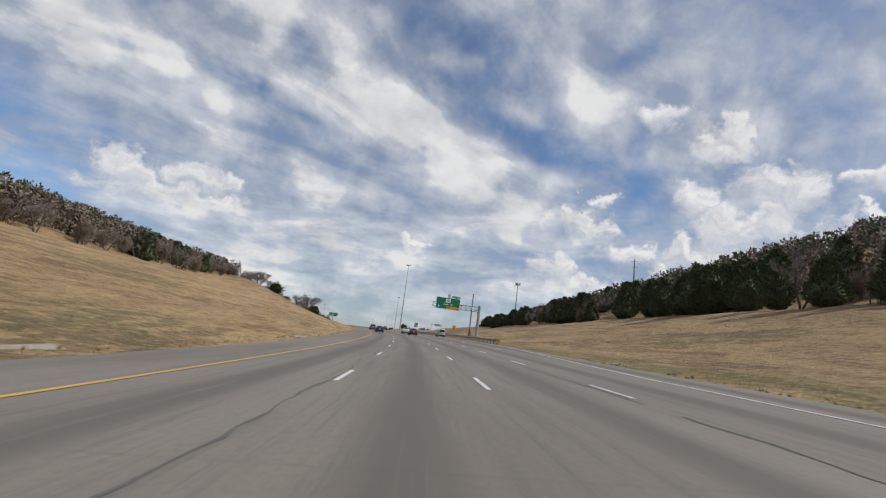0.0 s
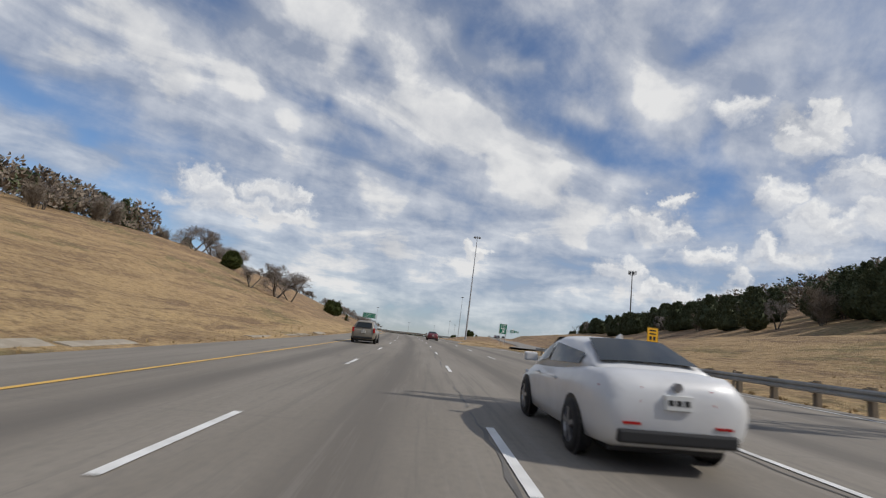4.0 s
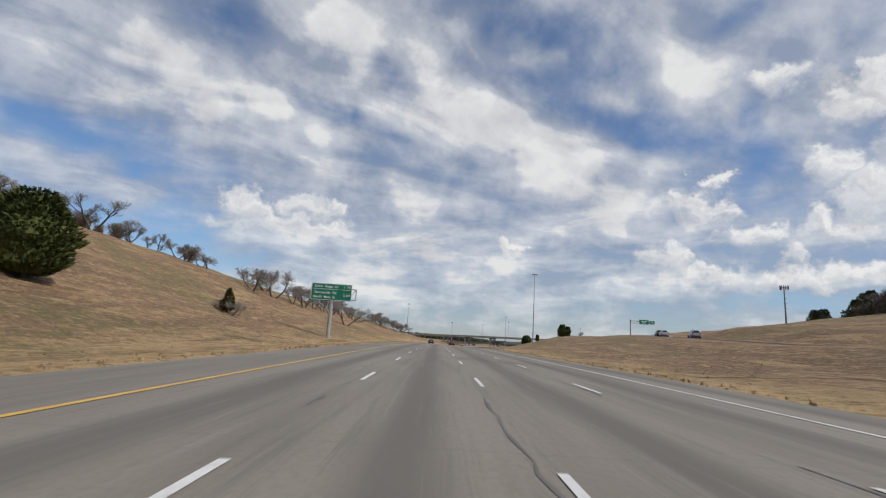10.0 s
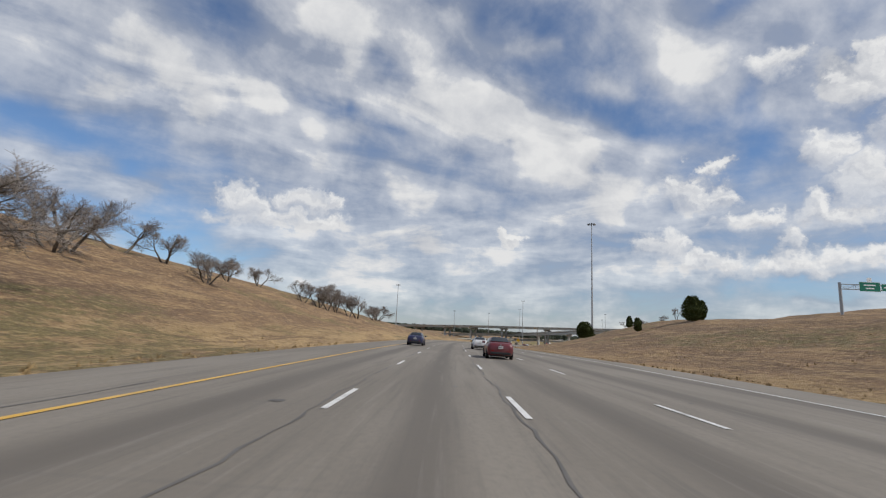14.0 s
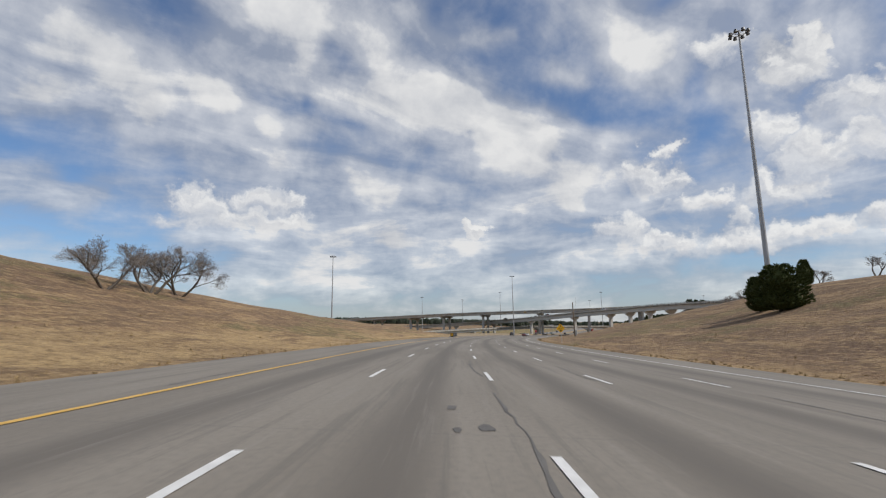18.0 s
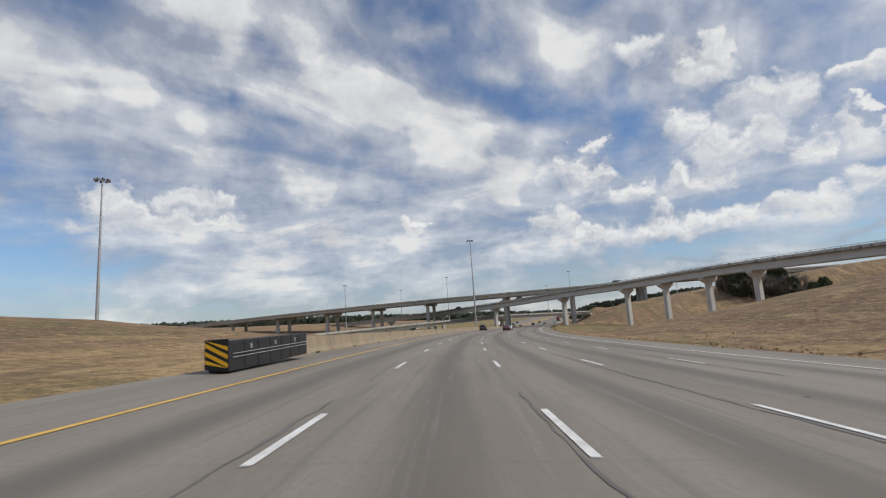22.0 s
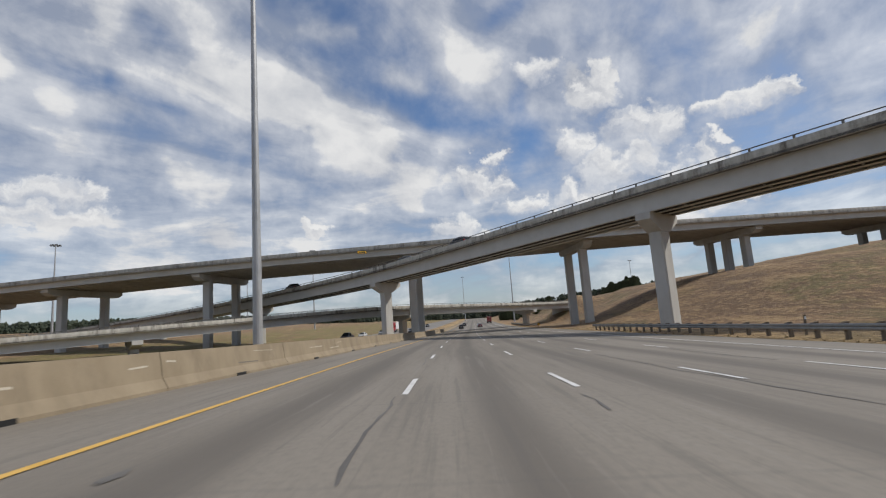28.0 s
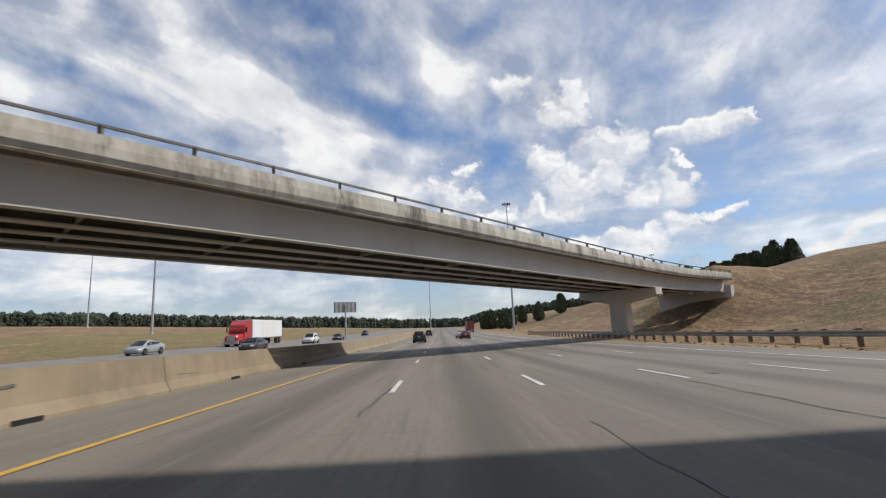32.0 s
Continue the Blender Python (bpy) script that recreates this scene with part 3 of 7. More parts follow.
CONCRETE = mat_mottled("pier_concrete", (0.47, 0.455, 0.42), (0.54, 0.525, 0.49), 0.85, 0.5, (1, 1, 0.35), (0.36, 0.345, 0.315), 0.45, 0.008, src="Position")
GIRDER = mat_mottled("painted_girder", (0.52, 0.508, 0.475), (0.58, 0.568, 0.535), 0.6, 0.4, (1, 1, 1), (0.38, 0.365, 0.335), 0.3, 0.0, src="Position")
PARAPET = mat_mottled("weathered_parapet", (0.36, 0.335, 0.285), (0.55, 0.525, 0.465), 0.9, 1.6, (1, 1, 0.3), (0.12, 0.105, 0.085), 0.95, 0.015, src="Position")
SOFFIT = mat_mottled("deck_concrete", (0.50, 0.485, 0.45), (0.58, 0.56, 0.52), 0.9, 0.4, (1, 1, 1), (0.38, 0.36, 0.33), 0.5, 0.01, src="Position")
# under-deck steel and slab: shade is put into this colour, unlike GIRDER
SHADED_STEEL = mat_mottled("shade_dark_underside", (0.10, 0.092, 0.082), (0.16, 0.15, 0.135), 0.75, 0.6, (1, 1, 1), (0.07, 0.058, 0.045), 0.5, 0.0, src="Position")
FAR_WOOD = mat_leaf("far_wood_foliage", (0.022, 0.032, 0.020), (0.055, 0.064, 0.040))
STEEL = mat_mottled("galvanised_steel", (0.34, 0.345, 0.345), (0.44, 0.445, 0.445), 0.5, 2.0, (1, 1, 0.3), (0.24, 0.235, 0.225), 0.4, 0.0, 0.4)
STEEL_DARK = mat_mottled("weathered_steel", (0.13, 0.125, 0.12), (0.20, 0.195, 0.185), 0.6, 2.0, (1, 1, 0.3), (0.10, 0.085, 0.07), 0.4, 0.0, 0.3)
RAIL_STEEL = mat_mottled("guardrail_steel", (0.25, 0.25, 0.24), (0.33, 0.33, 0.32), 0.55, 2.0, (1, 1, 1), (0.16, 0.14, 0.12), 0.4, 0.0, 0.3)
TIMBER = mat_mottled("weathered_timber", (0.14, 0.11, 0.08), (0.21, 0.17, 0.125), 0.9, 3.0, (1, 1, 0.15), (0.08, 0.065, 0.05), 0.5, 0.01)
GREEN_SIGN = mat_mottled("green_sign_sheet", (0.004, 0.16, 0.095), (0.006, 0.18, 0.11), 0.5, 0.6, (1, 1, 1), (0.005, 0.13, 0.08), 0.3, 0.0)
YELLOW_SIGN = mat_mottled("yellow_sign_sheet", (0.80, 0.42, 0.01), (0.84, 0.46, 0.015), 0.5, 0.8, (1, 1, 1), (0.70, 0.36, 0.01), 0.3, 0.0)
LEGEND = mat_plain("white_legend", (0.82, 0.83, 0.82), 0.5)
BLACK = mat_plain("black_legend", (0.012, 0.012, 0.012), 0.6)
SIGN_BACK = mat_mottled("sign_back_aluminium", (0.33, 0.33, 0.33), (0.40, 0.40, 0.40), 0.5, 1.0, metal=0.5, bump=0.0)
BARK = mat_mottled("grey_brown_bark", (0.085, 0.07, 0.055), (0.14, 0.115, 0.09), 0.95, 3.0, (1, 1, 0.3), (0.05, 0.042, 0.035), 0.5, 0.02)
TWIG = mat_mottled("bare_twigs", (0.19, 0.165, 0.145), (0.27, 0.24, 0.215), 0.95, 2.0, bump=0.0)
CEDAR = mat_leaf("juniper_foliage", (0.036, 0.050, 0.014), (0.094, 0.112, 0.030))
CEDAR_DARK = mat_leaf("cedar_wood_foliage", (0.050, 0.066, 0.034), (0.135, 0.152, 0.078))
BROWN_BRUSH = mat_leaf("winter_brush", (0.135, 0.108, 0.082), (0.250, 0.205, 0.158))
RUBBER = mat_mottled("tyre_rubber", (0.012, 0.012, 0.012), (0.03, 0.029, 0.028), 0.85, 8.0, bump=0.0)
RIM = mat_plain("alloy_rim", (0.32, 0.32, 0.33), 0.3, 0.8)
GLASS = mat_glass("car_glass")
TRIM = mat_plain("black_plastic_trim", (0.015, 0.015, 0.016), 0.55)
RED_LAMP = mat_plain("red_tail_lamp", (0.35, 0.012, 0.012), 0.15)
CLEAR_LAMP = mat_plain("clear_lamp", (0.55, 0.55, 0.55), 0.12)
PLATE = mat_plain("number_plate", (0.62, 0.62, 0.60), 0.5)
LAMP_HEAD = mat_plain("lamp_housing", (0.10, 0.10, 0.10), 0.5, 0.5)

# ---- helpers for things ----
def mesh_from(bm, name):
    me = bpy.data.meshes.new(name)
    bm.normal_update()
    bm.to_mesh(me)
    bm.free()
    return me


def part(name, bm, material, parent=None, label="", smooth=False, m=None):
    """One mesh object out of a bmesh (or a shared mesh), under a thing or a part."""
    me = mesh_from(bm, name) if isinstance(bm, bmesh.types.BMesh) else bm
    if not me.materials:
        me.materials.append(material)
    if smooth:
        for f in me.polygons:
            f.use_smooth = True
    ob = new(name, me)
    if parent is not None:
        ob.parent = parent
    if m is not None:
        ob.matrix_basis = m
    if label:
        ob["label"] = label
    return ob


def thing(name, m, label, category, group="", kind=""):
    e = new(name)
    e.empty_display_size = 0.3
    e.matrix_basis = m
    return tagged(e, label, category, group, kind)


def add_box(bm, x0, x1, y0, y1, z0, z1, m=None, bevel=0.0):
    g = bmesh.ops.create_cube(bm, size=1.0)
    t = Matrix.Translation(((x0 + x1) / 2, (y0 + y1) / 2, (z0 + z1) / 2)) @ Matrix.Diagonal((x1 - x0, y1 - y0, z1 - z0, 1))
    if m is not None:
        t = m @ t
    bmesh.ops.transform(bm, matrix=t, verts=g["verts"])
    if bevel:
        es = list({e for v in g["verts"] for e in v.link_edges})
        bmesh.ops.bevel(bm, geom=es, offset=bevel, segments=2, affect="EDGES", profile=0.6)
    return bm


def box(x0, x1, y0, y1, z0, z1, bevel=0.0):
    return add_box(bmesh.new(), x0, x1, y0, y1, z0, z1, None, bevel)


def add_rod(bm, a, b, r0, r1=None, sides=8, caps=True):
    a, b = Vector(a), Vector(b)
    d = b - a
    g = bmesh.ops.create_cone(bm, cap_ends=caps, segments=sides, radius1=r0, radius2=r0 if r1 is None else r1, depth=d.length)
    bmesh.ops.transform(bm, matrix=Matrix.Translation((a + b) / 2) @ d.to_track_quat("Z", "Y").to_matrix().to_4x4(), verts=g["verts"])
    return bm


def rod(a, b, r0, r1=None, sides=8):
    return add_rod(bmesh.new(), a, b, r0, r1, sides)


def add_prism(bm, outline, y0, y1):
    """Extrude an outline in x, z from y0 to y1."""
    a = [bm.verts.new((x, y0, z)) for x, z in outline]
    b = [bm.verts.new((x, y1, z)) for x, z in outline]
    n = len(a)
    bm.faces.new(a[::-1])
    bm.faces.new(b)
    for i in range(n):
        bm.faces.new((a[i], a[(i + 1) % n], b[(i + 1) % n], b[i]))
    bmesh.ops.recalc_face_normals(bm, faces=bm.faces[:])
    return bm


def sweep(stations, outline, closed=True):
    """Sweep an outline (side, up) along stations of (point, side vector); a bmesh."""
    bm = bmesh.new()
    rings = [[bm.verts.new(p + side * a + Vector((0, 0, b))) for a, b in outline] for p, side in stations]
    n = len(outline)
    for r, q in zip(rings, rings[1:]):
        for i in range(n if closed else n - 1):
            bm.faces.new((r[i], r[(i + 1) % n], q[(i + 1) % n], q[i]))
    if closed:
        bm.faces.new(rings[0][::-1])
        bm.faces.new(rings[-1])
    bmesh.ops.recalc_face_normals(bm, faces=bm.faces[:])
    return bm


def stations_along(s0, s1, o, dz=0.0, step=6.0):
    """Points along the road at an offset (number or table), with the side vector."""
    out = []
    for s in np.linspace(s0, s1, max(2, int(round((s1 - s0) / step)) + 1)):
        oo = lerp_table(o, s) if isinstance(o, list) else o
        h = axis(s)[3]
        out.append((at(s, oo, dz + bank(s) * oo), Vector((math.cos(h), math.sin(h), 0))))
    return out


def heading_pose(s, o, dz=0.0, turn=0.0):
    """Pose of a thing beside the road; its y looks along the road, z is up."""
    p, h = at(s, o, dz), axis(s)[3]
    return pose(p.x, p.y, p.z, 0, 0, math.degrees(h) + turn)


def bank(s):
    return lerp_table(BANK, s)


def text(body, size, material, parent, m, label="", spread=1.0, name="legend"):
    """Lettering with the built-in font, as a mesh a little proud of its panel."""
    cu = bpy.data.curves.new("text", "FONT")
    cu.body, cu.size, cu.align_x, cu.align_y, cu.extrude, cu.space_character = body, size, "CENTER", "CENTER", 0.004, spread
    cu.offset = size * 0.012
    ob = bpy.data.objects.new("text", cu)
    scene.collection.objects.link(ob)
    dg = bpy.context.evaluated_depsgraph_get()
    me = bpy.data.meshes.new_from_object(ob.evaluated_get(dg))
    bpy.data.objects.remove(ob)
    bpy.data.curves.remove(cu)
    me.materials.clear()
    me.materials.append(material)
    t = new(name, me)
    t.parent, t.matrix_basis = parent, m
    if label:
        t["label"] = label
    return t


# ---- ground ----
def ground_rel(s, o):
    """Height of the ground over the road axis, by distance along and across (arrays)."""
    k = np.interp(s, [a for a, _ in BANK], [b for _, b in BANK])
    el, er = tab(LEFT_TOE, s), tab(RIGHT_TOE, s)
    dl, dr = np.maximum(el - o - tab(LEFT_VERGE, s), 0.0), np.maximum(o - er - tab(RIGHT_VERGE, s), 0.0)
    wl_, wr_ = tab(LEFT_WIDTH, s) - tab(LEFT_VERGE, s), tab(RIGHT_WIDTH, s)
    left = tab(LEFT_RISE, s) * slope_shape(dl / wl_) + np.maximum(dl - wl_, 0) * tab(LEFT_AFTER, s)
    left = left + tab(LEFT_CREST, s) * slope_shape((dl / wl_ - 0.55) / 0.45)
    right = tab(RIGHT_RISE, s) * slope_shape(dr / wr_) + np.maximum(dr - wr_, 0) * tab(RIGHT_AFTER, s)
    right = right + tab(RIGHT_CREST, s) * slope_shape((dr / wr_ - 0.5) / 0.5)
    right = right - tab(RIGHT_DITCH, s) * np.exp(-((dr - 14.0) / 11.0) ** 2) * (dr > 0) * np.minimum(dr / 4.0, 1.0)
    rel = k * np.clip(o, el, er) + np.clip(left, -12, 26) + np.clip(right, -12, 42)
    w = exit_weight(s, o)
    return rel * (1 - w) + np.interp(s, EXIT_S, EXIT_Z) * w


def exit_weight(s, o):
    """1 on the bench cut for the exit ramp, 0 away from it."""
    d = np.abs(o - np.interp(s, EXIT_S, EXIT_O))
    ends = np.clip((s - 172.0) / 40.0, 0, 1) * np.clip((640.0 - s) / 60.0, 0, 1)
    u = np.clip((18.0 - d) / 12.5, 0, 1)
    return u * u * (3 - 2 * u) * ends


def ground_world(x, y):
    s, o = so(x, y)
    rel = ground_rel(s, o)
    z = np.interp(s, AXIS_S, AXIS_Z)
    far = np.clip((np.abs(o) - 150.0) / 500.0, 0, 1)
    rel = rel + 7.0 * np.exp(-(((x - 10.0) / 10.0) ** 2 + ((y - 984.5) / 12.0) ** 2))
    return (z + rel) * (1 - far) + far * (z * 0.7 + 0.5 * np.clip(rel, -1.0, 7.0))


def ground_z(s, o):
    p = at(s, o)
    return float(ground_world(np.array([p.x]), np.array([p.y]))[0])


def on_ground(s, o, sink=0.0):
    p = at(s, o)
    return Vector((p.x, p.y, ground_z(s, o) - sink))


def build_ground():
    ys = np.concatenate([np.arange(-160, 1160, 3.0), np.arange(1160, 1700, 12.0), np.linspace(1700, 4600, 30)])
    near = np.concatenate([np.arange(-120, -8, 2.2), np.arange(-8, 32, 2.0), np.arange(32, 130, 2.4)])
    os_ = np.concatenate([-np.geomspace(2600, 124, 18), near, np.geomspace(134, 2600, 18)])
    hx = np.interp(ys, AXIS_Y, AXIS_X)
    X = hx[:, None] + os_[None, :]
    Y = np.repeat(ys[:, None], len(os_), axis=1)
    Z = ground_world(X, Y)
    s, o = so(X, Y)
    el, er = tab(LEFT_TOE, s), tab(RIGHT_TOE, s)
    inside = (o > el - 0.6) & (o < er + 0.6)
    bump = np.array([[noise.noise((x * 0.11, y * 0.11, 0.3)) * 0.30 + noise.noise((x * 0.5, y * 0.5, 5.3)) * 0.10 for x, y in zip(rx, ry)] for rx, ry in zip(X, Y)])
    flat = np.clip(1.0 - 1.5 * exit_weight(s, o), 0, 1) * np.where((s > 730) & (o > -38.0) & (o < -8.0), 0.1, 1.0)
    bump = bump * flat
    Z = Z + np.where(inside, -0.12, bump * np.clip(np.minimum(abs(o - el), abs(o - er)) / 3.0, 0.15, 1.0))
    n, m = X.shape
    verts = np.stack([X, Y, Z], -1).reshape(-1, 3)
    idx = np.arange(n * m).reshape(n, m)
    faces = np.stack([idx[:-1, :-1], idx[:-1, 1:], idx[1:, 1:], idx[1:, :-1]], -1).reshape(-1, 4)
    me = bpy.data.meshes.new("ground")
    me.from_pydata(verts.tolist(), [], faces.tolist())
    me.polygons.foreach_set("use_smooth", [True] * len(faces))
    lay = me.uv_layers.new(name="UVMap")
    loops = np.empty(len(me.loops), dtype=np.int32)
    me.loops.foreach_get("vertex_index", loops)
    lay.data.foreach_set("uv", np.stack([o.ravel()[loops], s.ravel()[loops]], -1).ravel())
    me.materials.append(GRASS)
    tagged(new("ground", me), "dry winter grass banks in tan and brown beside the highway", "ground", kind="structure")


build_ground()


# ---- the carriageway ----
def strip(name, s0, s1, o0, o1, dz, material, cols=2, step=3.0, parent=None, label=""):
    """A ribbon of road surface with metres as its texture coordinates."""
    me = bpy.data.meshes.new(name)
    ss = np.linspace(s0, s1, max(2, int((s1 - s0) / step) + 1))
    verts, uv = [], []
    for s in ss:
        a = lerp_table(o0, s) if isinstance(o0, list) else o0
        b = lerp_table(o1, s) if isinstance(o1, list) else o1
        for j in range(cols):
            o = a + (b - a) * j / (cols - 1)
            verts.append(at(s, o, dz + bank(s) * o))
            uv.append((o, s))
    faces = [(i * cols + j, i * cols + j + 1, (i + 1) * cols + j + 1, (i + 1) * cols + j) for i in range(len(ss) - 1) for j in range(cols - 1)]
    me.from_pydata(verts, [], faces)
    lay = me.uv_layers.new(name="UVMap")
    lay.data.foreach_set("uv", [c for lp in me.loops for c in uv[lp.vertex_index]])
    me.materials.append(material)
    ob = new(name, me)
    ob.parent = parent
    if label:
        ob["label"] = label
    return ob


road = strip("road", -160, 1700, LEFT_TOE, RIGHT_TOE, 0.0, ROAD, cols=14)
tagged(road, "grey-brown concrete highway with dark oil bands and sealed joints", "road", kind="structure")
strip("edge_line", -160, 1700, -5.55, -5.40, 0.012, YELLOW_LINE, parent=road, label="worn solid yellow edge line")
strip("edge_line", -160, 1700, RIGHT_LINE, [(a, b + 0.15) for a, b in RIGHT_LINE], 0.012, WHITE_LINE, parent=road, label="solid white edge line")


def dash_mesh():
    me = bpy.data.meshes.new("lane_dash")
    me.from_pydata([(-0.065, -1.52, 0), (0.065, -1.52, 0), (0.065, 1.52, 0), (-0.065, 1.52, 0)], [], [(0, 1, 2, 3)])
    me.materials.append(WHITE_LINE)
    return me


DASH = dash_mesh()


def dashes(o, s0, s1, shift=0.0):
    for k in range(-3, 96):
        s = 12.19 * k + shift + lerp_table(DASH_PHASE, 12.19 * k)
        if s0 < s < s1:
            x, y, z, h = axis(s)
            g = math.degrees(math.atan((axis(s + 2)[2] - axis(s - 2)[2]) / 4.0))
            p = at(s, o, 0.012 + bank(s) * o)
            d = part("lane_dash", DASH, WHITE_LINE, road)
            d.matrix_basis = Matrix.Translation(p) @ Euler((radians(g), -math.atan(bank(s)), h), "XYZ").to_matrix().to_4x4()


for line, a, b, shift in ((-1.83, -30, 1150, 0.0), (1.83, -30, 1150, 0.2), (5.49, -30, 1150, 0.4), (9.15, 40, 160, 0.6), (9.15, 455, 1150, 0.6)):
    dashes(line, a, b, shift)


def sealed_joint(o, s0, s1, seed, width=0.055):
    """A wandering strip of black joint sealant along a lane line."""
    rnd = random.Random(seed)
    me = bpy.data.meshes.new("sealed_joint")
    verts, faces, drift = [], [], 0.0
    ss = np.arange(s0, s1, 0.55)
    swell = 1.0
    for s in ss:
        drift = 0.86 * drift + rnd.uniform(-0.07, 0.07)
        swell = 0.8 * swell + 0.2 * rnd.uniform(0.2, 1.8)
        w = width * swell * rnd.uniform(0.3, 1.7)
        for q in (-w / 2, w / 2):
            oo = o + drift + q
            verts.append(at(s, oo, 0.007 + bank(s) * oo))
    run = True
    for i in range(len(ss) - 1):
        if rnd.random() < 0.14:
            run = rnd.random() < 0.45
        if run:
            faces.append((2 * i, 2 * i + 1, 2 * i + 3, 2 * i + 2))
    me.from_pydata(verts, [], faces)
    me.materials.append(SEAL)
    ob = new("sealed_joint", me)
    ob.parent = road
    return ob


for k, (o, a, b) in enumerate(((-2.05, -60, 480), (1.62, -60, 1100), (5.2, 0, 1100), (-6.0, 100, 700), (8.95, 430, 1100), (-2.0, 560, 1100))):
    sealed_joint(o, a, b, k)

# ---- viaducts ----
def smooth_line(points, step=3.0):
    """Catmull-Rom through (x, y, z) points; stations of (point, side vector to the right)."""
    P = [Vector(p) for p in points]
    P = [2 * P[0] - P[1]] + P + [2 * P[-1] - P[-2]]
    out = []
    for a, b, c, d in zip(P, P[1:], P[2:], P[3:]):
        n = max(2, int((c - b).length / step))
        for i in range(n):
            t = i / n
            out.append(0.5 * ((2 * b) + (c - a) * t + (2 * a - 5 * b + 4 * c - d) * t * t + (3 * b - a - 3 * c + d) * t ** 3))
    out.append(P[-2].copy())
    st = []
    for i, p in enumerate(out):
        d = out[min(i + 1, len(out) - 1)] - out[max(i - 1, 0)]
        d.z = 0
        d.normalize()
        st.append((p, Vector((d.y, -d.x, 0))))
    return st


def clip_stations(st, a, b):
    return st[a:b + 1]


RAIL_POST = mesh_from(box(-0.06, 0.06, -0.09, 0.09, 0.70, 1.03), "rail_post")


def viaduct(name, points, width, label, girders, depth, kind="beam", rail=True, group=""):
    """A deck on girders. points give the top of the bent caps along the middle of the deck."""
    st = smooth_line(points)
    base = st[0][0].copy()
    root = thing(name, Matrix.Translation(base), label, "bridge", group)
    inv = Matrix.Translation(-base)
    hw = width / 2

    def put(pname, bm, material, lab="", parent=root, smooth=False):
        bmesh.ops.transform(bm, matrix=inv, verts=bm.verts[:])
        return part(pname, bm, material, parent, lab, smooth)

    top = depth + 0.24
    # plate bridges take the slab colour darkened for the shade underneath
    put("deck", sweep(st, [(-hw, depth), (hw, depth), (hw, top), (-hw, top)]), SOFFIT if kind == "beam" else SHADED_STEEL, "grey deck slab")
    for k in range(girders):
        g = -hw + 1.1 + (width - 2.2) * k / (girders - 1)
        outer = k in (0, girders - 1)
        if kind == "beam":
            # tapered I shape
            prof = [(-0.25, 0.0), (0.25, 0.0), (0.25, 0.06), (0.06, 0.12), (0.06, depth - 0.16), (0.25, depth - 0.06), (0.25, depth), (-0.25, depth), (-0.25, depth - 0.06), (-0.06, depth - 0.16), (-0.06, 0.12), (-0.25, 0.06)]
        else:
            prof = [(-0.24, 0.0), (0.24, 0.0), (0.24, 0.05), (0.02, 0.05), (0.02, depth - 0.05), (0.22, depth - 0.05), (0.22, depth), (-0.22, depth), (-0.22, depth - 0.05), (-0.02, depth - 0.05), (-0.02, 0.05), (-0.24, 0.05)]
        # inner plate girders are coloured dark for shade, outer ones keep GIRDER
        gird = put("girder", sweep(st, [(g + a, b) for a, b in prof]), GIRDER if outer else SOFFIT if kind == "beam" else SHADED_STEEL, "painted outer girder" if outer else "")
        if not outer:
            fw = 0.26 if kind == "beam" else 0.27
            # lower flange drawn again in GIRDER, paler than the web, as if lit from below
            fl = sweep(st, [(g - fw, -0.012), (g + fw, -0.012), (g + fw, 0.06), (g - fw, 0.06)])
            bmesh.ops.transform(fl, matrix=inv, verts=fl.verts[:])
            part("bottom_flange", fl, GIRDER, gird, "pale painted lower flange")
    for side in (-1, 1):
        o = side * (hw - 0.16)
        par = put("parapet", sweep(st, [(o - 0.16, top - 0.26), (o + 0.16, top - 0.26), (o + 0.16, top + 0.34), (o + 0.10, top + 0.72), (o - 0.10, top + 0.72), (o - 0.16, top + 0.34)]), PARAPET, "stained concrete parapet")
        if rail:
            r = sweep(st, [(o - 0.05, top + 1.00), (o + 0.05, top + 1.00), (o + 0.05, top + 1.09), (o - 0.05, top + 1.09)])
            bmesh.ops.transform(r, matrix=inv, verts=r.verts[:])
            part("rail", r, STEEL_DARK, par, "dark steel tube rail")
            for p, sd in st:
                part("rail_post", RAIL_POST, STEEL_DARK, par, m=inv @ Matrix.Translation(p + sd * o + Vector((0, 0, top))))
    # one frame or diaphragm between each two girders
    bay = (width - 2.2) / (girders - 1)
    bm = bmesh.new()
    if kind == "beam":
        add_box(bm, -bay / 2, bay / 2, -0.06, 0.06, 0.22, depth - 0.20)
    else:
        for z0, z1 in ((0.12, depth - 0.2), (depth - 0.2, 0.12), (0.14, 0.14)):
            add_rod(bm, (-bay / 2, 0, z0), (bay / 2, 0, z1), 0.07, sides=4)
    frame_mesh = mesh_from(bm, "cross_frame")
    for i in range(2, len(st) - 2):
        p, sd = st[i]
        if i % (2 if abs(p.x + 50.0) < 130.0 else 7):
            continue
        for k in range(girders - 1):
            if kind == "beam" and (i // 2 + k) % 2 and abs(p.x + 50.0) < 130.0:
                continue
            m = inv @ Matrix.Translation(p + sd * (-hw + 1.1 + bay * (k + 0.5))) @ Matrix.Rotation(math.atan2(sd.y, sd.x), 4, "Z")
            part("cross_frame", frame_mesh, GIRDER if kind == "beam" else RAIL_STEEL, root, m=m)
    return root, st


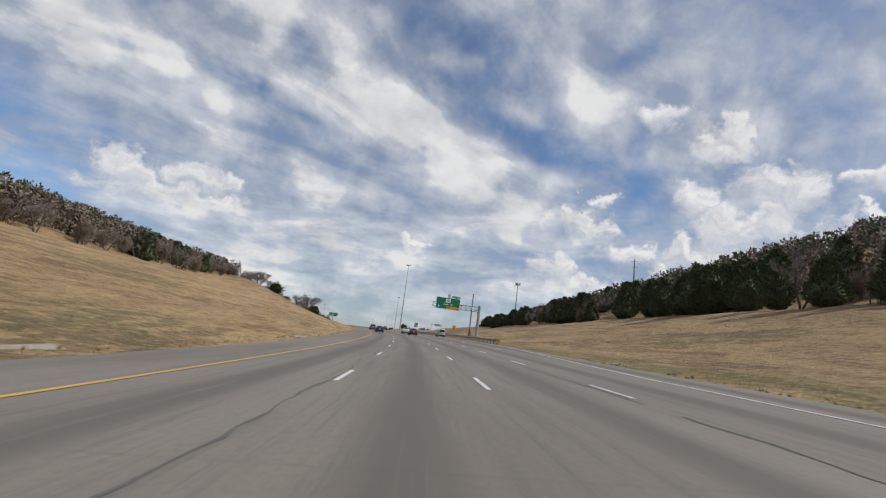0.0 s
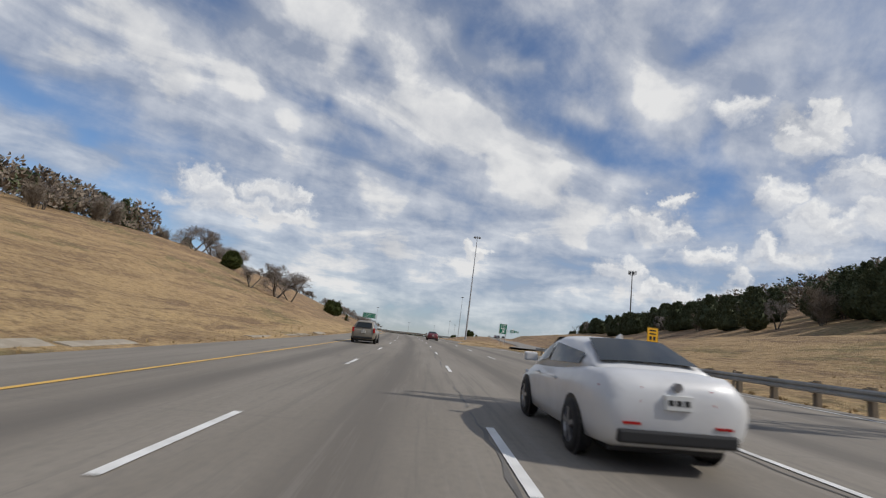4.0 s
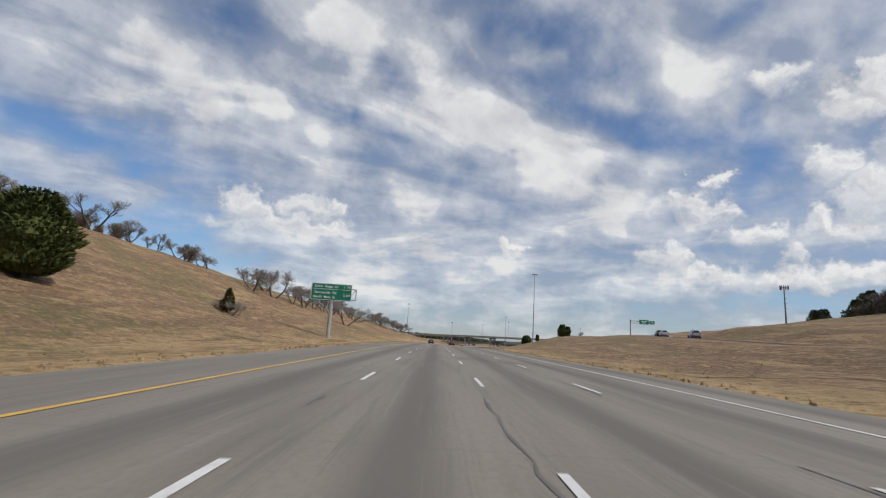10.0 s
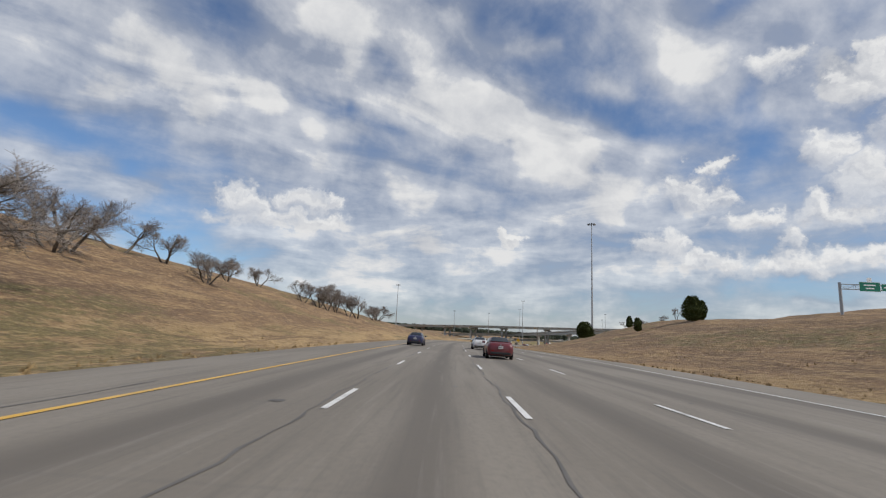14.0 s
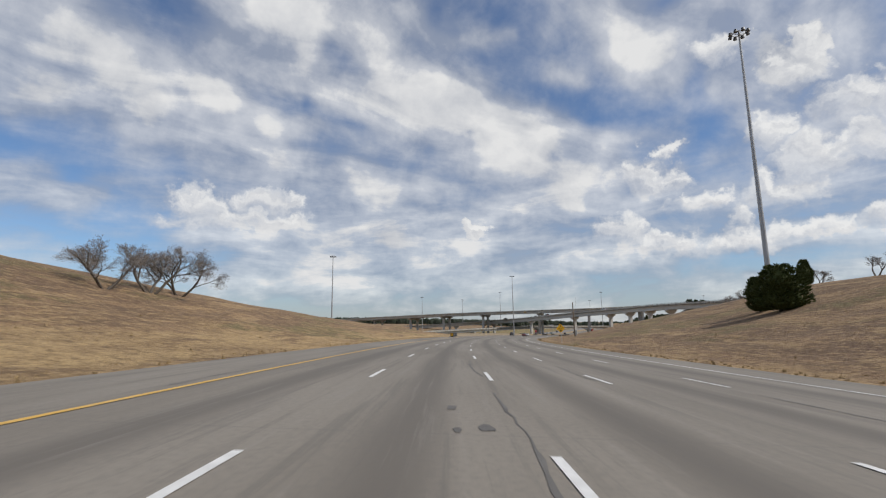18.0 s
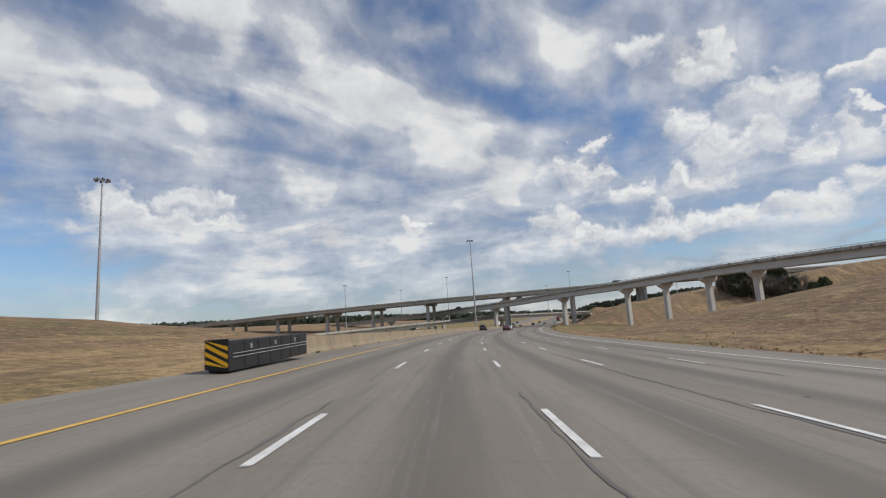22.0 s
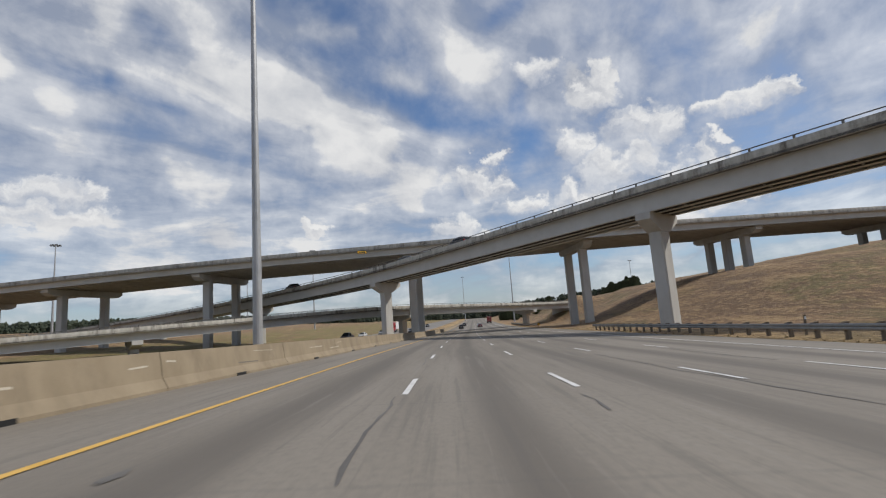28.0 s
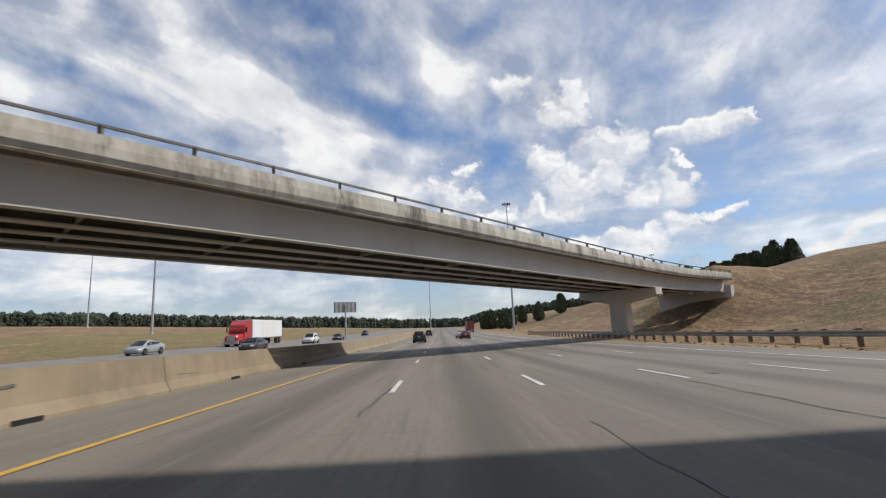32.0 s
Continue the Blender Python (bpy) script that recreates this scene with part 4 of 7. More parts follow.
def bent(m, z_top, z_ground, span, columns, cap_h, group, col=1.15, hammer=False, label="light grey concrete bridge pier with a broad cap"):
    """A pier: cap across the deck and its columns. m: pose at the cap's top, x across the deck."""
    e = thing("bridge_pier", m, label, "bridge pier", group)
    h = z_top - z_ground
    hs = span / 2
    cap = bmesh.new()
    if hammer:
        outline = [(-hs, 0), (hs, 0), (hs, -0.75), (col * 0.62, -cap_h), (-col * 0.62, -cap_h), (-hs, -0.75)]
    else:
        outline = [(-hs, 0), (hs, 0), (hs, -0.55 * cap_h), (hs - 1.3, -cap_h), (-hs + 1.3, -cap_h), (-hs, -0.55 * cap_h)]
    add_prism(cap, outline, -col * 0.55, col * 0.55)
    bmesh.ops.bevel(cap, geom=cap.edges[:], offset=0.03, segments=1, affect="EDGES")
    part("cap", cap, CONCRETE, e)
    xs = [0.0] if columns == 1 else [(-0.5 + i / (columns - 1)) * span * (0.563 if span > 15 else 0.47) for i in range(columns)]
    for x in xs:
        c = bmesh.new()
        w = col / 2 * (1.25 if hammer else 1.0)
        k = 0.16
        add_prism(c, [(x - w, -h - 1.0), (x + w, -h - 1.0), (x + w, -cap_h + 0.05), (x - w, -cap_h + 0.05)], -col / 2, col / 2)
        es = [ed for ed in c.edges if abs(ed.verts[0].co.z - ed.verts[1].co.z) > 1]
        bmesh.ops.bevel(c, geom=es, offset=k, segments=1, affect="EDGES")
        part("column", c, CONCRETE, e)
    return e


def bent_pose(points, i, z=None):
    a, b = Vector(points[max(i - 1, 0)]), Vector(points[min(i + 1, len(points) - 1)])
    d = b - a
    p = points[i]
    return pose(p[0], p[1], p[2] if z is None else z, 0, 0, math.degrees(math.atan2(d.y, d.x)) - 90)


def zg(x, y):
    return float(ground_world(np.array([x]), np.array([y]))[0])


# the curved ramp that comes off the hill and passes over the highway
RAMP_DEPTH = 1.95
RAMP = [(60.0, 590.0, 10.2), (50.0, 640.0, 10.5), (34.0, 684.0, 10.5), (15.0, 730.0, 10.3), (-5.0, 773.5, 10.2), (-11.0, 788.5, 10.0), (-17.2, 805.5, 9.6), (-24.7, 822.5, 9.1), (-41.6, 856.3, 8.15), (-68.9, 905.4, 6.0), (-99.5, 944.0, 4.2), (-138.0, 985.0, 2.5), (-184.0, 1024.0, 0.6), (-236.0, 1062.0, -1.5)]
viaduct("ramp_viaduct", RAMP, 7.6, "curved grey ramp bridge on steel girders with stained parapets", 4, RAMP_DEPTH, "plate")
for i in range(2, len(RAMP) - 1):
    x, y, z = RAMP[i]
    bent(bent_pose(RAMP, i), z, min(zg(x, y), z - 2.2), 6.4, 1, 2.0, "piers of the ramp bridge", 1.55, True, "pale concrete hammerhead pier under the ramp bridge")

# the wide viaduct that crosses behind it
WIDE = [(118.0, 905.0, 14.9), (62.0, 906.8, 14.6), (16.0, 909.8, 13.9), (-23.3, 912.0, 12.9), (-60.5, 921.0, 12.4), (-106.5, 933.5, 11.9), (-142.0, 945.0, 11.3), (-174.0, 956.0, 10.6), (-212.0, 970.0, 9.7), (-250.0, 985.0, 8.6), (-290.0, 1002.0, 7.4), (-332.0, 1021.0, 6.1), (-376.0, 1042.0, 4.8), (-422.0, 1066.0, 3.4)]
viaduct("wide_viaduct", WIDE, 25.0, "wide grey concrete viaduct on many girders crossing the highway", 11, 1.35, "beam", False)
for i in range(1, len(WIDE) - 1):
    x, y, z = WIDE[i]
    narrow = i == 3
    bent(bent_pose(WIDE, i) @ Matrix.Translation((0.9 if narrow else 0.0, 0, 0)), z, min(zg(x, y), z - 2.0), 18.8 if narrow else 21.8, 3 if i in (1, 2) else 2, 1.5, "piers of the wide viaduct", 1.7, False, "pale concrete bent with columns under the wide viaduct")

# the low curved bridge behind both
LOW = [(2.5, 978.3, -1.55), (-15.2, 970.2, -1.3), (-62.0, 941.6, -0.4), (-80.0, 931.4, -0.6), (-102.0, 917.4, -1.4), (-116.0, 908.8, -1.9), (-142.0, 895.0, -2.8), (-176.0, 872.0, -4.0), (-206.0, 850.0, -4.8)]
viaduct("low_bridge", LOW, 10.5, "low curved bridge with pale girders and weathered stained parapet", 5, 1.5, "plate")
for i in (1, 2, 5, 6):
    x, y, z = LOW[i]
    bent(bent_pose(LOW, i), z, min(zg(x, y), z - 1.6), 9.0, 1, 1.5, "piers of the low bridge", 1.6, True, "concrete pier with a tapered cap under the low bridge")


def abutment(points, width, label):
    """The solid end of a bridge, set into the bank."""
    m = bent_pose(points, 0)
    e = thing("bridge_abutment", m, label, "abutment")
    side = 1.0 if (m.inverted() @ Vector(points[1])).y < 0 else -1.0
    low = min(zg(points[0][0], points[0][1]) - points[0][2], -1.0) - 1.5
    part("breast_wall", box(-width / 2 + 0.4, width / 2 - 0.4, min(0, side * 1.2), max(0, side * 1.2), low, 0.9, 0.03), CONCRETE, e)
    return e


abutment(LOW, 10.6, "pale concrete abutment at the end of the low bridge")

# ---- beside the road ----
def kerb_run(s0, s1, o, seed):
    """A low kerb at the foot of the bank, in cast pieces, each a part."""
    rnd = random.Random(seed)
    root = thing("drainage_kerb", Matrix.Identity(4), "pale broken concrete kerb along the foot of the grass bank", "kerb")
    s = s0
    while s < s1:
        ln = rnd.uniform(3.4, 4.6)
        if rnd.random() > 0.42:
            h = rnd.uniform(0.04, 0.16)
            w = rnd.uniform(0.35, 0.65)
            st = stations_along(s, s + ln - rnd.uniform(0.05, 0.6), o - rnd.uniform(0.0, 0.35), -0.05, 2.0)
            part("kerb_piece", sweep(st, [(0.0, -0.1), (0.04, 0.10), (-0.12, h), (-w, h + rnd.uniform(0.0, 0.12)), (-w - 0.1, -0.1)]), KERB, root)
        s += ln


kerb_run(-20, 175, -9.5, 3)


def verge_clumps():
    """Ragged tufts of dead grass along both edges of the paving and over the banks."""
    rnd = random.Random(9)
    verts, faces = [], []

    def tuft(p, size, n):
        for _ in range(n):
            a = rnd.uniform(0, 2 * math.pi)
            r = size * rnd.uniform(0.1, 0.7)
            b = Vector((p.x + math.cos(a) * r, p.y + math.sin(a) * r, p.z - 0.03))
            d = Vector((math.cos(a + 1.57), math.sin(a + 1.57), 0)) * size * rnd.uniform(0.10, 0.22)
            tip = b + Vector((rnd.uniform(-0.3, 0.3) * size, rnd.uniform(-0.3, 0.3) * size, size * rnd.uniform(0.35, 0.9)))
            k = len(verts)
            verts.extend((b - d, b + d, tip))
            faces.append((k, k + 1, k + 2))

    for side in (-1, 1):
        s = -20.0
        while s < 1000:
            e = lerp_table(LEFT_TOE if side < 0 else RIGHT_TOE, s) + side * rnd.uniform(0.15, 1.3)
            if not (side < 0 and s > 652) :
                tuft(on_ground(s, e), rnd.uniform(0.08, 0.24), 7)
            s += 0.55 if s < 700 else 0.9
    for _ in range(9000):
        s = rnd.uniform(0, 990)
        side = rnd.choice((-1, 1))
        if side < 0 and s > 650:
            continue
        e = lerp_table(LEFT_TOE if side < 0 else RIGHT_TOE, s)
        o = e + side * (1.0 + 34.0 * rnd.random() ** 1.5)
        tuft(on_ground(s, o), rnd.uniform(0.08, 0.20), 5)
    me = bpy.data.meshes.new("grass_tufts")
    me.from_pydata(verts, [], faces)
    me.materials.append(TUFT)
    tagged(new("grass_tufts", me), "ragged tufts of dead straw-coloured grass on the banks", "grass", kind="stuff")


TUFT = mat_leaf("straw_tufts", (0.22, 0.15, 0.072), (0.40, 0.285, 0.14))
verge_clumps()


def median_barrier(s0, s1):
    """Sloped concrete safety barrier in cast lengths, with drain slots at its foot."""
    root = thing("median_barrier", Matrix.Identity(4), "tan concrete median barrier with drain slots and joints", "barrier")
    prof = [(0.0, -0.05), (0.0, 0.08), (-0.14, 0.33), (-0.24, 1.02), (-0.46, 1.02), (-0.56, 0.33), (-0.70, 0.08), (-0.70, -0.05)]
    s, k = s0, 0
    while s < s1:
        e = min(s + 9.1, s1)
        part("barrier_length", sweep(stations_along(s, e - 0.03, -8.35, 0.0, 3.0), prof), BARRIER, root)
        if k % 1 == 0:
            st = stations_along(s + 4.0, s + 4.7, -8.34, 0.0, 0.7)
            part("drain_slot", sweep(st, [(0.012, 0.0), (0.012, 0.10), (-0.10, 0.10), (-0.10, 0.0)]), BLACK, root)
        s, k = s + 9.1, k + 1
    return root


barrier = median_barrier(668.0, 1500.0)


def barrier_scuffs():
    """Pale scrapes and dark tyre rubs on the traffic side of the barrier."""
    rnd = random.Random(77)
    pale = mat_mottled("scraped_concrete", (0.42, 0.37, 0.29), (0.52, 0.47, 0.38), 0.9, 3.0, bump=0.0, src="Position")
    for k in range(46):
        s = rnd.uniform(690, 985)
        z = rnd.uniform(0.40, 0.85)
        h = rnd.uniform(0.015, 0.06)
        x = -0.14 - (z - 0.33) * 0.145 + 0.006
        st = stations_along(s, s + rnd.uniform(0.4, 2.6), -8.35, 0.0, 0.8)
        rise = rnd.uniform(-0.03, 0.05)
        st = [(p + Vector((0, 0, rise * i)), sd) for i, (p, sd) in enumerate(st)]
        part("scuff", sweep(st, [(x, z), (x - h * 0.145, z + h), (x - h * 0.145 - 0.03, z + h), (x - 0.03, z)]), pale if k % 3 else SEAL, barrier)


barrier_scuffs()


def crash_cushion(s, o):
    """Black water-filled cushion at the barrier's nose, with a striped board."""
    e = thing("crash_cushion", heading_pose(s, o, bank(s) * o), "black plastic crash cushion with a yellow and black striped nose", "crash cushion")
    for i in range(7):
        part("cushion_cell", box(-0.36, 0.36, i * 1.15 + 0.12, i * 1.15 + 1.24, 0.04, 1.06, 0.05), TRIM, e)
    board = part("marker_board", box(-0.40, 0.40, -0.02, 0.04, 0.15, 1.12, 0.01), BLACK, e, "black marker board")
    for i in range(4):
        bm = bmesh.new()
        z = 0.18 + i * 0.27
        q = [(-0.38, z + 0.30), (-0.38, z + 0.16), (0.38, z - 0.26), (0.38, z - 0.12)]
        vs = [bm.verts.new((x, -0.026, min(max(zz, 0.17), 1.10))) for x, zz in q]
        bm.faces.new(vs)
        part("stripe", bm, YELLOW_SIGN, board, "yellow stripe")
    for i in (1, 3, 5):
        part("cable_eye", box(0.36, 0.42, i * 1.15 + 0.5, i * 1.15 + 0.6, 0.72, 0.9, 0.01), STEEL, e)
    for z in (0.5, 0.62):
        part("cable", rod((0.40, 0.3, z), (0.40, 8.0, z + 0.02), 0.015), STEEL, e)
    return e


crash_cushion(659.0, -7.5)


def guardrail(s0, s1, o, end_marker=True, post_step=1.9, flare=0.0, label="weathered steel W-beam guardrail on timber posts", start_turn=True):
    """W-beam rail on posts; each post is a part."""
    root = thing("guardrail", Matrix.Identity(4), label, "guardrail")
    n = int((s1 - s0) / post_step)
    table = [(s0 - 5, o + flare), (s0 + 8, o + flare * 0.25), (s0 + 18, o), (s1 + 5, o)]
    st = []
    for s in np.linspace(s0, s1, max(4, int((s1 - s0) / 2.0))):
        oo = lerp_table(table, s)
        h = axis(s)[3]
        st.append((on_ground(s, oo) , Vector((math.cos(h), math.sin(h), 0))))
    w = [(-0.04, 0.44), (-0.075, 0.48), (-0.075, 0.53), (-0.02, 0.585), (-0.075, 0.64), (-0.075, 0.69), (-0.04, 0.74), (-0.03, 0.74), (-0.06, 0.69), (-0.06, 0.645), (0.0, 0.585), (-0.06, 0.525), (-0.06, 0.48), (-0.03, 0.44)]
    part("rail", sweep(st, w), RAIL_STEEL, root, "corrugated steel rail")
    post = mesh_from(box(-0.09, 0.09, -0.09, 0.09, -0.35, 0.82, 0.012), "post")
    block = mesh_from(box(-0.02, 0.14, -0.07, 0.07, 0.42, 0.78, 0.01), "block")
    for i in range(n + 1):
        s = s0 + 0.6 + i * post_step
        if s > s1:
            break
        oo = lerp_table(table, s)
        h = axis(s)[3]
        p = on_ground(s, oo)
        m = pose(p.x, p.y, p.z, 0, 0, math.degrees(h))
        q = part("post", post, TIMBER, root, m=m @ Matrix.Translation((0.22, 0, 0)))
        part("block", block, TIMBER, q, m=Matrix.Translation((-0.20, 0, 0)))
    if end_marker:
        p = on_ground(s0, o + flare)
        m = pose(p.x, p.y, p.z, 0, 0, math.degrees(axis(s0)[3]))
        part("end_terminal", add_box(bmesh.new(), -0.30, 0.16, -0.05, 1.9, 0.40, 0.86, None, 0.02), RAIL_STEEL, root, "galvanised end terminal", m=m)
        b = part("marker_board", box(-0.36, 0.26, -0.11, -0.07, 0.30, 0.92, 0.005), YELLOW_SIGN, root, "yellow end marker with black stripes", m=m)
        for i in range(3):
            bm = bmesh.new()
            z = 0.40 + i * 0.22
            vs = [bm.verts.new((x, -0.114, min(max(zz, 0.305), 0.915))) for x, zz in ((-0.35, z - 0.16), (-0.35, z - 0.05), (0.25, z + 0.24), (0.25, z + 0.13))]
            bm.faces.new(vs)
            part("stripe", bm, BLACK, b, "black stripe")
    return root


guardrail(73.0, 168.0, 13.4, True, 1.9, 0.9)
guardrail(820.0, 884.0, 17.1, True, 1.9, 0.8)
guardrail(952.0, 1040.0, 18.4, True, 1.9, 0.8)


# ---- other carriageways, laid on the ground ----
def ground_strip(name, path, width, material, label, lift=0.10, step=4.0):
    """A road ribbon along (s, o) points, lying on the ground, with sloped edges into it."""
    st = smooth_line([Vector((*at(s, o).xy, 0)) for s, o in path], step)
    verts, faces = [], []
    across = [-0.5 * width - 0.35] + [width * (j / 6 - 0.5) for j in range(7)] + [0.5 * width + 0.35]
    for p, sd in st:
        q = [p + sd * a for a in across]
        zs = ground_world(np.array([v.x for v in q]), np.array([v.y for v in q]))
        mid = float(zs[1:8].mean())
        for j, v in enumerate(q):
            z = max(float(zs[j]), mid * 0.6 + float(zs[j]) * 0.4) + lift
            verts.append((v.x, v.y, float(zs[j]) - 0.35 if j in (0, 8) else z))
    n = len(across)
    for i in range(len(st) - 1):
        for j in range(n - 1):
            faces.append((i * n + j, i * n + j + 1, (i + 1) * n + j + 1, (i + 1) * n + j))
    me = bpy.data.meshes.new(name)
    me.from_pydata(verts, [], faces)
    me.materials.append(material)
    return tagged(new(name, me), label, "road", kind="structure")


ground_strip("exit_ramp", [(s, o) for s, o in zip(EXIT_S, EXIT_O) if s > 160], 7.4, RAMP_ROAD, "pale concrete exit ramp climbing the grass bank", 0.12)
ground_strip("opposite_carriageway", [(745, -26.6), (800, -26.5), (880, -26.5), (980, -27.0), (1100, -27.5), (1300, -28.0), (1700, -28.0)], 17.0, RAMP_ROAD, "opposite carriageway in pale concrete beyond the barrier", 0.14)

# ---- signs, masts and poles ----
FACE = pose(0, 0, 0, 90, 0, 0)      # turns lettering to face back down the road


def sign_panel(parent, x0, x1, z0, z1, material, y=0.0, border=True, name="panel", label="", edge=LEGEND, rad=0.12):
    """A flat sheet sign with its thin border, facing -y."""
    p = part(name, box(x0, x1, y - 0.015, y + 0.015, z0, z1, 0.006), material, parent, label)
    if border:
        t = 0.05 if (x1 - x0) > 1.5 else 0.025
        for a, b, c, d in ((x0 + t * .4, x1 - t * .4, z1 - t * 1.4, z1 - t * .4), (x0 + t * .4, x1 - t * .4, z0 + t * .4, z0 + t * 1.4), (x0 + t * .4, x0 + t * 1.4, z0 + t * 1.4, z1 - t * 1.4), (x1 - t * 1.4, x1 - t * .4, z0 + t * 1.4, z1 - t * 1.4)):
            part("border", box(a, b, y - 0.019, y - 0.015, c, d), edge, p)
    return p


def write(parent, body, x, z, size, material=LEGEND, y=-0.021, spread=1.05):
    return text(body, size, material, parent, Matrix.Translation((x, y, z)) @ FACE, spread=spread)


def arrow_up_right(parent, x, z, size, material, y=-0.021):
    bm = bmesh.new()
    pts = [(-0.45, -0.33), (-0.33, -0.45), (0.17, 0.05), (0.17, -0.22), (0.45, -0.22), (0.45, 0.45), (-0.22, 0.45), (-0.22, 0.17), (0.05, 0.17)]
    vs = [bm.verts.new((x + a * size, y, z + b * size)) for a, b in pts]
    bm.faces.new(vs)
    return part("arrow", bm, material, parent)


def truss(bm, a, b, h, w, bays, r=0.045):
    """A four-chord truss between two points."""
    a, b = Vector(a), Vector(b)
    for dz in (0, h):
        for dy in (0, w):
            add_rod(bm, a + Vector((0, dy, dz)), b + Vector((0, dy, dz)), r * 1.3, sides=6)
    for i in range(bays + 1):
        p = a.lerp(b, i / bays)
        for dy in (0, w):
            add_rod(bm, p + Vector((0, dy, 0)), p + Vector((0, dy, h)), r, sides=4)
        for dz in (0, h):
            add_rod(bm, p + Vector((0, 0, dz)), p + Vector((0, w, dz)), r, sides=4)
        if i < bays:
            q = a.lerp(b, (i + 1) / bays)
            u, v = (0, h) if i % 2 else (h, 0)
            for dy in (0, w):
                add_rod(bm, p + Vector((0, dy, u)), q + Vector((0, dy, v)), r * 0.8, sides=4)
    return bm


def exit_gantry():
    s = 124.0
    g = on_ground(s, 22.4)
    base = at(s, 0.0)
    e = thing("overhead_sign", pose(g.x, g.y, g.z, 0, 0, math.degrees(axis(s)[3]) - 1.0), "green overhead exit sign on a cantilever truss beside the highway", "road sign")
    z0 = base.z - g.z
    post = part("post", rod((0, 0.6, -0.3), (0, 0.6, z0 + 10.0), 0.42, 0.36, 16), STEEL, e, smooth=False)
    part("base_flange", box(-0.6, 0.6, 0.0, 1.2, -0.25, 0.12, 0.03), CONCRETE, post, "concrete footing")
    part("truss", truss(bmesh.new(), (-12.6, 0.25, z0 + 8.3), (0.2, 0.25, z0 + 8.3), 1.25, 0.75, 10), STEEL, e, "galvanised lattice arm")
    p = sign_panel(e, -11.9, -5.5, z0 + 7.85, z0 + 10.9, GREEN_SIGN, 0.0, label="green panel")
    write(p, "Clark  Rd", -8.75, z0 + 9.12, 0.62)
    sh = sign_panel(p, -9.35, -8.05, z0 + 9.6, z0 + 10.6, LEGEND, -0.03, False, "route_shield", "white route plate")
    write(sh, "408", -8.7, z0 + 10.02, 0.55, BLACK, -0.05)
    write(sh, "SPUR", -8.7, z0 + 10.46, 0.17, BLACK, -0.05)
    y = sign_panel(p, -9.0, -5.62, z0 + 7.9, z0 + 8.62, YELLOW_SIGN, -0.03, False, "exit_only_panel", "yellow panel")
    write(y, "EXIT", -8.25, z0 + 8.26, 0.46, BLACK, -0.05)
    write(y, "ONLY", -6.32, z0 + 8.26, 0.46, BLACK, -0.05)
    arrow_up_right(y, -7.28, z0 + 8.26, 0.5, BLACK, -0.048)
    arrow_up_right(p, -11.2, z0 + 8.45, 0.5, LEGEND)
    tab = sign_panel(e, -7.85, -5.5, z0 + 10.94, z0 + 11.55, GREEN_SIGN, 0.0, name="exit_tab", label="green exit tab")
    write(tab, "EXIT 460", -6.67, z0 + 11.24, 0.42)
    hc = sign_panel(e, -9.0, -8.15, z0 + 10.94, z0 + 11.85, LEGEND, 0.0, False, "hazard_plate", "white plate")
    write(hc, "HC", -8.575, z0 + 11.4, 0.42, BLACK)
    ring = bmesh.new()
    for i in range(20):
        a, b = 2 * math.pi * i / 20, 2 * math.pi * (i + 1) / 20
        add_rod(ring, (-8.575 + 0.36 * math.cos(a), -0.02, z0 + 11.4 + 0.36 * math.sin(a)), (-8.575 + 0.36 * math.cos(b), -0.02, z0 + 11.4 + 0.36 * math.sin(b)), 0.022, sides=4)
    part("ring", ring, BLACK, hc)
    w = on_ground(126.9, 20.9)
    pole = thing("camera_pole", Matrix.Translation(w), "tall weathered timber pole with a small traffic camera and a box", "pole")
    part("shaft", rod((0, 0, -0.3), (0.05, 0, 11.4), 0.19, 0.13, 10), TIMBER, pole)
    part("camera_head", box(-0.12, 0.20, -0.12, 0.12, 11.35, 11.62, 0.03), STEEL, pole, "small grey camera")
    part("cabinet", box(0.18, 0.55, -0.25, 0.25, 0.3, 1.5, 0.02), STEEL, pole, "grey metal cabinet")
    part("whip_aerial", rod((0.75, 0, 10.0), (0.75, 0, 12.6), 0.02, 0.01, 5), STEEL_DARK, pole)
    part("aerial_arm", rod((0.05, 0, 10.1), (0.75, 0, 10.0), 0.025, sides=5), STEEL_DARK, pole)


exit_gantry()


def post_sign(s, o, w, z0, z1, material, name, label, posts, post_mat=STEEL, turn=0.0, r=0.05):
    g = on_ground(s, o)
    e = thing(name, pose(g.x, g.y, g.z, 0, 0, math.degrees(axis(s)[3]) + turn), label, "road sign")
    for x in posts:
        part("post", rod((x, 0.06, -0.3), (x, 0.06, z1 - 0.1), r, sides=8), post_mat, e)
    return e


def gore_sign():
    e = post_sign(212.5, 18.9, 1.2, 2.0, 3.9, GREEN_SIGN, "exit_sign", "green exit number sign on two slim steel posts", (-0.52, 0.52))
    p = sign_panel(e, -0.78, 0.78, 2.1, 4.15, GREEN_SIGN)
    write(p, "EXIT", 0, 3.75, 0.46)
    write(p, "460", 0, 3.2, 0.62)
    arrow_up_right(p, 0, 2.55, 0.62, LEGEND)


gore_sign()


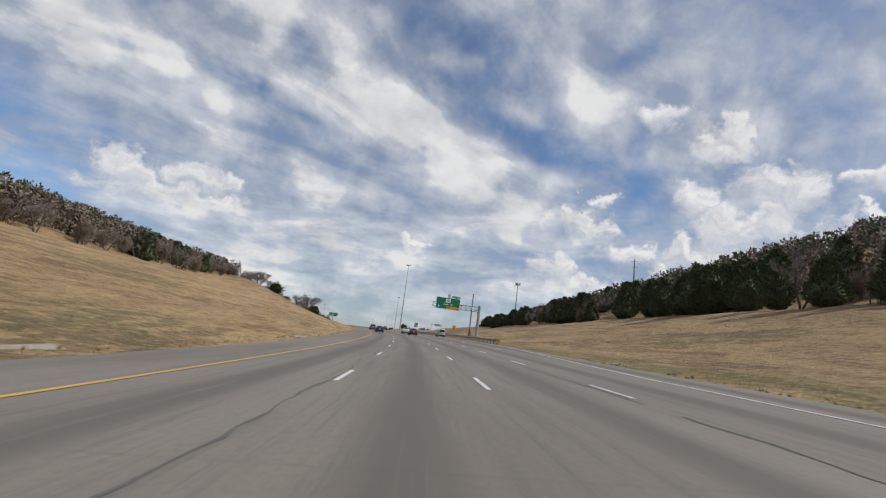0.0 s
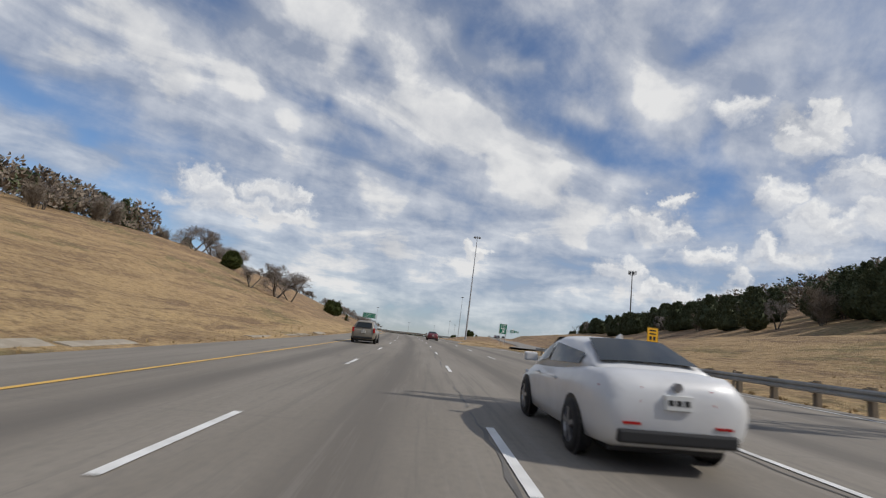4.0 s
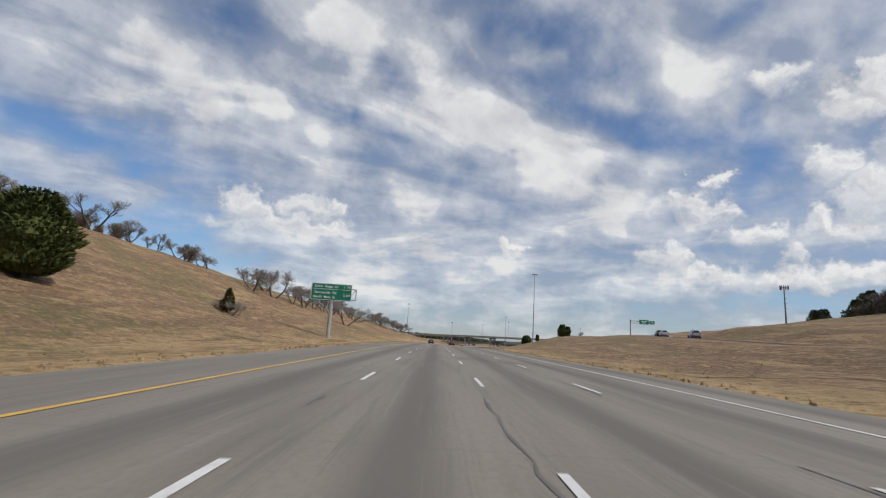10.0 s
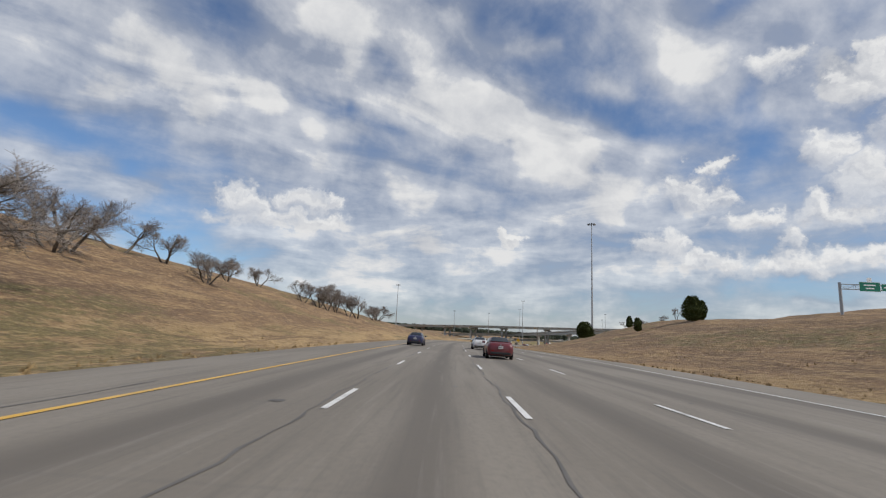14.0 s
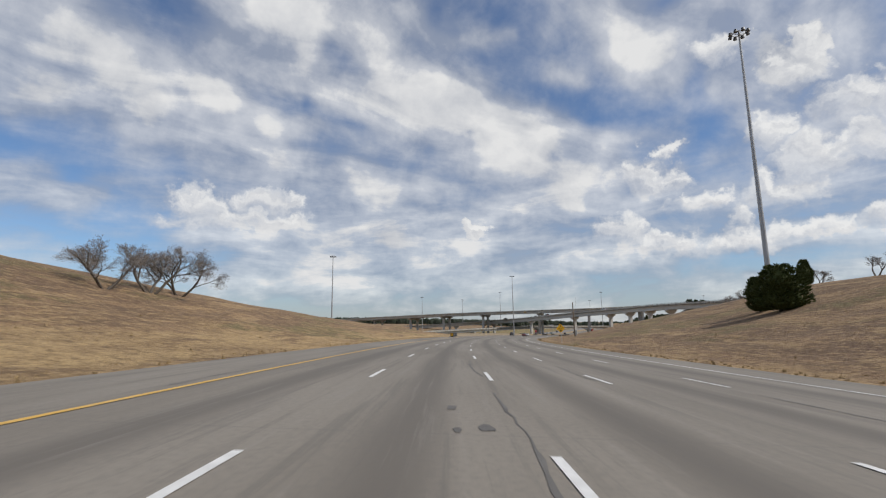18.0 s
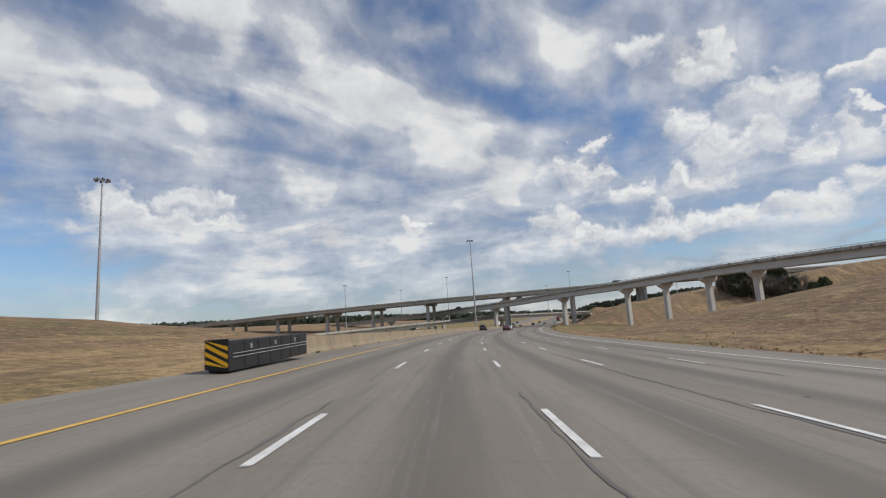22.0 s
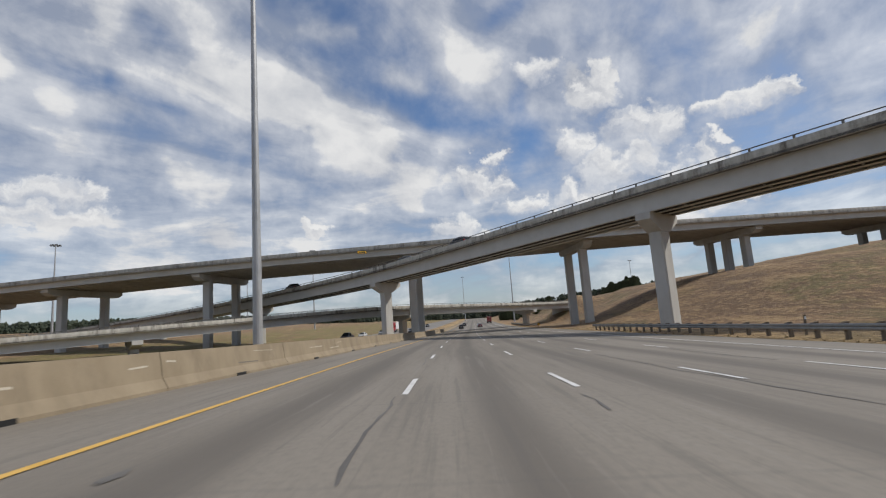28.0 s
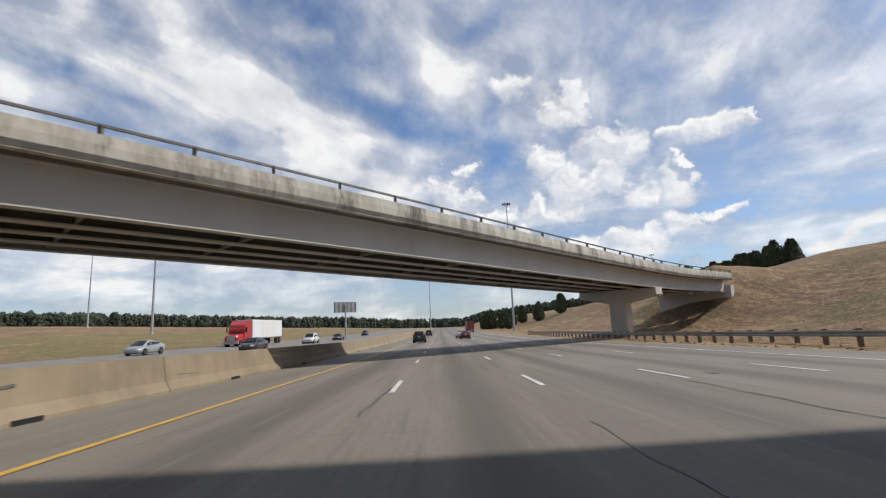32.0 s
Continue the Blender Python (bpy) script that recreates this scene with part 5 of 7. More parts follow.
def advisory():
    e = post_sign(166.0, 25.0, 0.9, 1.5, 2.8, YELLOW_SIGN, "ramp_sign", "small yellow ramp speed sign on a post in the grass", (0.0,))
    p = sign_panel(e, -0.6, 0.6, 1.5, 3.0, YELLOW_SIGN, edge=BLACK)
    for z in (2.7, 2.35):
        part("bar", box(-0.35, 0.35, -0.02, -0.016, z - 0.07, z + 0.07), BLACK, p)
    for x in (-0.2, 0.2):
        part("bar", box(x - 0.13, x + 0.13, -0.02, -0.016, 1.7, 2.1), BLACK, p)


advisory()


def distance_sign():
    s = 368.5
    g = on_ground(s, -17.0)
    e = thing("distance_sign", pose(g.x, g.y, g.z, 0, 0, math.degrees(axis(s)[3])), "green distance sign with three lines on one stout steel post", "road sign")
    z0 = at(s, 0).z - g.z
    part("post", rod((0.0, 0.35, -0.4), (0.0, 0.35, z0 + 6.5), 0.30, 0.26, 14), STEEL, e)
    part("base_plate", box(-0.45, 0.45, -0.1, 0.8, -0.1, 0.06, 0.01), STEEL, e)
    part("truss", truss(bmesh.new(), (-3.5, 0.12, z0 + 6.45), (3.8, 0.12, z0 + 6.45), 1.7, 0.6, 6, 0.04), STEEL, e, "galvanised sign frame")
    p = sign_panel(e, -3.35, 3.15, z0 + 6.2, z0 + 8.85, GREEN_SIGN)
    part("divider", box(1.35, 2.9, -0.021, -0.016, z0 + 7.92, z0 + 7.97), LEGEND, p)
    part("divider", box(-3.2, 1.1, -0.021, -0.016, z0 + 7.92, z0 + 7.97), LEGEND, p)
    for body, x, z in (("Cedar  Ridge  Dr", -0.95, 8.38), ("Duncanville  Rd", -1.05, 7.38), ("North  Main  St", -1.2, 6.68)):
        write(p, body, x, z0 + z, 0.52)
    write(p, "1 1/4", 2.35, z0 + 8.38, 0.50)
    write(p, "2 1/4", 2.35, z0 + 7.05, 0.50)


distance_sign()


def far_gantry():
    s = 519.0
    g = on_ground(s, 84.5)
    e = thing("overhead_sign", pose(g.x, g.y, g.z, 0, 0, math.degrees(axis(s)[3])), "far overhead sign with two green panels over the exit ramp", "road sign")
    top = 20.9 - g.z
    part("post", rod((0, 0.4, -0.3), (0, 0.4, top), 0.32, 0.28, 12), STEEL, e)
    part("truss", truss(bmesh.new(), (0, 0.1, top - 1.5), (10.8, 0.1, top - 1.5), 1.1, 0.6, 7), STEEL, e)
    p = sign_panel(e, 3.8, 8.2, top - 1.9, top + 0.2, GREEN_SIGN, label="green panel")
    for z, w in ((-0.5, 1.2), (-1.2, 0.9)):
        part("bar", box(6 - w, 6 + w, -0.022, -0.016, top + z - 0.14, top + z + 0.14), LEGEND, p)
    q = sign_panel(e, 8.4, 10.8, top - 1.7, top - 0.1, GREEN_SIGN, label="green panel")
    part("bar", box(8.9, 10.3, -0.022, -0.016, top - 1.05, top - 0.8), LEGEND, q)
    part("route_plate", box(5.5, 6.5, -0.015, 0.015, top + 0.25, top + 1.15), LEGEND, e)


far_gantry()


def clearance_diamond():
    e = post_sign(622.0, 18.2, 1.2, 1.8, 3.5, YELLOW_SIGN, "clearance_sign", "yellow diamond height sign on one leaning post", (0.0,), turn=0.0, r=0.045)
    bm = bmesh.new()
    add_box(bm, -0.61, 0.61, -0.015, 0.015, -0.61, 0.61, Matrix.Translation((0, 0, 2.75)) @ pose(0, 0, 0, 0, 45, 0))
    p = part("panel", bm, YELLOW_SIGN, e)
    write(p, "16'-6\"", 0, 2.75, 0.42, BLACK)
    for sgn in (1, -1):
        bm = bmesh.new()
        vs = [bm.verts.new((x, -0.02, 2.75 + sgn * z)) for x, z in ((-0.09, 0.28), (0.09, 0.28), (0.09, 0.42), (0.2, 0.42), (0.0, 0.66), (-0.2, 0.42), (-0.09, 0.42))]
        bm.faces.new(vs)
        part("arrow", bm, BLACK, p)
    e.matrix_basis = e.matrix_basis @ pose(0, 0, 0, 0, -3, 0)


clearance_diamond()


def high_mast(x, y, z_top, heads=8, label="tall grey high-mast lighting pole with a ring of floodlights", z_base=None):
    zb = zg(x, y) if z_base is None else z_base
    h = z_top - zb
    e = thing("light_mast", Matrix.Translation((x, y, zb)), label, "light mast", "high masts")
    part("footing", rod((0, 0, -0.6), (0, 0, 0.45), 0.75, sides=16), CONCRETE, e, "round concrete footing")
    part("shaft", rod((0, 0, 0.4), (0, 0, h - 0.5), 0.40, 0.14, 16), STEEL, e, smooth=False)
    ring = bmesh.new()
    for i in range(16):
        a, b = 2 * math.pi * i / 16, 2 * math.pi * (i + 1) / 16
        add_rod(ring, (0.95 * math.cos(a), 0.95 * math.sin(a), h - 0.3), (0.95 * math.cos(b), 0.95 * math.sin(b), h - 0.3), 0.05, sides=4)
    for i in range(4):
        a = math.pi * i / 2
        add_rod(ring, (0, 0, h - 0.55), (0.95 * math.cos(a), 0.95 * math.sin(a), h - 0.3), 0.04, sides=4)
    add_rod(ring, (0, 0, h - 0.7), (0, 0, h + 0.15), 0.2, 0.12, 8)
    part("head_ring", ring, STEEL_DARK, e, "lamp ring")
    for i in range(heads):
        a = 2 * math.pi * i / heads
        lamp = bmesh.new()
        add_rod(lamp, (1.0 * math.cos(a), 1.0 * math.sin(a), h - 0.25), (1.30 * math.cos(a), 1.30 * math.sin(a), h - 0.30), 0.13, 0.18, 8)
        add_rod(lamp, (1.30 * math.cos(a), 1.30 * math.sin(a), h - 0.15), (1.36 * math.cos(a), 1.36 * math.sin(a), h - 0.62), 0.24, 0.30, 10)
        part("floodlight", lamp, LAMP_HEAD, e)
    return e


for x, y, zt in ((-21.9, 318.9, 50.7), (-47.6, 595.3, 51.1), (-169.4, 735.2, 38.0), (-83.3, 849.6, 37.1), (18.2, 1077.3, 38.1), (170.8, 1190.8, 36.8), (-172.0, 987.6, 31.6), (-96.0, 1085.9, 41.3), (40.0, 1290.0, 38.0), (-150.0, 1180.0, 38.0)):
    high_mast(x, y, zt)


def utility_pole():
    p = on_ground(663.5, 26.0)
    e = thing("utility_pole", Matrix.Translation(p), "dark timber utility pole with a grey box and an aerial", "pole")
    part("shaft", rod((0, 0, -0.4), (-0.12, 0, 9.2), 0.17, 0.13, 10), TIMBER, e)
    part("cabinet", box(0.14, 0.62, -0.2, 0.25, 0.2, 1.6, 0.02), STEEL, e, "grey metal cabinet")
    part("camera_head", box(-0.42, -0.14, -0.1, 0.1, 7.2, 7.4, 0.02), STEEL, e)
    part("whip_aerial", rod((0.7, 0, 8.2), (0.7, 0, 10.6), 0.015, sides=5), STEEL_DARK, e)


utility_pole()


def cell_tower(x, y, z_top, label="slim grey mobile phone mast with panel antennas above the trees"):
    zb = zg(x, y)
    e = thing("phone_mast", Matrix.Translation((x, y, zb)), label, "phone mast", "phone masts")
    h = z_top - zb
    part("shaft", rod((0, 0, -0.5), (0, 0, h), 0.55, 0.25, 12), STEEL_DARK, e)
    for k in range(3):
        a = 2 * math.pi * k / 3 + 0.4
        bm = bmesh.new()
        c = Vector((1.7 * math.cos(a), 1.7 * math.sin(a), h - 1.0))
        t = Vector((-math.sin(a), math.cos(a), 0))
        add_rod(bm, (0, 0, h - 1.0), c, 0.08, sides=5)
        add_rod(bm, c - t * 1.7, c + t * 1.7, 0.07, sides=5)
        q = part("platform", bm, STEEL_DARK, e)
        for j in (-1.5, -0.5, 0.5, 1.5):
            part("antenna", add_box(bmesh.new(), -0.15, 0.15, -0.1, 0.1, -1.2, 1.3, Matrix.Translation(c + t * j) @ Matrix.Rotation(a, 4, "Z"), 0.03), LAMP_HEAD, q)
    for z in (0.72, 0.60, 0.48):
        part("arm", rod((0, 0, h * z), (1.5, 0.3, h * z), 0.08, sides=5), STEEL_DARK, e)
    return e


cell_tower(70.5, 420.9, 62.4)
cell_tower(96.3, 600.1, 50.1)


def transmission_tower(x, y, z_top):
    zb = zg(x, y)
    e = thing("power_pole", Matrix.Translation((x, y, zb)), "tall dark single power pole with cross arms behind the trees", "power pole")
    h = z_top - zb
    part("shaft", rod((0, 0, -0.5), (0, 0, h), 0.5, 0.2, 10), STEEL_DARK, e)
    for z in (h - 1.5, h - 4.5):
        part("cross_arm", rod((-1.6, 0, z), (1.6, 0, z + 0.2), 0.1, sides=6), STEEL_DARK, e)
    for dz in (-1.4, -4.4):
        bm = bmesh.new()
        a = Vector((1.6, 0, h + dz))
        for i in range(12):
            t0, t1 = i / 12, (i + 1) / 12
            f = lambda t: a + Vector((260 * t, 40 * t, -26 * t * (1 - t) + 6 * t))
            add_rod(bm, f(t0), f(t1), 0.035, sides=3, caps=False)
        part("power_line", bm, STEEL_DARK, e)


transmission_tower(100.7, 242.6, 57.1)


def back_sign():
    p = on_ground(1055.0, -23.8)
    zt = 2.0 - p.z
    e = thing("sign_seen_from_behind", pose(p.x, p.y, p.z, 0, 0, 14.0), "grey back of a large road sign on one post", "road sign")
    part("post", rod((0, 0, -0.4), (0, 0, zt - 0.3), 0.22, 0.2, 10), STEEL, e)
    p2 = part("panel", box(-2.9, 2.9, 0.2, 0.24, zt - 2.3, zt + 0.3, 0.01), SIGN_BACK, e, "bare aluminium sign back")
    for i in range(6):
        part("stiffener", box(-2.6 + i * 1.04 - 0.04, -2.6 + i * 1.04 + 0.04, 0.12, 0.2, zt - 2.3, zt + 0.3), STEEL_DARK, p2)


back_sign()


def deck_tags():
    m = pose(-73.2, 909.6, 13.1, 0, 0, 14.0)
    e = thing("clearance_plate", m, "small yellow height plate fixed to the viaduct girder", "road sign")
    p = sign_panel(e, -1.0, 1.0, -0.28, 0.28, YELLOW_SIGN, -0.3, edge=BLACK)
    part("bracket", box(-0.8, 0.8, -0.28, 0.9, -0.05, 0.05), STEEL, e)
    for x in (-0.5, 0.05, 0.5):
        part("bar", box(x - 0.2, x + 0.16, -0.322, -0.317, -0.13, 0.13), BLACK, p)


deck_tags()

# ---- vehicles ----
def loft(rings):
    bm = bmesh.new()
    vs = [[bm.verts.new(p) for p in r] for r in rings]
    n = len(vs[0])
    for a, b in zip(vs, vs[1:]):
        for i in range(n):
            bm.faces.new((a[i], a[(i + 1) % n], b[(i + 1) % n], b[i]))
    bm.faces.new(vs[0][::-1])
    bm.faces.new(vs[-1])
    bmesh.ops.recalc_face_normals(bm, faces=bm.faces[:])
    return bm


def body_ring(y, zb, zt, wb, wm, wt):
    zm = zb + (zt - zb) * 0.52
    half = [(wb * 0.80, zb), (wb * 0.97, zb + 0.05), (wb + (wm - wb) * 0.55, zb + (zm - zb) * 0.5), (wm, zm), (wm - 0.012, zm + (zt - zm) * 0.45), (wt + 0.02, zt - 0.07), (wt - 0.05, zt - 0.012), (wt * 0.55, zt + 0.012)]
    return [Vector((x, y, z)) for x, z in half] + [Vector((-x, y, z)) for x, z in half[::-1]]


def cabin_ring(y, z0, z1, w0, w1):
    half = [(w0, z0 - 0.03), (w0 + (w1 - w0) * 0.35, z0 + (z1 - z0) * 0.42), (w1 + 0.015, z1 - (z1 - z0) * 0.14), (w1 - 0.07, z1 - 0.012), (w1 * 0.5, z1 + 0.012)]
    return [Vector((x, y, z)) for x, z in half] + [Vector((-x, y, z)) for x, z in half[::-1]]


def patch(a, b, c, d, lift, nx=4, ny=3, bow=0.0):
    """A slightly bowed sheet through four corners, lifted off its surface."""
    a, b, c, d = (Vector(q) for q in (a, b, c, d))
    n = (b - a).cross(d - a).normalized()
    bm = bmesh.new()
    g = []
    for j in range(ny + 1):
        row = []
        for i in range(nx + 1):
            u, v = i / nx, j / ny
            p = a.lerp(b, u).lerp(d.lerp(c, u), v)
            row.append(bm.verts.new(p + n * (lift + bow * 4 * u * (1 - u))))
        g.append(row)
    for j in range(ny):
        for i in range(nx):
            bm.faces.new((g[j][i], g[j][i + 1], g[j + 1][i + 1], g[j + 1][i]))
    return bm


def lathe(profile, n=28, axis_x=True):
    bm = bmesh.new()
    rings = []
    for i in range(n):
        a = 2 * math.pi * i / n
        rings.append([bm.verts.new((x, r * math.cos(a), r * math.sin(a))) for x, r in profile])
    m = len(profile)
    for i in range(n):
        q, r = rings[i], rings[(i + 1) % n]
        for j in range(m - 1):
            bm.faces.new((q[j], q[j + 1], r[j + 1], r[j]))
    bmesh.ops.recalc_face_normals(bm, faces=bm.faces[:])
    return bm


def wheel_meshes(r, w):
    tyre = mesh_from(lathe([(-w / 2, r * 0.66), (-w / 2, r * 0.9), (-w * 0.36, r), (w * 0.36, r), (w / 2, r * 0.9), (w / 2, r * 0.66)]), "tyre")
    rim = bmesh.new()
    for k in range(5):
        a = 2 * math.pi * k / 5
        add_box(rim, -0.02, 0.02, -r * 0.09, r * 0.09, r * 0.08, r * 0.66, Matrix.Translation((w * 0.40, 0, 0)) @ Matrix.Rotation(a, 4, "X"))
    add_rod(rim, (w * 0.34, 0, 0), (w * 0.44, 0, 0), r * 0.17, sides=12)
    ring = lathe([(w * 0.30, r * 0.60), (w * 0.46, r * 0.64), (w * 0.46, r * 0.69), (w * 0.30, r * 0.69)])
    me = mesh_from(ring, "tmp")
    rim.from_mesh(me)
    bpy.data.meshes.remove(me)
    # black disc behind the spokes, standing in for the shade inside the wheel
    wheel_shade = mesh_from(lathe([(w * 0.05, 0.01), (w * 0.05, r * 0.66), (w * 0.02, r * 0.66), (w * 0.02, 0.01)]), "brake_shadow")
    return tyre, mesh_from(rim, "rim"), wheel_shade


WHEELS = {}


def add_wheels(e, r, w, xs, ys):
    if (r, w) not in WHEELS:
        WHEELS[(r, w)] = wheel_meshes(r, w)
    tyre, rim, wheel_shade = WHEELS[(r, w)]
    for y in ys:
        for x in xs:
            m = Matrix.Translation((x, y, r)) @ (Matrix.Rotation(math.pi, 4, "Z") if x < 0 else Matrix.Identity(4))
            t = part("wheel", tyre, RUBBER, e, m=m, smooth=True)
            part("rim", rim, RIM, t)
            part("wheel_shade", wheel_shade, TRIM, t)


SHAPES = {
    "sedan": dict(
        body=[(-2.30, .40, .86, .62, .72, .58), (-2.24, .30, 1.00, .74, .84, .72), (-2.05, .24, 1.075, .82, .885, .76), (-1.60, .21, 1.09, .85, .90, .79), (-1.0, .19, 1.05, .86, .90, .81), (0.0, .18, .99, .87, .90, .82), (0.9, .18, .965, .87, .90, .81), (1.35, .19, .93, .86, .895, .77), (1.95, .22, .80, .80, .85, .68), (2.22, .28, .68, .68, .74, .52), (2.30, .36, .58, .56, .62, .42)],
        cabin=[(-1.72, 1.06, 1.09, .74, .68), (-1.30, 1.05, 1.27, .77, .62), (-0.85, 1.03, 1.41, .79, .60), (-0.35, 1.00, 1.455, .80, .60), (0.15, .98, 1.455, .80, .60), (0.50, .97, 1.40, .80, .60), (0.95, .955, 1.16, .79, .65), (1.32, .93, .95, .75, .70)],
        r=.325, w=.22, track=.785, axles=(-1.36, 1.34), length=2.30),
    "suv": dict(
        body=[(-2.28, .44, .98, .66, .76, .66), (-2.22, .34, 1.10, .80, .90, .80), (-1.9, .28, 1.14, .87, .94, .85), (-1.0, .26, 1.12, .89, .945, .86), (0.3, .25, 1.10, .89, .945, .86), (1.0, .25, 1.08, .89, .94, .85), (1.4, .26, 1.05, .88, .93, .82), (2.0, .29, .98, .82, .88, .74), (2.28, .36, .84, .70, .78, .60), (2.34, .44, .74, .60, .66, .5)],
        cabin=[(-2.20, 1.08, 1.12, .80, .76), (-2.05, 1.10, 1.52, .82, .66), (-1.85, 1.11, 1.70, .83, .63), (-1.0, 1.11, 1.755, .83, .63), (0.0, 1.09, 1.755, .83, .63), (0.45, 1.08, 1.68, .83, .63), (0.95, 1.07, 1.34, .82, .68), (1.30, 1.04, 1.06, .79, .74)],
        r=.365, w=.24, track=.81, axles=(-1.38, 1.40), length=2.30),
    "van": dict(
        body=[(-2.30, .42, 1.02, .72, .80, .74), (-2.26, .32, 1.10, .80, .86, .82), (-1.6, .26, 1.12, .84, .87, .84), (0.4, .25, 1.10, .84, .87, .84), (1.2, .25, 1.06, .84, .87, .80), (1.7, .27, .98, .82, .86, .74), (2.15, .32, .84, .72, .78, .60), (2.28, .42, .72, .60, .66, .5)],
        cabin=[(-2.27, 1.06, 1.10, .82, .80), (-2.24, 1.08, 1.72, .82, .70), (-2.12, 1.10, 1.86, .83, .68), (-1.2, 1.10, 1.90, .83, .68), (0.2, 1.09, 1.87, .83, .68), (0.55, 1.08, 1.80, .83, .67), (1.1, 1.06, 1.46, .82, .70), (1.62, .99, 1.01, .76, .72)],
        r=.32, w=.21, track=.77, axles=(-1.42, 1.40), length=2.30),
    "pickup": dict(
        body=[(-2.85, .50, 1.00, .76, .84, .80), (-2.80, .42, 1.16, .86, .94, .90), (-1.0, .40, 1.18, .90, .97, .92), (-0.2, .38, 1.14, .91, .97, .90), (1.0, .38, 1.14, .91, .97, .90), (1.5, .38, 1.14, .90, .96, .88), (2.4, .40, 1.08, .88, .94, .84), (2.75, .46, .98, .78, .86, .74), (2.82, .52, .88, .7, .76, .6)],
        cabin=[(-0.98, 1.14, 1.18, .86, .82), (-0.92, 1.14, 1.78, .86, .68), (-0.7, 1.14, 1.88, .86, .66), (0.4, 1.13, 1.89, .86, .66), (0.8, 1.13, 1.80, .86, .67), (1.3, 1.12, 1.40, .84, .72), (1.6, 1.12, 1.14, .82, .78)],
        r=.40, w=.27, track=.83, axles=(-1.75, 1.75), length=2.83),
}


def make_car(name, kind, paint, m, label, dark_window=True, group="cars on the highway", extras=()):
    q = SHAPES[kind]
    e = thing(name, m, label, "van" if kind == "van" else "truck" if kind == "pickup" else "car", group)
    body = loft([body_ring(*r) for r in q["body"]])
    bp = part("body", body, paint, e, smooth=True)
    cab = q["cabin"]
    part("cabin", loft([cabin_ring(*r) for r in cab]), paint, e, smooth=True)
    n = len(cab)

    def edge(i, f, side=1, out=0.0):
        y, z0, z1, w0, w1 = cab[i]
        g = cabin_ring(*cab[i])
        a, b, c = g[0], g[1], g[2]
        p = a.lerp(b, f * 2) if f < 0.5 else b.lerp(c, (f - 0.5) * 2)
        return Vector((side * (p.x + out), p.y, p.z))

    # rear window and windscreen
    rear_top = 2 if kind != "sedan" else 2
    top_i = {"sedan": 2, "suv": 2, "van": 1, "pickup": 1}[kind]
    y0, zb0, zt0, w0, wt0 = cab[0]
    y1, zb1, zt1, w1, wt1 = cab[top_i]
    lift = 0.012
    if kind == "sedan":
        pts = [(-w0 * .86, y0 + .10, zt0 + .03), (w0 * .86, y0 + .10, zt0 + .03), (wt1 * .88, y1 - .03, zt1 - .015), (-wt1 * .88, y1 - .03, zt1 - .015)]
        lift = 0.05
    else:
        ya = y0 + (y1 - y0) * 0.06
        pts = [(-w0 * .82, y0 - .012, zb0 + (zt1 - zb0) * .16), (w0 * .82, y0 - .012, zb0 + (zt1 - zb0) * .16), (wt1 * .86, y1 - .10, zb0 + (zt1 - zb0) * .80), (-wt1 * .86, y1 - .10, zb0 + (zt1 - zb0) * .80)]
        lift = 0.05 if kind != "van" else 0.03
    part("rear_window", patch(*pts, lift, 6, 3, 0.02), GLASS, e, "dark glass")
    yf, zbf, ztf, wf, wtf = cab[-1]
    yr, zbr, ztr, wr, wtr = cab[-3]
    part("windscreen", patch((wf * .86, yf - .03, zbf + .05), (-wf * .86, yf - .03, zbf + .05), (-wtr * .9, yr + .02, ztr - .02), (wtr * .9, yr + .02, ztr - .02), 0.06, 6, 3, 0.03), GLASS, e, "dark glass")
    mid = n // 2
    for side in (1, -1):
        if kind != "van":
            spans = ((1, mid), (mid, n - 2))
        else:
            spans = ((4, n - 2),)
        for a, b in spans:
            lo_a, lo_b = edge(a, .22, side), edge(b, .18, side)
            hi_a, hi_b = edge(a, .88, side), edge(b, .86, side)
            lo_a.y += .06
            hi_a.y += .06
            lo_b.y -= .05
            hi_b.y -= .05
            c = (lo_a, lo_b, hi_b, hi_a) if side > 0 else (lo_b, lo_a, hi_a, hi_b)
            part("side_window", patch(*c, 0.035, 5, 3, 0.012), GLASS, e, "dark glass")
        yy = cab[-3][0] + .25
        mir = box(-0.11, 0.11, -0.05, 0.07, -0.07, 0.08, 0.03)
        part("wing_mirror", mir, paint, e, m=Matrix.Translation((side * (cab[-3][3] + .17), yy, cab[-3][1] + .09)))
    L = q["length"]
    zt = q["body"][1][2]
    zb = q["body"][1][1]
    hw = q["body"][1][4]
    yb = -L
    # lamps, bumper, plate, arches
    for side in (1, -1):
        if kind == "sedan":
            lamp = loft([[Vector((side * x, y, z)) for x, y, z in ((hw * .50, yb - .005 + dy, zt - .235), (hw * .97, yb + .14 + dy, zt - .215), (hw * .985, yb + .20 + dy, zt - .09), (hw * .46, yb + .02 + dy, zt - .07))] for dy in (0.0, 0.10)])
        elif kind == "van":
            lamp = box(side * hw * .93 - .05, side * hw * .93 + .05, yb - .02, yb + .10, .78, 1.28, .015)
        else:
            lamp = box(side * hw * .90 - .08, side * hw * .90 + .08, yb - .03, yb + .14, zt - .26, zt + .10, .02)
        part("tail_lamp", lamp, RED_LAMP, e, "red tail lamp")
        head = loft([[Vector((side * x, y, z)) for x, y, z in ((.48, L - .02 + dy, .60), (.76, L - .18 + dy, .62), (.77, L - .22 + dy, .76), (.46, L - .06 + dy, .72))] for dy in (0.0, -0.08)])
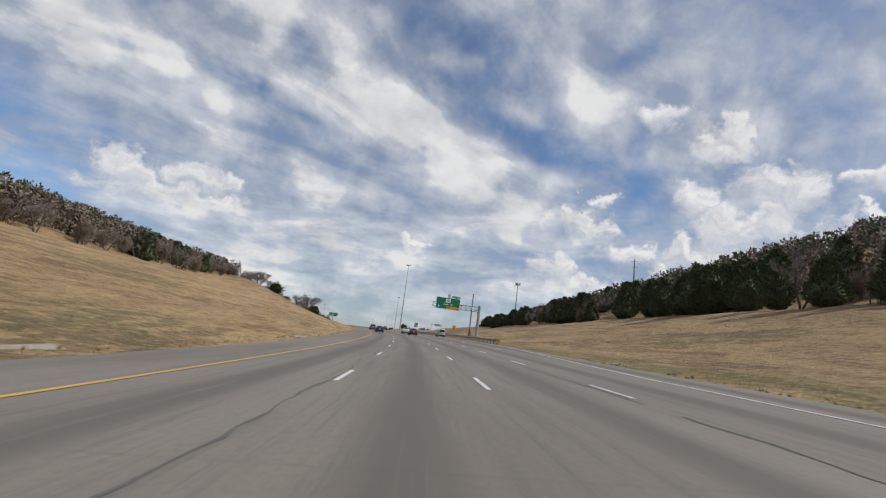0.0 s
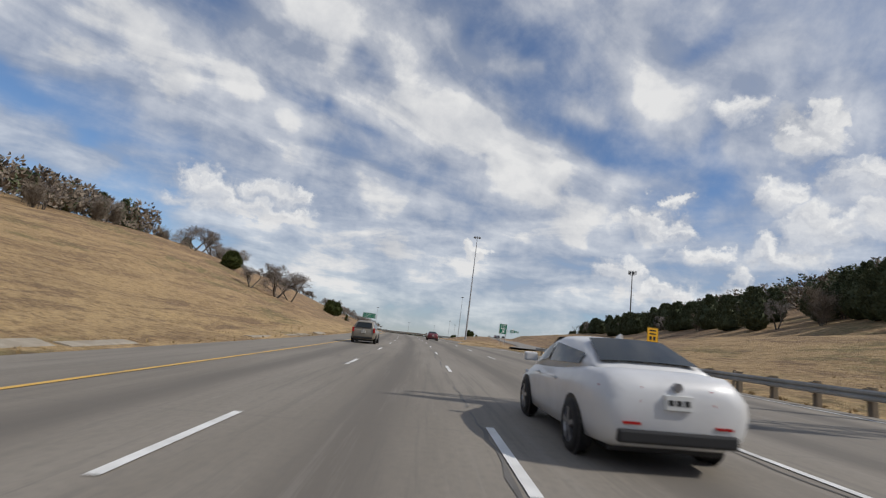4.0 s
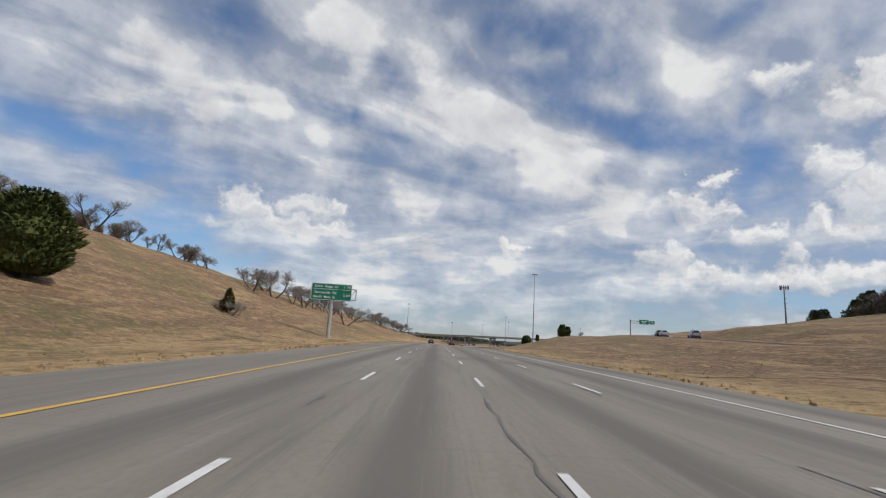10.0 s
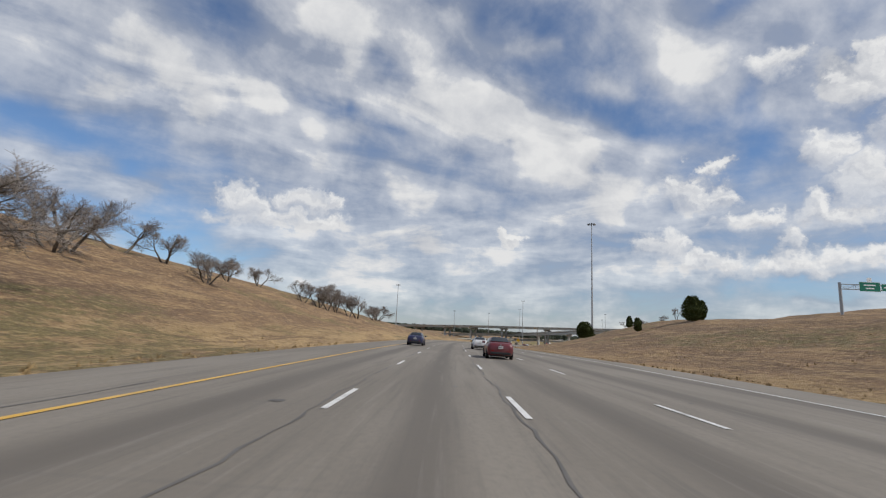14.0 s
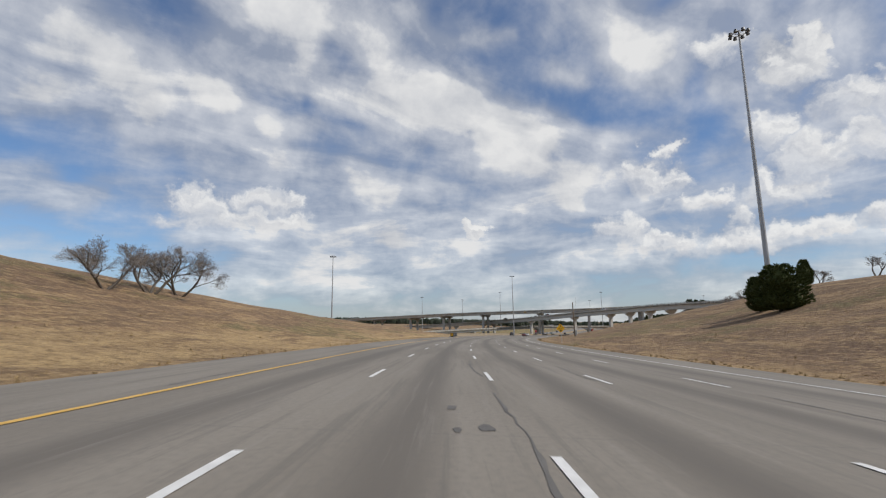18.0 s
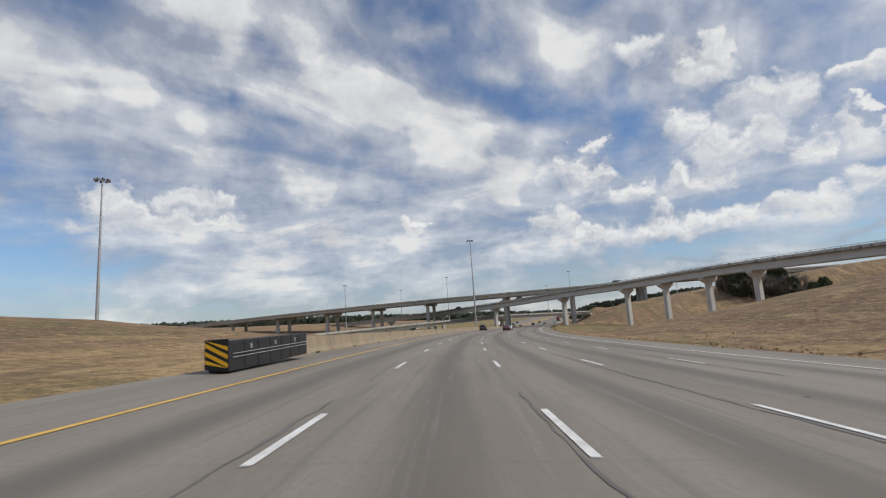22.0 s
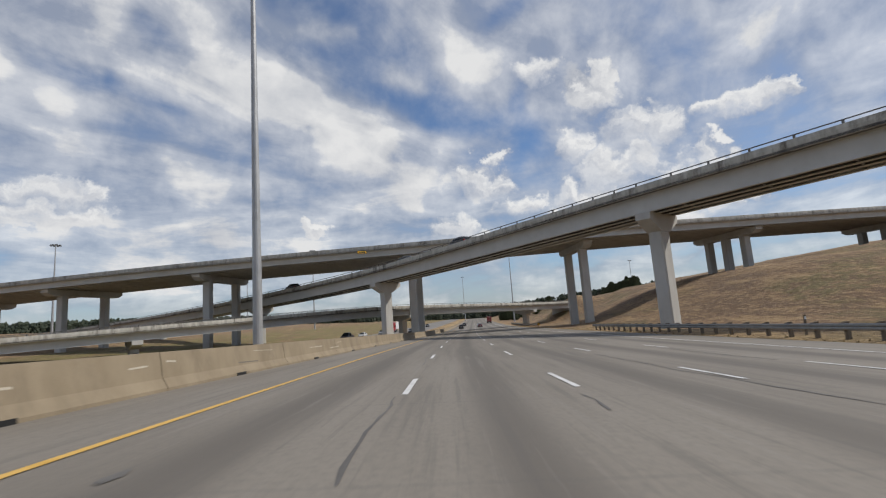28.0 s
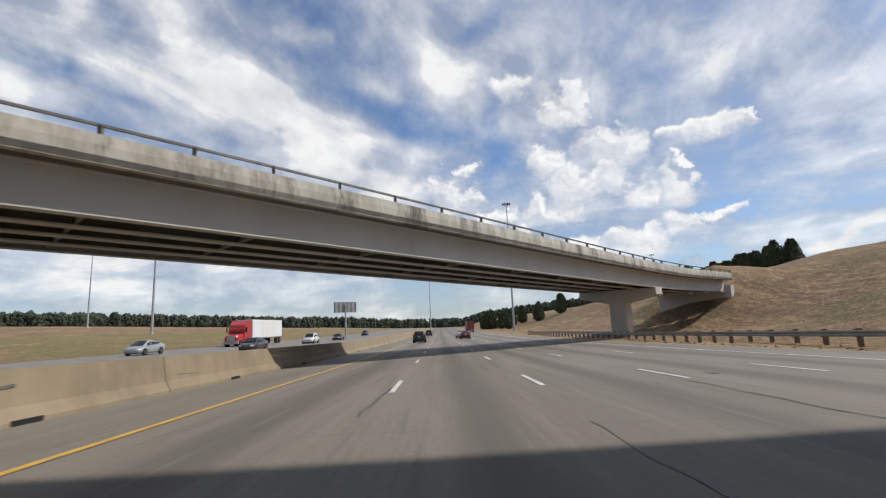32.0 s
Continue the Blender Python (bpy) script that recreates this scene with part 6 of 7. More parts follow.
        part("headlight", head, CLEAR_LAMP, e, "clear headlight")
    part("bumper_insert", box(-hw * .80, hw * .80, yb - .03, yb + .12, zb + .02, zb + .17, .03), TRIM, e, "black lower bumper")
    pl = part("number_plate", box(-.155, .155, yb - .035, yb + .02, zt - .30, zt - .14, .005), PLATE, e, "white number plate")
    for x in (-.09, .0, .09):
        part("plate_bar", box(x - .03, x + .03, yb - .039, yb - .034, zt - .25, zt - .19), TRIM, pl)
    part("badge", rod((0, yb - .02, zt - .055), (0, yb + .03, zt - .055), .05, sides=12), RIM, e, "plain chrome badge")
    for y in q["axles"]:
        for side in (1, -1):
            arch = bmesh.new()
            r = q["r"]
            bmesh.ops.create_cone(arch, cap_ends=True, segments=24, radius1=r * 1.17, radius2=r * 1.17, depth=.02)
            bmesh.ops.transform(arch, matrix=Matrix.Translation((side * (hw + (.052 if kind != "van" else .012)), y, r * 1.02)) @ Matrix.Rotation(math.pi / 2, 4, "Y"), verts=arch.verts[:])
            part("wheel_arch", arch, TRIM, e, "black wheel arch")
    add_wheels(e, q["r"], q["w"], (-q["track"] - .045, q["track"] + .045), q["axles"])
    part("underbody", box(-hw * .8, hw * .8, -L + .3, L - .3, .17, .32, .03), TRIM, e)
    if kind == "sedan":
        part("roof_fin", loft([[Vector((x, y, 1.45)) for x, y in ((-.03, -.75), (.03, -.75), (.03, -.55), (-.03, -.55))], [Vector((x, y, 1.53)) for x, y in ((-.008, -.75), (.008, -.75), (.008, -.70), (-.008, -.70))]]), paint, e)
        part("boot_seam", box(-hw * .80, hw * .80, yb + .005, yb + .02, zt - .36, zt - .35), TRIM, e)
        for x in (-.52, .52):
            part("reflector", box(x - .10, x + .10, yb - .012, yb + .04, zb + .22, zb + .25), RED_LAMP, e)
    for side in (1, -1):
        for yy in ((-.15, .85) if kind != "van" else (.6,)):
            part("door_handle", box(-.015, .015, -.09, .09, -.015, .015, .008), paint, e, m=Matrix.Translation((side * (q["body"][4][4] + .005), yy - .35, .84)))
    if kind == "pickup":
        part("bed_floor", box(-.80, .80, -2.7, -1.05, 1.185, 1.20), TRIM, e, "dark open bed")
    if kind == "suv":
        for x in (-.55, .55):
            part("roof_rail", rod((x, -1.7, 1.79), (x, .3, 1.79), .025, sides=6), TRIM, e)
    return e


RED_PAINT = mat_paint("dark_red_paint", (0.125, 0.012, 0.018))
BLUE_PAINT = mat_paint("deep_blue_paint", (0.009, 0.013, 0.062))
WHITE_PAINT = mat_paint("white_paint", (0.62, 0.62, 0.62))
TAN_PAINT = mat_paint("tan_paint", (0.20, 0.175, 0.135))
DARK_PAINT = mat_paint("charcoal_paint", (0.03, 0.032, 0.036))
SILVER_PAINT = mat_paint("silver_paint", (0.36, 0.37, 0.38), metal=0.3)


def lane_pose(s, o, turn=0.0):
    p, h = at(s, o, bank(s) * o + 0.01), axis(s)[3]
    g = math.atan((axis(s + 2)[2] - axis(s - 2)[2]) / 4.0)
    return Matrix.Translation(p) @ Euler((g, -math.atan(bank(s)), h + radians(turn)), "XYZ").to_matrix().to_4x4()


make_car("sedan", "sedan", RED_PAINT, lane_pose(106.3, 3.55), "dark red sedan with a white plate on the highway lane")
make_car("sedan", "sedan", WHITE_PAINT, lane_pose(124.8, 3.6), "white sedan on the highway lane")
make_car("sedan", "sedan", BLUE_PAINT, lane_pose(112.8, -3.6), "deep blue sedan with red lamps on the highway lane")


def lettered_van():
    e = make_car("delivery_van", "van", WHITE_PAINT, lane_pose(113.6, 10.9), "white delivery van with red and dark lettering bars")
    body = e
    ink_red, ink = mat_plain("red_lettering", (0.42, 0.03, 0.03), 0.5), mat_plain("grey_lettering", (0.08, 0.085, 0.10), 0.5)
    y = -2.335
    for x0, x1, z0, z1, c in ((-.45, .45, 1.60, 1.70, ink_red), (-.55, .55, 1.46, 1.55, ink), (-.40, .40, 1.36, 1.42, ink_red), (-.62, -.18, .72, .96, ink), (.05, .55, .78, .84, ink)):
        part("lettering_bar", box(x0, x1, y, y + .008, z0, z1), c, body)
    for y0, y1, z0, z1, c in ((-1.9, -.9, 1.25, 1.42, ink_red), (-1.9, -.3, 1.02, 1.15, ink), (-1.0, .0, .55, .95, ink)):
        part("lettering_bar", box(-.885, -.874, y0, y1, z0, z1), c, body)
    part("door_seam", box(-.008, .008, y + .002, y + .02, .45, 1.75), TRIM, body)


lettered_van()
make_car("suv", "suv", TAN_PAINT, lane_pose(157.0, -3.7), "tan sport utility car on the highway lane")
make_car("suv", "suv", DARK_PAINT, lane_pose(1010.0, -3.7), "charcoal sport utility car under the bridges")
make_car("sedan", "sedan", RED_PAINT, lane_pose(199.0, 3.9), "dark red sedan passing the exit on the highway lane")
make_car("sedan", "sedan", RED_PAINT, lane_pose(444.5, 3.8), "dark red sedan on the highway before the interchange")
make_car("sedan", "sedan", WHITE_PAINT, lane_pose(469.0, 3.7), "white sedan ahead of the red one on the highway")
make_car("sedan", "sedan", BLUE_PAINT, lane_pose(466.0, -3.8), "deep blue sedan on the highway below the bank")
make_car("sedan", "sedan", RED_PAINT, lane_pose(780.0, 3.4), "dark red sedan on the highway before the bridges")
make_car("sedan", "sedan", WHITE_PAINT, lane_pose(791.0, 3.6), "white sedan on the highway before the bridges")
make_car("suv", "suv", DARK_PAINT, lane_pose(786.0, -3.8), "charcoal car on the highway before the bridges")
make_car("sedan", "sedan", RED_PAINT, lane_pose(1024.0, 4.0), "dark red sedan ahead beyond the low bridge")
make_car("sedan", "sedan", WHITE_PAINT, lane_pose(1036.0, 3.7), "white sedan beyond the low bridge")
make_car("suv", "suv", DARK_PAINT, lane_pose(1075.0, -3.7), "charcoal car far ahead on the highway")


def ground_pose(x, y, heading, lift=0.22):
    return pose(x, y, zg(x, y) + lift, 0, 0, heading)


def opp(s, o, turn=180.0):
    p = at(s, o)
    return ground_pose(p.x, p.y, math.degrees(axis(s)[3]) + turn, 0.15)


for kind, paint, s, o, lab in (("sedan", WHITE_PAINT, 955.0, -30.5, "white sedan on the opposite carriageway"), ("pickup", DARK_PAINT, 925.0, -27.0, "black pickup on the opposite carriageway"), ("sedan", SILVER_PAINT, 986.0, -31.0, "silver sedan on the opposite carriageway"), ("suv", WHITE_PAINT, 1018.0, -22.5, "white car on the opposite carriageway"), ("sedan", DARK_PAINT, 1040.0, -22.5, "dark sedan on the opposite carriageway"), ("suv", DARK_PAINT, 1100.0, -26.0, "dark car far off on the opposite carriageway"), ("sedan", DARK_PAINT, 989.0, -21.0, "dark car beside the truck on the opposite carriageway")):
    make_car("pickup" if kind == "pickup" else kind, kind, paint, opp(s, o), lab, group="cars on the opposite carriageway")


def box_truck(m):
    e = thing("box_truck", m, "red box trailer truck seen from behind on the highway", "truck")
    red = mat_mottled("red_trailer", (0.22, 0.03, 0.025), (0.27, 0.045, 0.035), 0.5, 0.6, (1, 1, .3), (0.14, 0.03, 0.025), .5, 0.0)
    part("trailer_box", box(-1.28, 1.28, -7.0, 7.0, 1.15, 4.05, .03), red, e)
    for x in (-.62, .62):
        part("rear_door", box(x - .60, x + .60, -7.05, -7.0, 1.22, 3.98, .012), red, e)
    for x in (-.25, .25):
        part("lock_bar", rod((x, -7.08, 1.2), (x, -7.08, 3.98), .03, sides=6), STEEL, e)
    part("under_bar", box(-1.15, 1.15, -6.95, -6.8, .55, .68, .01), STEEL_DARK, e)
    part("cab", box(-1.2, 1.2, 7.3, 9.4, .6, 3.3, .15), DARK_PAINT, e)
    for x in (-1.0, 1.0):
        part("tail_lamp", box(x - .12, x + .12, -7.06, -6.98, .95, 1.1), RED_LAMP, e)
    add_wheels(e, .5, .5, (-.95, .95), (-6.0, -4.8, 8.2))
    return e


box_truck(lane_pose(1120.0, 11.0))


def semi_truck(m):
    """Red tractor with a white box trailer; y is its way ahead."""
    e = thing("semi_truck", m, "red tractor unit pulling a white box trailer", "truck")
    red = mat_paint("bright_red_paint", (0.42, 0.02, 0.025))
    white = mat_mottled("white_trailer", (0.66, 0.66, 0.65), (0.74, 0.74, 0.73), .5, .4, (1, 1, .3), (.5, .49, .47), .4, 0.0)
    part("trailer_box", box(-1.28, 1.28, -9.5, 4.6, 1.2, 4.1, .03), white, e, "white box trailer")
    for y in range(-9, 5, 1):
        part("trailer_rib", box(-1.295, -1.28, y - .03, y + .03, 1.25, 4.05), white, e)
    part("side_rail", box(-1.27, 1.27, -9.4, 4.5, 1.05, 1.2, .02), STEEL_DARK, e)
    part("sleeper", loft([[Vector((x, y, z)) for x, y in ((-1.22, 5.1), (1.22, 5.1), (1.22, 7.6 - d), (-1.22, 7.6 - d))] for z, d in ((.9, 0), (2.6, 0), (3.3, .3), (3.95, 1.5))]), red, e)
    part("bonnet", loft([[Vector((x * w, y, z)) for x, z in ((-1.0, .75), (1.0, .75), (1.0, 1.75 - d), (.8, 2.0 - d), (-.8, 2.0 - d), (-1.0, 1.75 - d))] for y, w, d in ((7.5, 1.12, 0), (9.3, 1.0, .22), (9.6, .85, .35))]), red, e, smooth=False)
    part("windscreen", patch((1.0, 7.62, 2.05), (-1.0, 7.62, 2.05), (-.95, 7.42, 3.0), (.95, 7.42, 3.0), .02, 4, 2), GLASS, e)
    for side in (1, -1):
        c = ((side * 1.235, 6.6, 2.1), (side * 1.235, 7.4, 2.1), (side * 1.235, 7.35, 2.9), (side * 1.235, 6.6, 2.9))
        part("side_window", patch(*(c if side > 0 else c[::-1]), .0, 2, 2), GLASS, e)
        part("fuel_tank", rod((side * .95, 4.9, .85), (side * .95, 6.6, .85), .33, sides=14), STEEL, e)
        part("exhaust_stack", rod((side * 1.1, 4.95, 1.2), (side * 1.1, 4.95, 4.2), .08, sides=8), STEEL, e)
        part("wing_mirror", box(side * 1.5 - .08, side * 1.5 + .08, 7.5, 7.56, 2.2, 2.85), TRIM, e)
    part("grille", box(-.6, .6, 9.58, 9.64, .85, 1.6, .02), STEEL, e)
    part("bumper", box(-1.15, 1.15, 9.3, 9.7, .45, .8, .05), STEEL, e)
    add_wheels(e, .5, .5, (-.95, .95), (-8.6, -7.4, 4.0, 5.2, 8.6))
    return e


semi_truck(opp(1017.0, -31.5))

# cars up on the ramp bridge and the exit ramp
ramp_y = [p[1] for p in RAMP]
for y, side, kind, paint in ((826.0, 1.6, "suv", WHITE_PAINT), (884.0, 1.6, "suv", DARK_PAINT), (897.0, 1.6, "sedan", DARK_PAINT), (930.0, 1.6, "suv", DARK_PAINT)):
    x, z = np.interp(y, ramp_y, [p[0] for p in RAMP]), np.interp(y, ramp_y, [p[2] for p in RAMP]) + RAMP_DEPTH + 0.25
    x2 = np.interp(y + 4, ramp_y, [p[0] for p in RAMP])
    h = math.atan2(x - x2, 4.0)
    make_car(kind, kind, paint, pose(x - side * math.cos(h), y - side * math.sin(h), z, -2.0, 0, math.degrees(h)), "car behind the parapet of the ramp bridge", group="cars on the ramp bridge")
for s, o, kind, paint in ((424.0, 61.2, "suv", WHITE_PAINT), (400.0, 57.5, "suv", SILVER_PAINT), (438.0, 65.8, "suv", DARK_PAINT), (452.0, 71.7, "sedan", DARK_PAINT)):
    p, q = at(s, o), at(s + 6, o + 1.5)
    make_car(kind, kind, paint, ground_pose(p.x, p.y, math.degrees(math.atan2(-(q.x - p.x), q.y - p.y)), 0.14), "car climbing the exit ramp", group="cars on the exit ramp")

# ---- trees ----
def tubes(segments, sides, name):
    """Many tapered tubes as one mesh: segments of (a, b, ra, rb)."""
    verts, faces = [], []
    for a, b, ra, rb in segments:
        d = (b - a)
        if d.length < 1e-6:
            continue
        d.normalize()
        u = d.orthogonal().normalized()
        v = d.cross(u)
        k = len(verts)
        for p, r in ((a, ra), (b, rb)):
            for i in range(sides):
                t = 2 * math.pi * i / sides
                verts.append(p + u * (r * math.cos(t)) + v * (r * math.sin(t)))
        for i in range(sides):
            faces.append((k + i, k + (i + 1) % sides, k + sides + (i + 1) % sides, k + sides + i))
    me = bpy.data.meshes.new(name)
    me.from_pydata(verts, [], faces)
    return me


def bare_tree_meshes(seed, height, stems=3, spread=0.9, twiggy=1.0):
    """Trunk and limbs, and the fine crown of twigs, of a leafless tree."""
    rnd = random.Random(seed)
    limbs, twigs = [], []

    def grow(p, d, length, r, depth):
        n = 3
        for i in range(n):
            bend = Vector((rnd.uniform(-1, 1), rnd.uniform(-1, 1), rnd.uniform(-0.25, 0.45))) * 0.22
            d = (d + bend).normalized()
            q = p + d * (length / n)
            r2 = r * (0.90 if depth < 4 else 0.8)
            (limbs if depth < 3 else twigs).append((p, q, r, r2))
            p, r = q, r2
            if depth < 5 and (i > 0 or depth > 0):
                for _ in range(2 if depth >= 2 else 1):
                    if rnd.random() < (0.85 if depth < 4 else 0.62 * twiggy):
                        side = d.orthogonal().normalized()
                        side.rotate(Matrix.Rotation(rnd.uniform(0, 6.28), 3, d))
                        nd = (d * rnd.uniform(0.45, 0.9) + side * rnd.uniform(0.5, 0.95) * spread + Vector((0, 0, 0.12))).normalized()
                        grow(p, nd, length * rnd.uniform(0.52, 0.74), r * rnd.uniform(0.5, 0.66), depth + 1)
        if depth < 5:
            grow(p, d, length * 0.6, r * 0.8, depth + 1)

    for k in range(stems):
        a = 2 * math.pi * (k + rnd.uniform(-0.25, 0.25)) / stems
        lean = rnd.uniform(0.45, 1.0) * spread if stems > 1 else rnd.uniform(0, 0.12)
        d = Vector((math.cos(a) * lean, math.sin(a) * lean, 1)).normalized()
        grow(Vector((math.cos(a) * 0.12, math.sin(a) * 0.12, -0.2)), d, height * (0.27 if stems > 1 else 0.24), height * 0.012 + 0.02, 0)
    top = max(b.z for _, b, _, _ in limbs + twigs)
    k = height / top
    sc = lambda seg: [(a * k, b * k, max(ra * k, 0.009), max(rb * k, 0.006)) for a, b, ra, rb in seg]
    tr, cr = tubes(sc(limbs), 6, "trunk"), tubes(sc(twigs), 3, "crown")
    tr.materials.append(BARK)
    cr.materials.append(TWIG)
    return tr, cr


def cedar_meshes(seed, height, radius, pointed=0.6, clumps=1500, leaf=None, size=0.30):
    """Trunk and a dense ragged crown of small sprays round a dark core."""
    rnd = random.Random(seed)
    verts, faces = [], []
    lumps = [(rnd.uniform(0, 6.28), rnd.uniform(0.1, 0.95), rnd.uniform(0.12, 0.30), rnd.uniform(0.5, 1.1)) for _ in range(16)]

    def radius_at(h, a):
        base = (1 - h) ** pointed * min(1.0, (h + 0.06) / 0.22) ** 0.6
        bump = sum(am * math.exp(-((h - hh) / 0.16) ** 2 - (((a - aa + 3.14) % 6.28 - 3.14) / wd) ** 2) for aa, hh, am, wd in lumps)
        return radius * base * (0.80 + bump)

    def spray(p, out, sz):
        for _ in range(3):
            d = (out + Vector((rnd.uniform(-.7, .7), rnd.uniform(-.7, .7), rnd.uniform(-.2, 1.0)))).normalized()
            s = d.orthogonal().normalized()
            s.rotate(Matrix.Rotation(rnd.uniform(0, 6.28), 3, d))
            k = len(verts)
            ln = sz * rnd.uniform(0.7, 1.3)
            verts.extend((p - s * sz * .24, p + s * sz * .24, p + d * ln * .6 + s * sz * .16, p + d * ln))
            faces.extend(((k, k + 1, k + 2), (k, k + 2, k + 3)))

    for _ in range(clumps):
        h = rnd.random() ** 1.15 * 0.97
        a = rnd.uniform(0, 6.28)
        r = radius_at(h, a) * rnd.uniform(0.72, 1.06)
        p = Vector((r * math.cos(a), r * math.sin(a), h * height + 0.12))
        spray(p, Vector((math.cos(a), math.sin(a), 0.35)), size * rnd.uniform(0.6, 1.25))
    # core that closes the crown
    n, m = 12, 9
    k0 = len(verts)
    for j in range(m + 1):
        h = j / m
        for i in range(n):
            a = 2 * math.pi * i / n
            r = radius_at(min(h, .98), a) * 0.74 * (0.9 + 0.2 * rnd.random())
            verts.append(Vector((r * math.cos(a), r * math.sin(a), h * height * 0.95 + 0.15)))
    for j in range(m):
        for i in range(n):
            faces.append((k0 + j * n + i, k0 + j * n + (i + 1) % n, k0 + (j + 1) * n + (i + 1) % n, k0 + (j + 1) * n + i))
    cr = bpy.data.meshes.new("crown")
    cr.from_pydata(verts, [], faces)
    cr.materials.append(leaf or CEDAR)
    tr = tubes([(Vector((0, 0, -0.3)), Vector((0, 0, height * 0.25)), 0.05 * height ** .5 + .04, 0.06), (Vector((0, 0, height * 0.25)), Vector((0.05, 0, height * 0.9)), 0.06, 0.02)], 7, "trunk")
    tr.materials.append(BARK)
    return tr, cr


def brush_meshes(seed, height, radius):
    """A winter thicket tree: thin stems and a haze of twigs."""
    rnd = random.Random(seed)
    seg, st = [], []
    for _ in range(7):
        a, r = rnd.uniform(0, 6.28), rnd.uniform(0, radius * .4)
        p = Vector((r * math.cos(a), r * math.sin(a), -.2))
        q = p + Vector((rnd.uniform(-.3, .3) * radius, rnd.uniform(-.3, .3) * radius, height * rnd.uniform(.55, .8)))
        st.append((p, q, .07, .03))
        for _ in range(60):
            t = rnd.uniform(.2, 1.0)
            b = p.lerp(q, t)
            d = Vector((rnd.uniform(-1, 1), rnd.uniform(-1, 1), rnd.uniform(.1, 1.3))).normalized()
            e = b + d * rnd.uniform(.5, 1.5) * radius * .5
            seg.append((b, e, .024, .012))
            for _ in range(4):
                b2 = b.lerp(e, rnd.uniform(.3, 1))
                d2 = (d + Vector((rnd.uniform(-1, 1), rnd.uniform(-1, 1), rnd.uniform(-.3, 1)))).normalized()
                seg.append((b2, b2 + d2 * rnd.uniform(.3, .9), .016, .009))
    tr, cr = tubes(st, 5, "trunk"), tubes(seg, 3, "crown")
    tr.materials.append(BARK)
    cr.materials.append(BROWN_BRUSH)
    return tr, cr


def plant(name, meshes, p, scale, turn, label, category, group):
    e = thing(name, Matrix.Translation(p) @ Matrix.Rotation(turn, 4, "Z") @ Matrix.Scale(scale, 4), label, category, group)
    part("trunk", meshes[0], BARK, e)
    part("crown", meshes[1], TWIG, e)
    return e


tree_rnd = random.Random(21)
MESQUITE = [bare_tree_meshes(k, 6.0, 3 if k % 2 else 2, 0.95) for k in range(5)]
OAK = [bare_tree_meshes(40 + k, 6.5, 2, 0.7) for k in range(4)]
JUNIPER = [cedar_meshes(k, 4.6, 1.9, .34, 2400, CEDAR, .26) for k in range(2)]
CONE = [cedar_meshes(7 + k, 3.0, .85, .75, 1000, CEDAR, .18) for k in range(2)]
WOOD = [cedar_meshes(20 + k, 7.5, 2.3 + .3 * (k % 3), .36 + .14 * (k % 3), 1500, CEDAR_DARK, .42) for k in range(6)]
BRUSH = [brush_meshes(60 + k, 5.5, 2.4) for k in range(4)]


def bare(s, o, h, kind=None):
    ms = kind if kind else (MESQUITE if tree_rnd.random() < .85 else OAK)
    k = tree_rnd.randrange(len(ms))
    ref = 6.0 if ms is MESQUITE else 6.5
    e = plant("bare_tree", ms[k], on_ground(s, o), h / ref, tree_rnd.uniform(0, 6.28), "leafless grey-brown tree with fine twigs on the grass bank", "tree", "bare trees on the bank")
    w = tree_rnd.uniform(1.15, 1.4)
    e.matrix_basis = e.matrix_basis @ Matrix.Diagonal((w, w, 1, 1))


for s, o, h in ((225, -29.9, 7.4), (238, -29.6, 6.8), (218, -33.6, 4.4), (233, -53.0, 7.0), (262, -60, 6.5), (247, -57, 6.0), (276, -61, 6.0), (290, -62, 6.5)):
    bare(s, o, h, MESQUITE)
for s, o, h in ((335, -60, 8.0), (372, -60, 6.0), (404, -44, 5.6), (417, -46.6, 6.0), (412, -42.0, 7.5), (422, -40.2, 5.0), (426, -38.4, 6.6), (430, -39.5, 5.6), (445, -44.7, 5.8), (449, -43.5, 5.6), (440, -39.7, 5.5),
                (452, -37.0, 6.3), (456, -39.0, 6.0), (445, -38.1, 6.0), (471, -44.7, 5.6), (479, -43.8, 4.6), (476, -35.2, 4.6), (482, -38.0, 4.6), (493, -41.0, 4.6), (508, -42.2, 4.2), (517, -35.3, 5.3), (521, -33.0, 5.2), (524, -31.9, 5.5), (531, -28.3, 5.4),
                (528, -31.0, 4.8), (539, -34.7, 5.6), (534, -26.7, 6.8), (545, -41.0, 6.2), (548, -38.0, 5.4), (568, -31.2, 4.6), (575, -31.9, 5.4), (582, -33.4, 6.0)):
    bare(s, o, h)
bare(430, -27.0, 6.4, MESQUITE)
crest_rnd = random.Random(58)
for k in range(54):
    s = crest_rnd.uniform(330, 402) if k < 48 else crest_rnd.uniform(556, 568)
    o = float(np.interp(s, [330, 375, 402, 560], [-61, -60, -51, -43])) - 7 * crest_rnd.random()
    if k % 3:
        bare(s, o, crest_rnd.uniform(2.8, 4.6), OAK if k % 2 else MESQUITE)
    else:
        e = plant("winter_thicket", BRUSH[k % 4], on_ground(s, o), crest_rnd.uniform(0.45, 0.7), s, "brown leafless thicket on the crest of the bank", "tree", "thickets on the crest")
        e.matrix_basis = e.matrix_basis @ Matrix.Diagonal((1.25, 1.25, 1, 1))
for s, o, h in ((640, 66, 4.2), (652, 70, 4.6), (632, 72, 3.6), (676, 75, 5.0), (684, 78, 4.6), (692, 76, 4.8), (700, 82, 4.6)):
    bare(s, o, h, OAK)


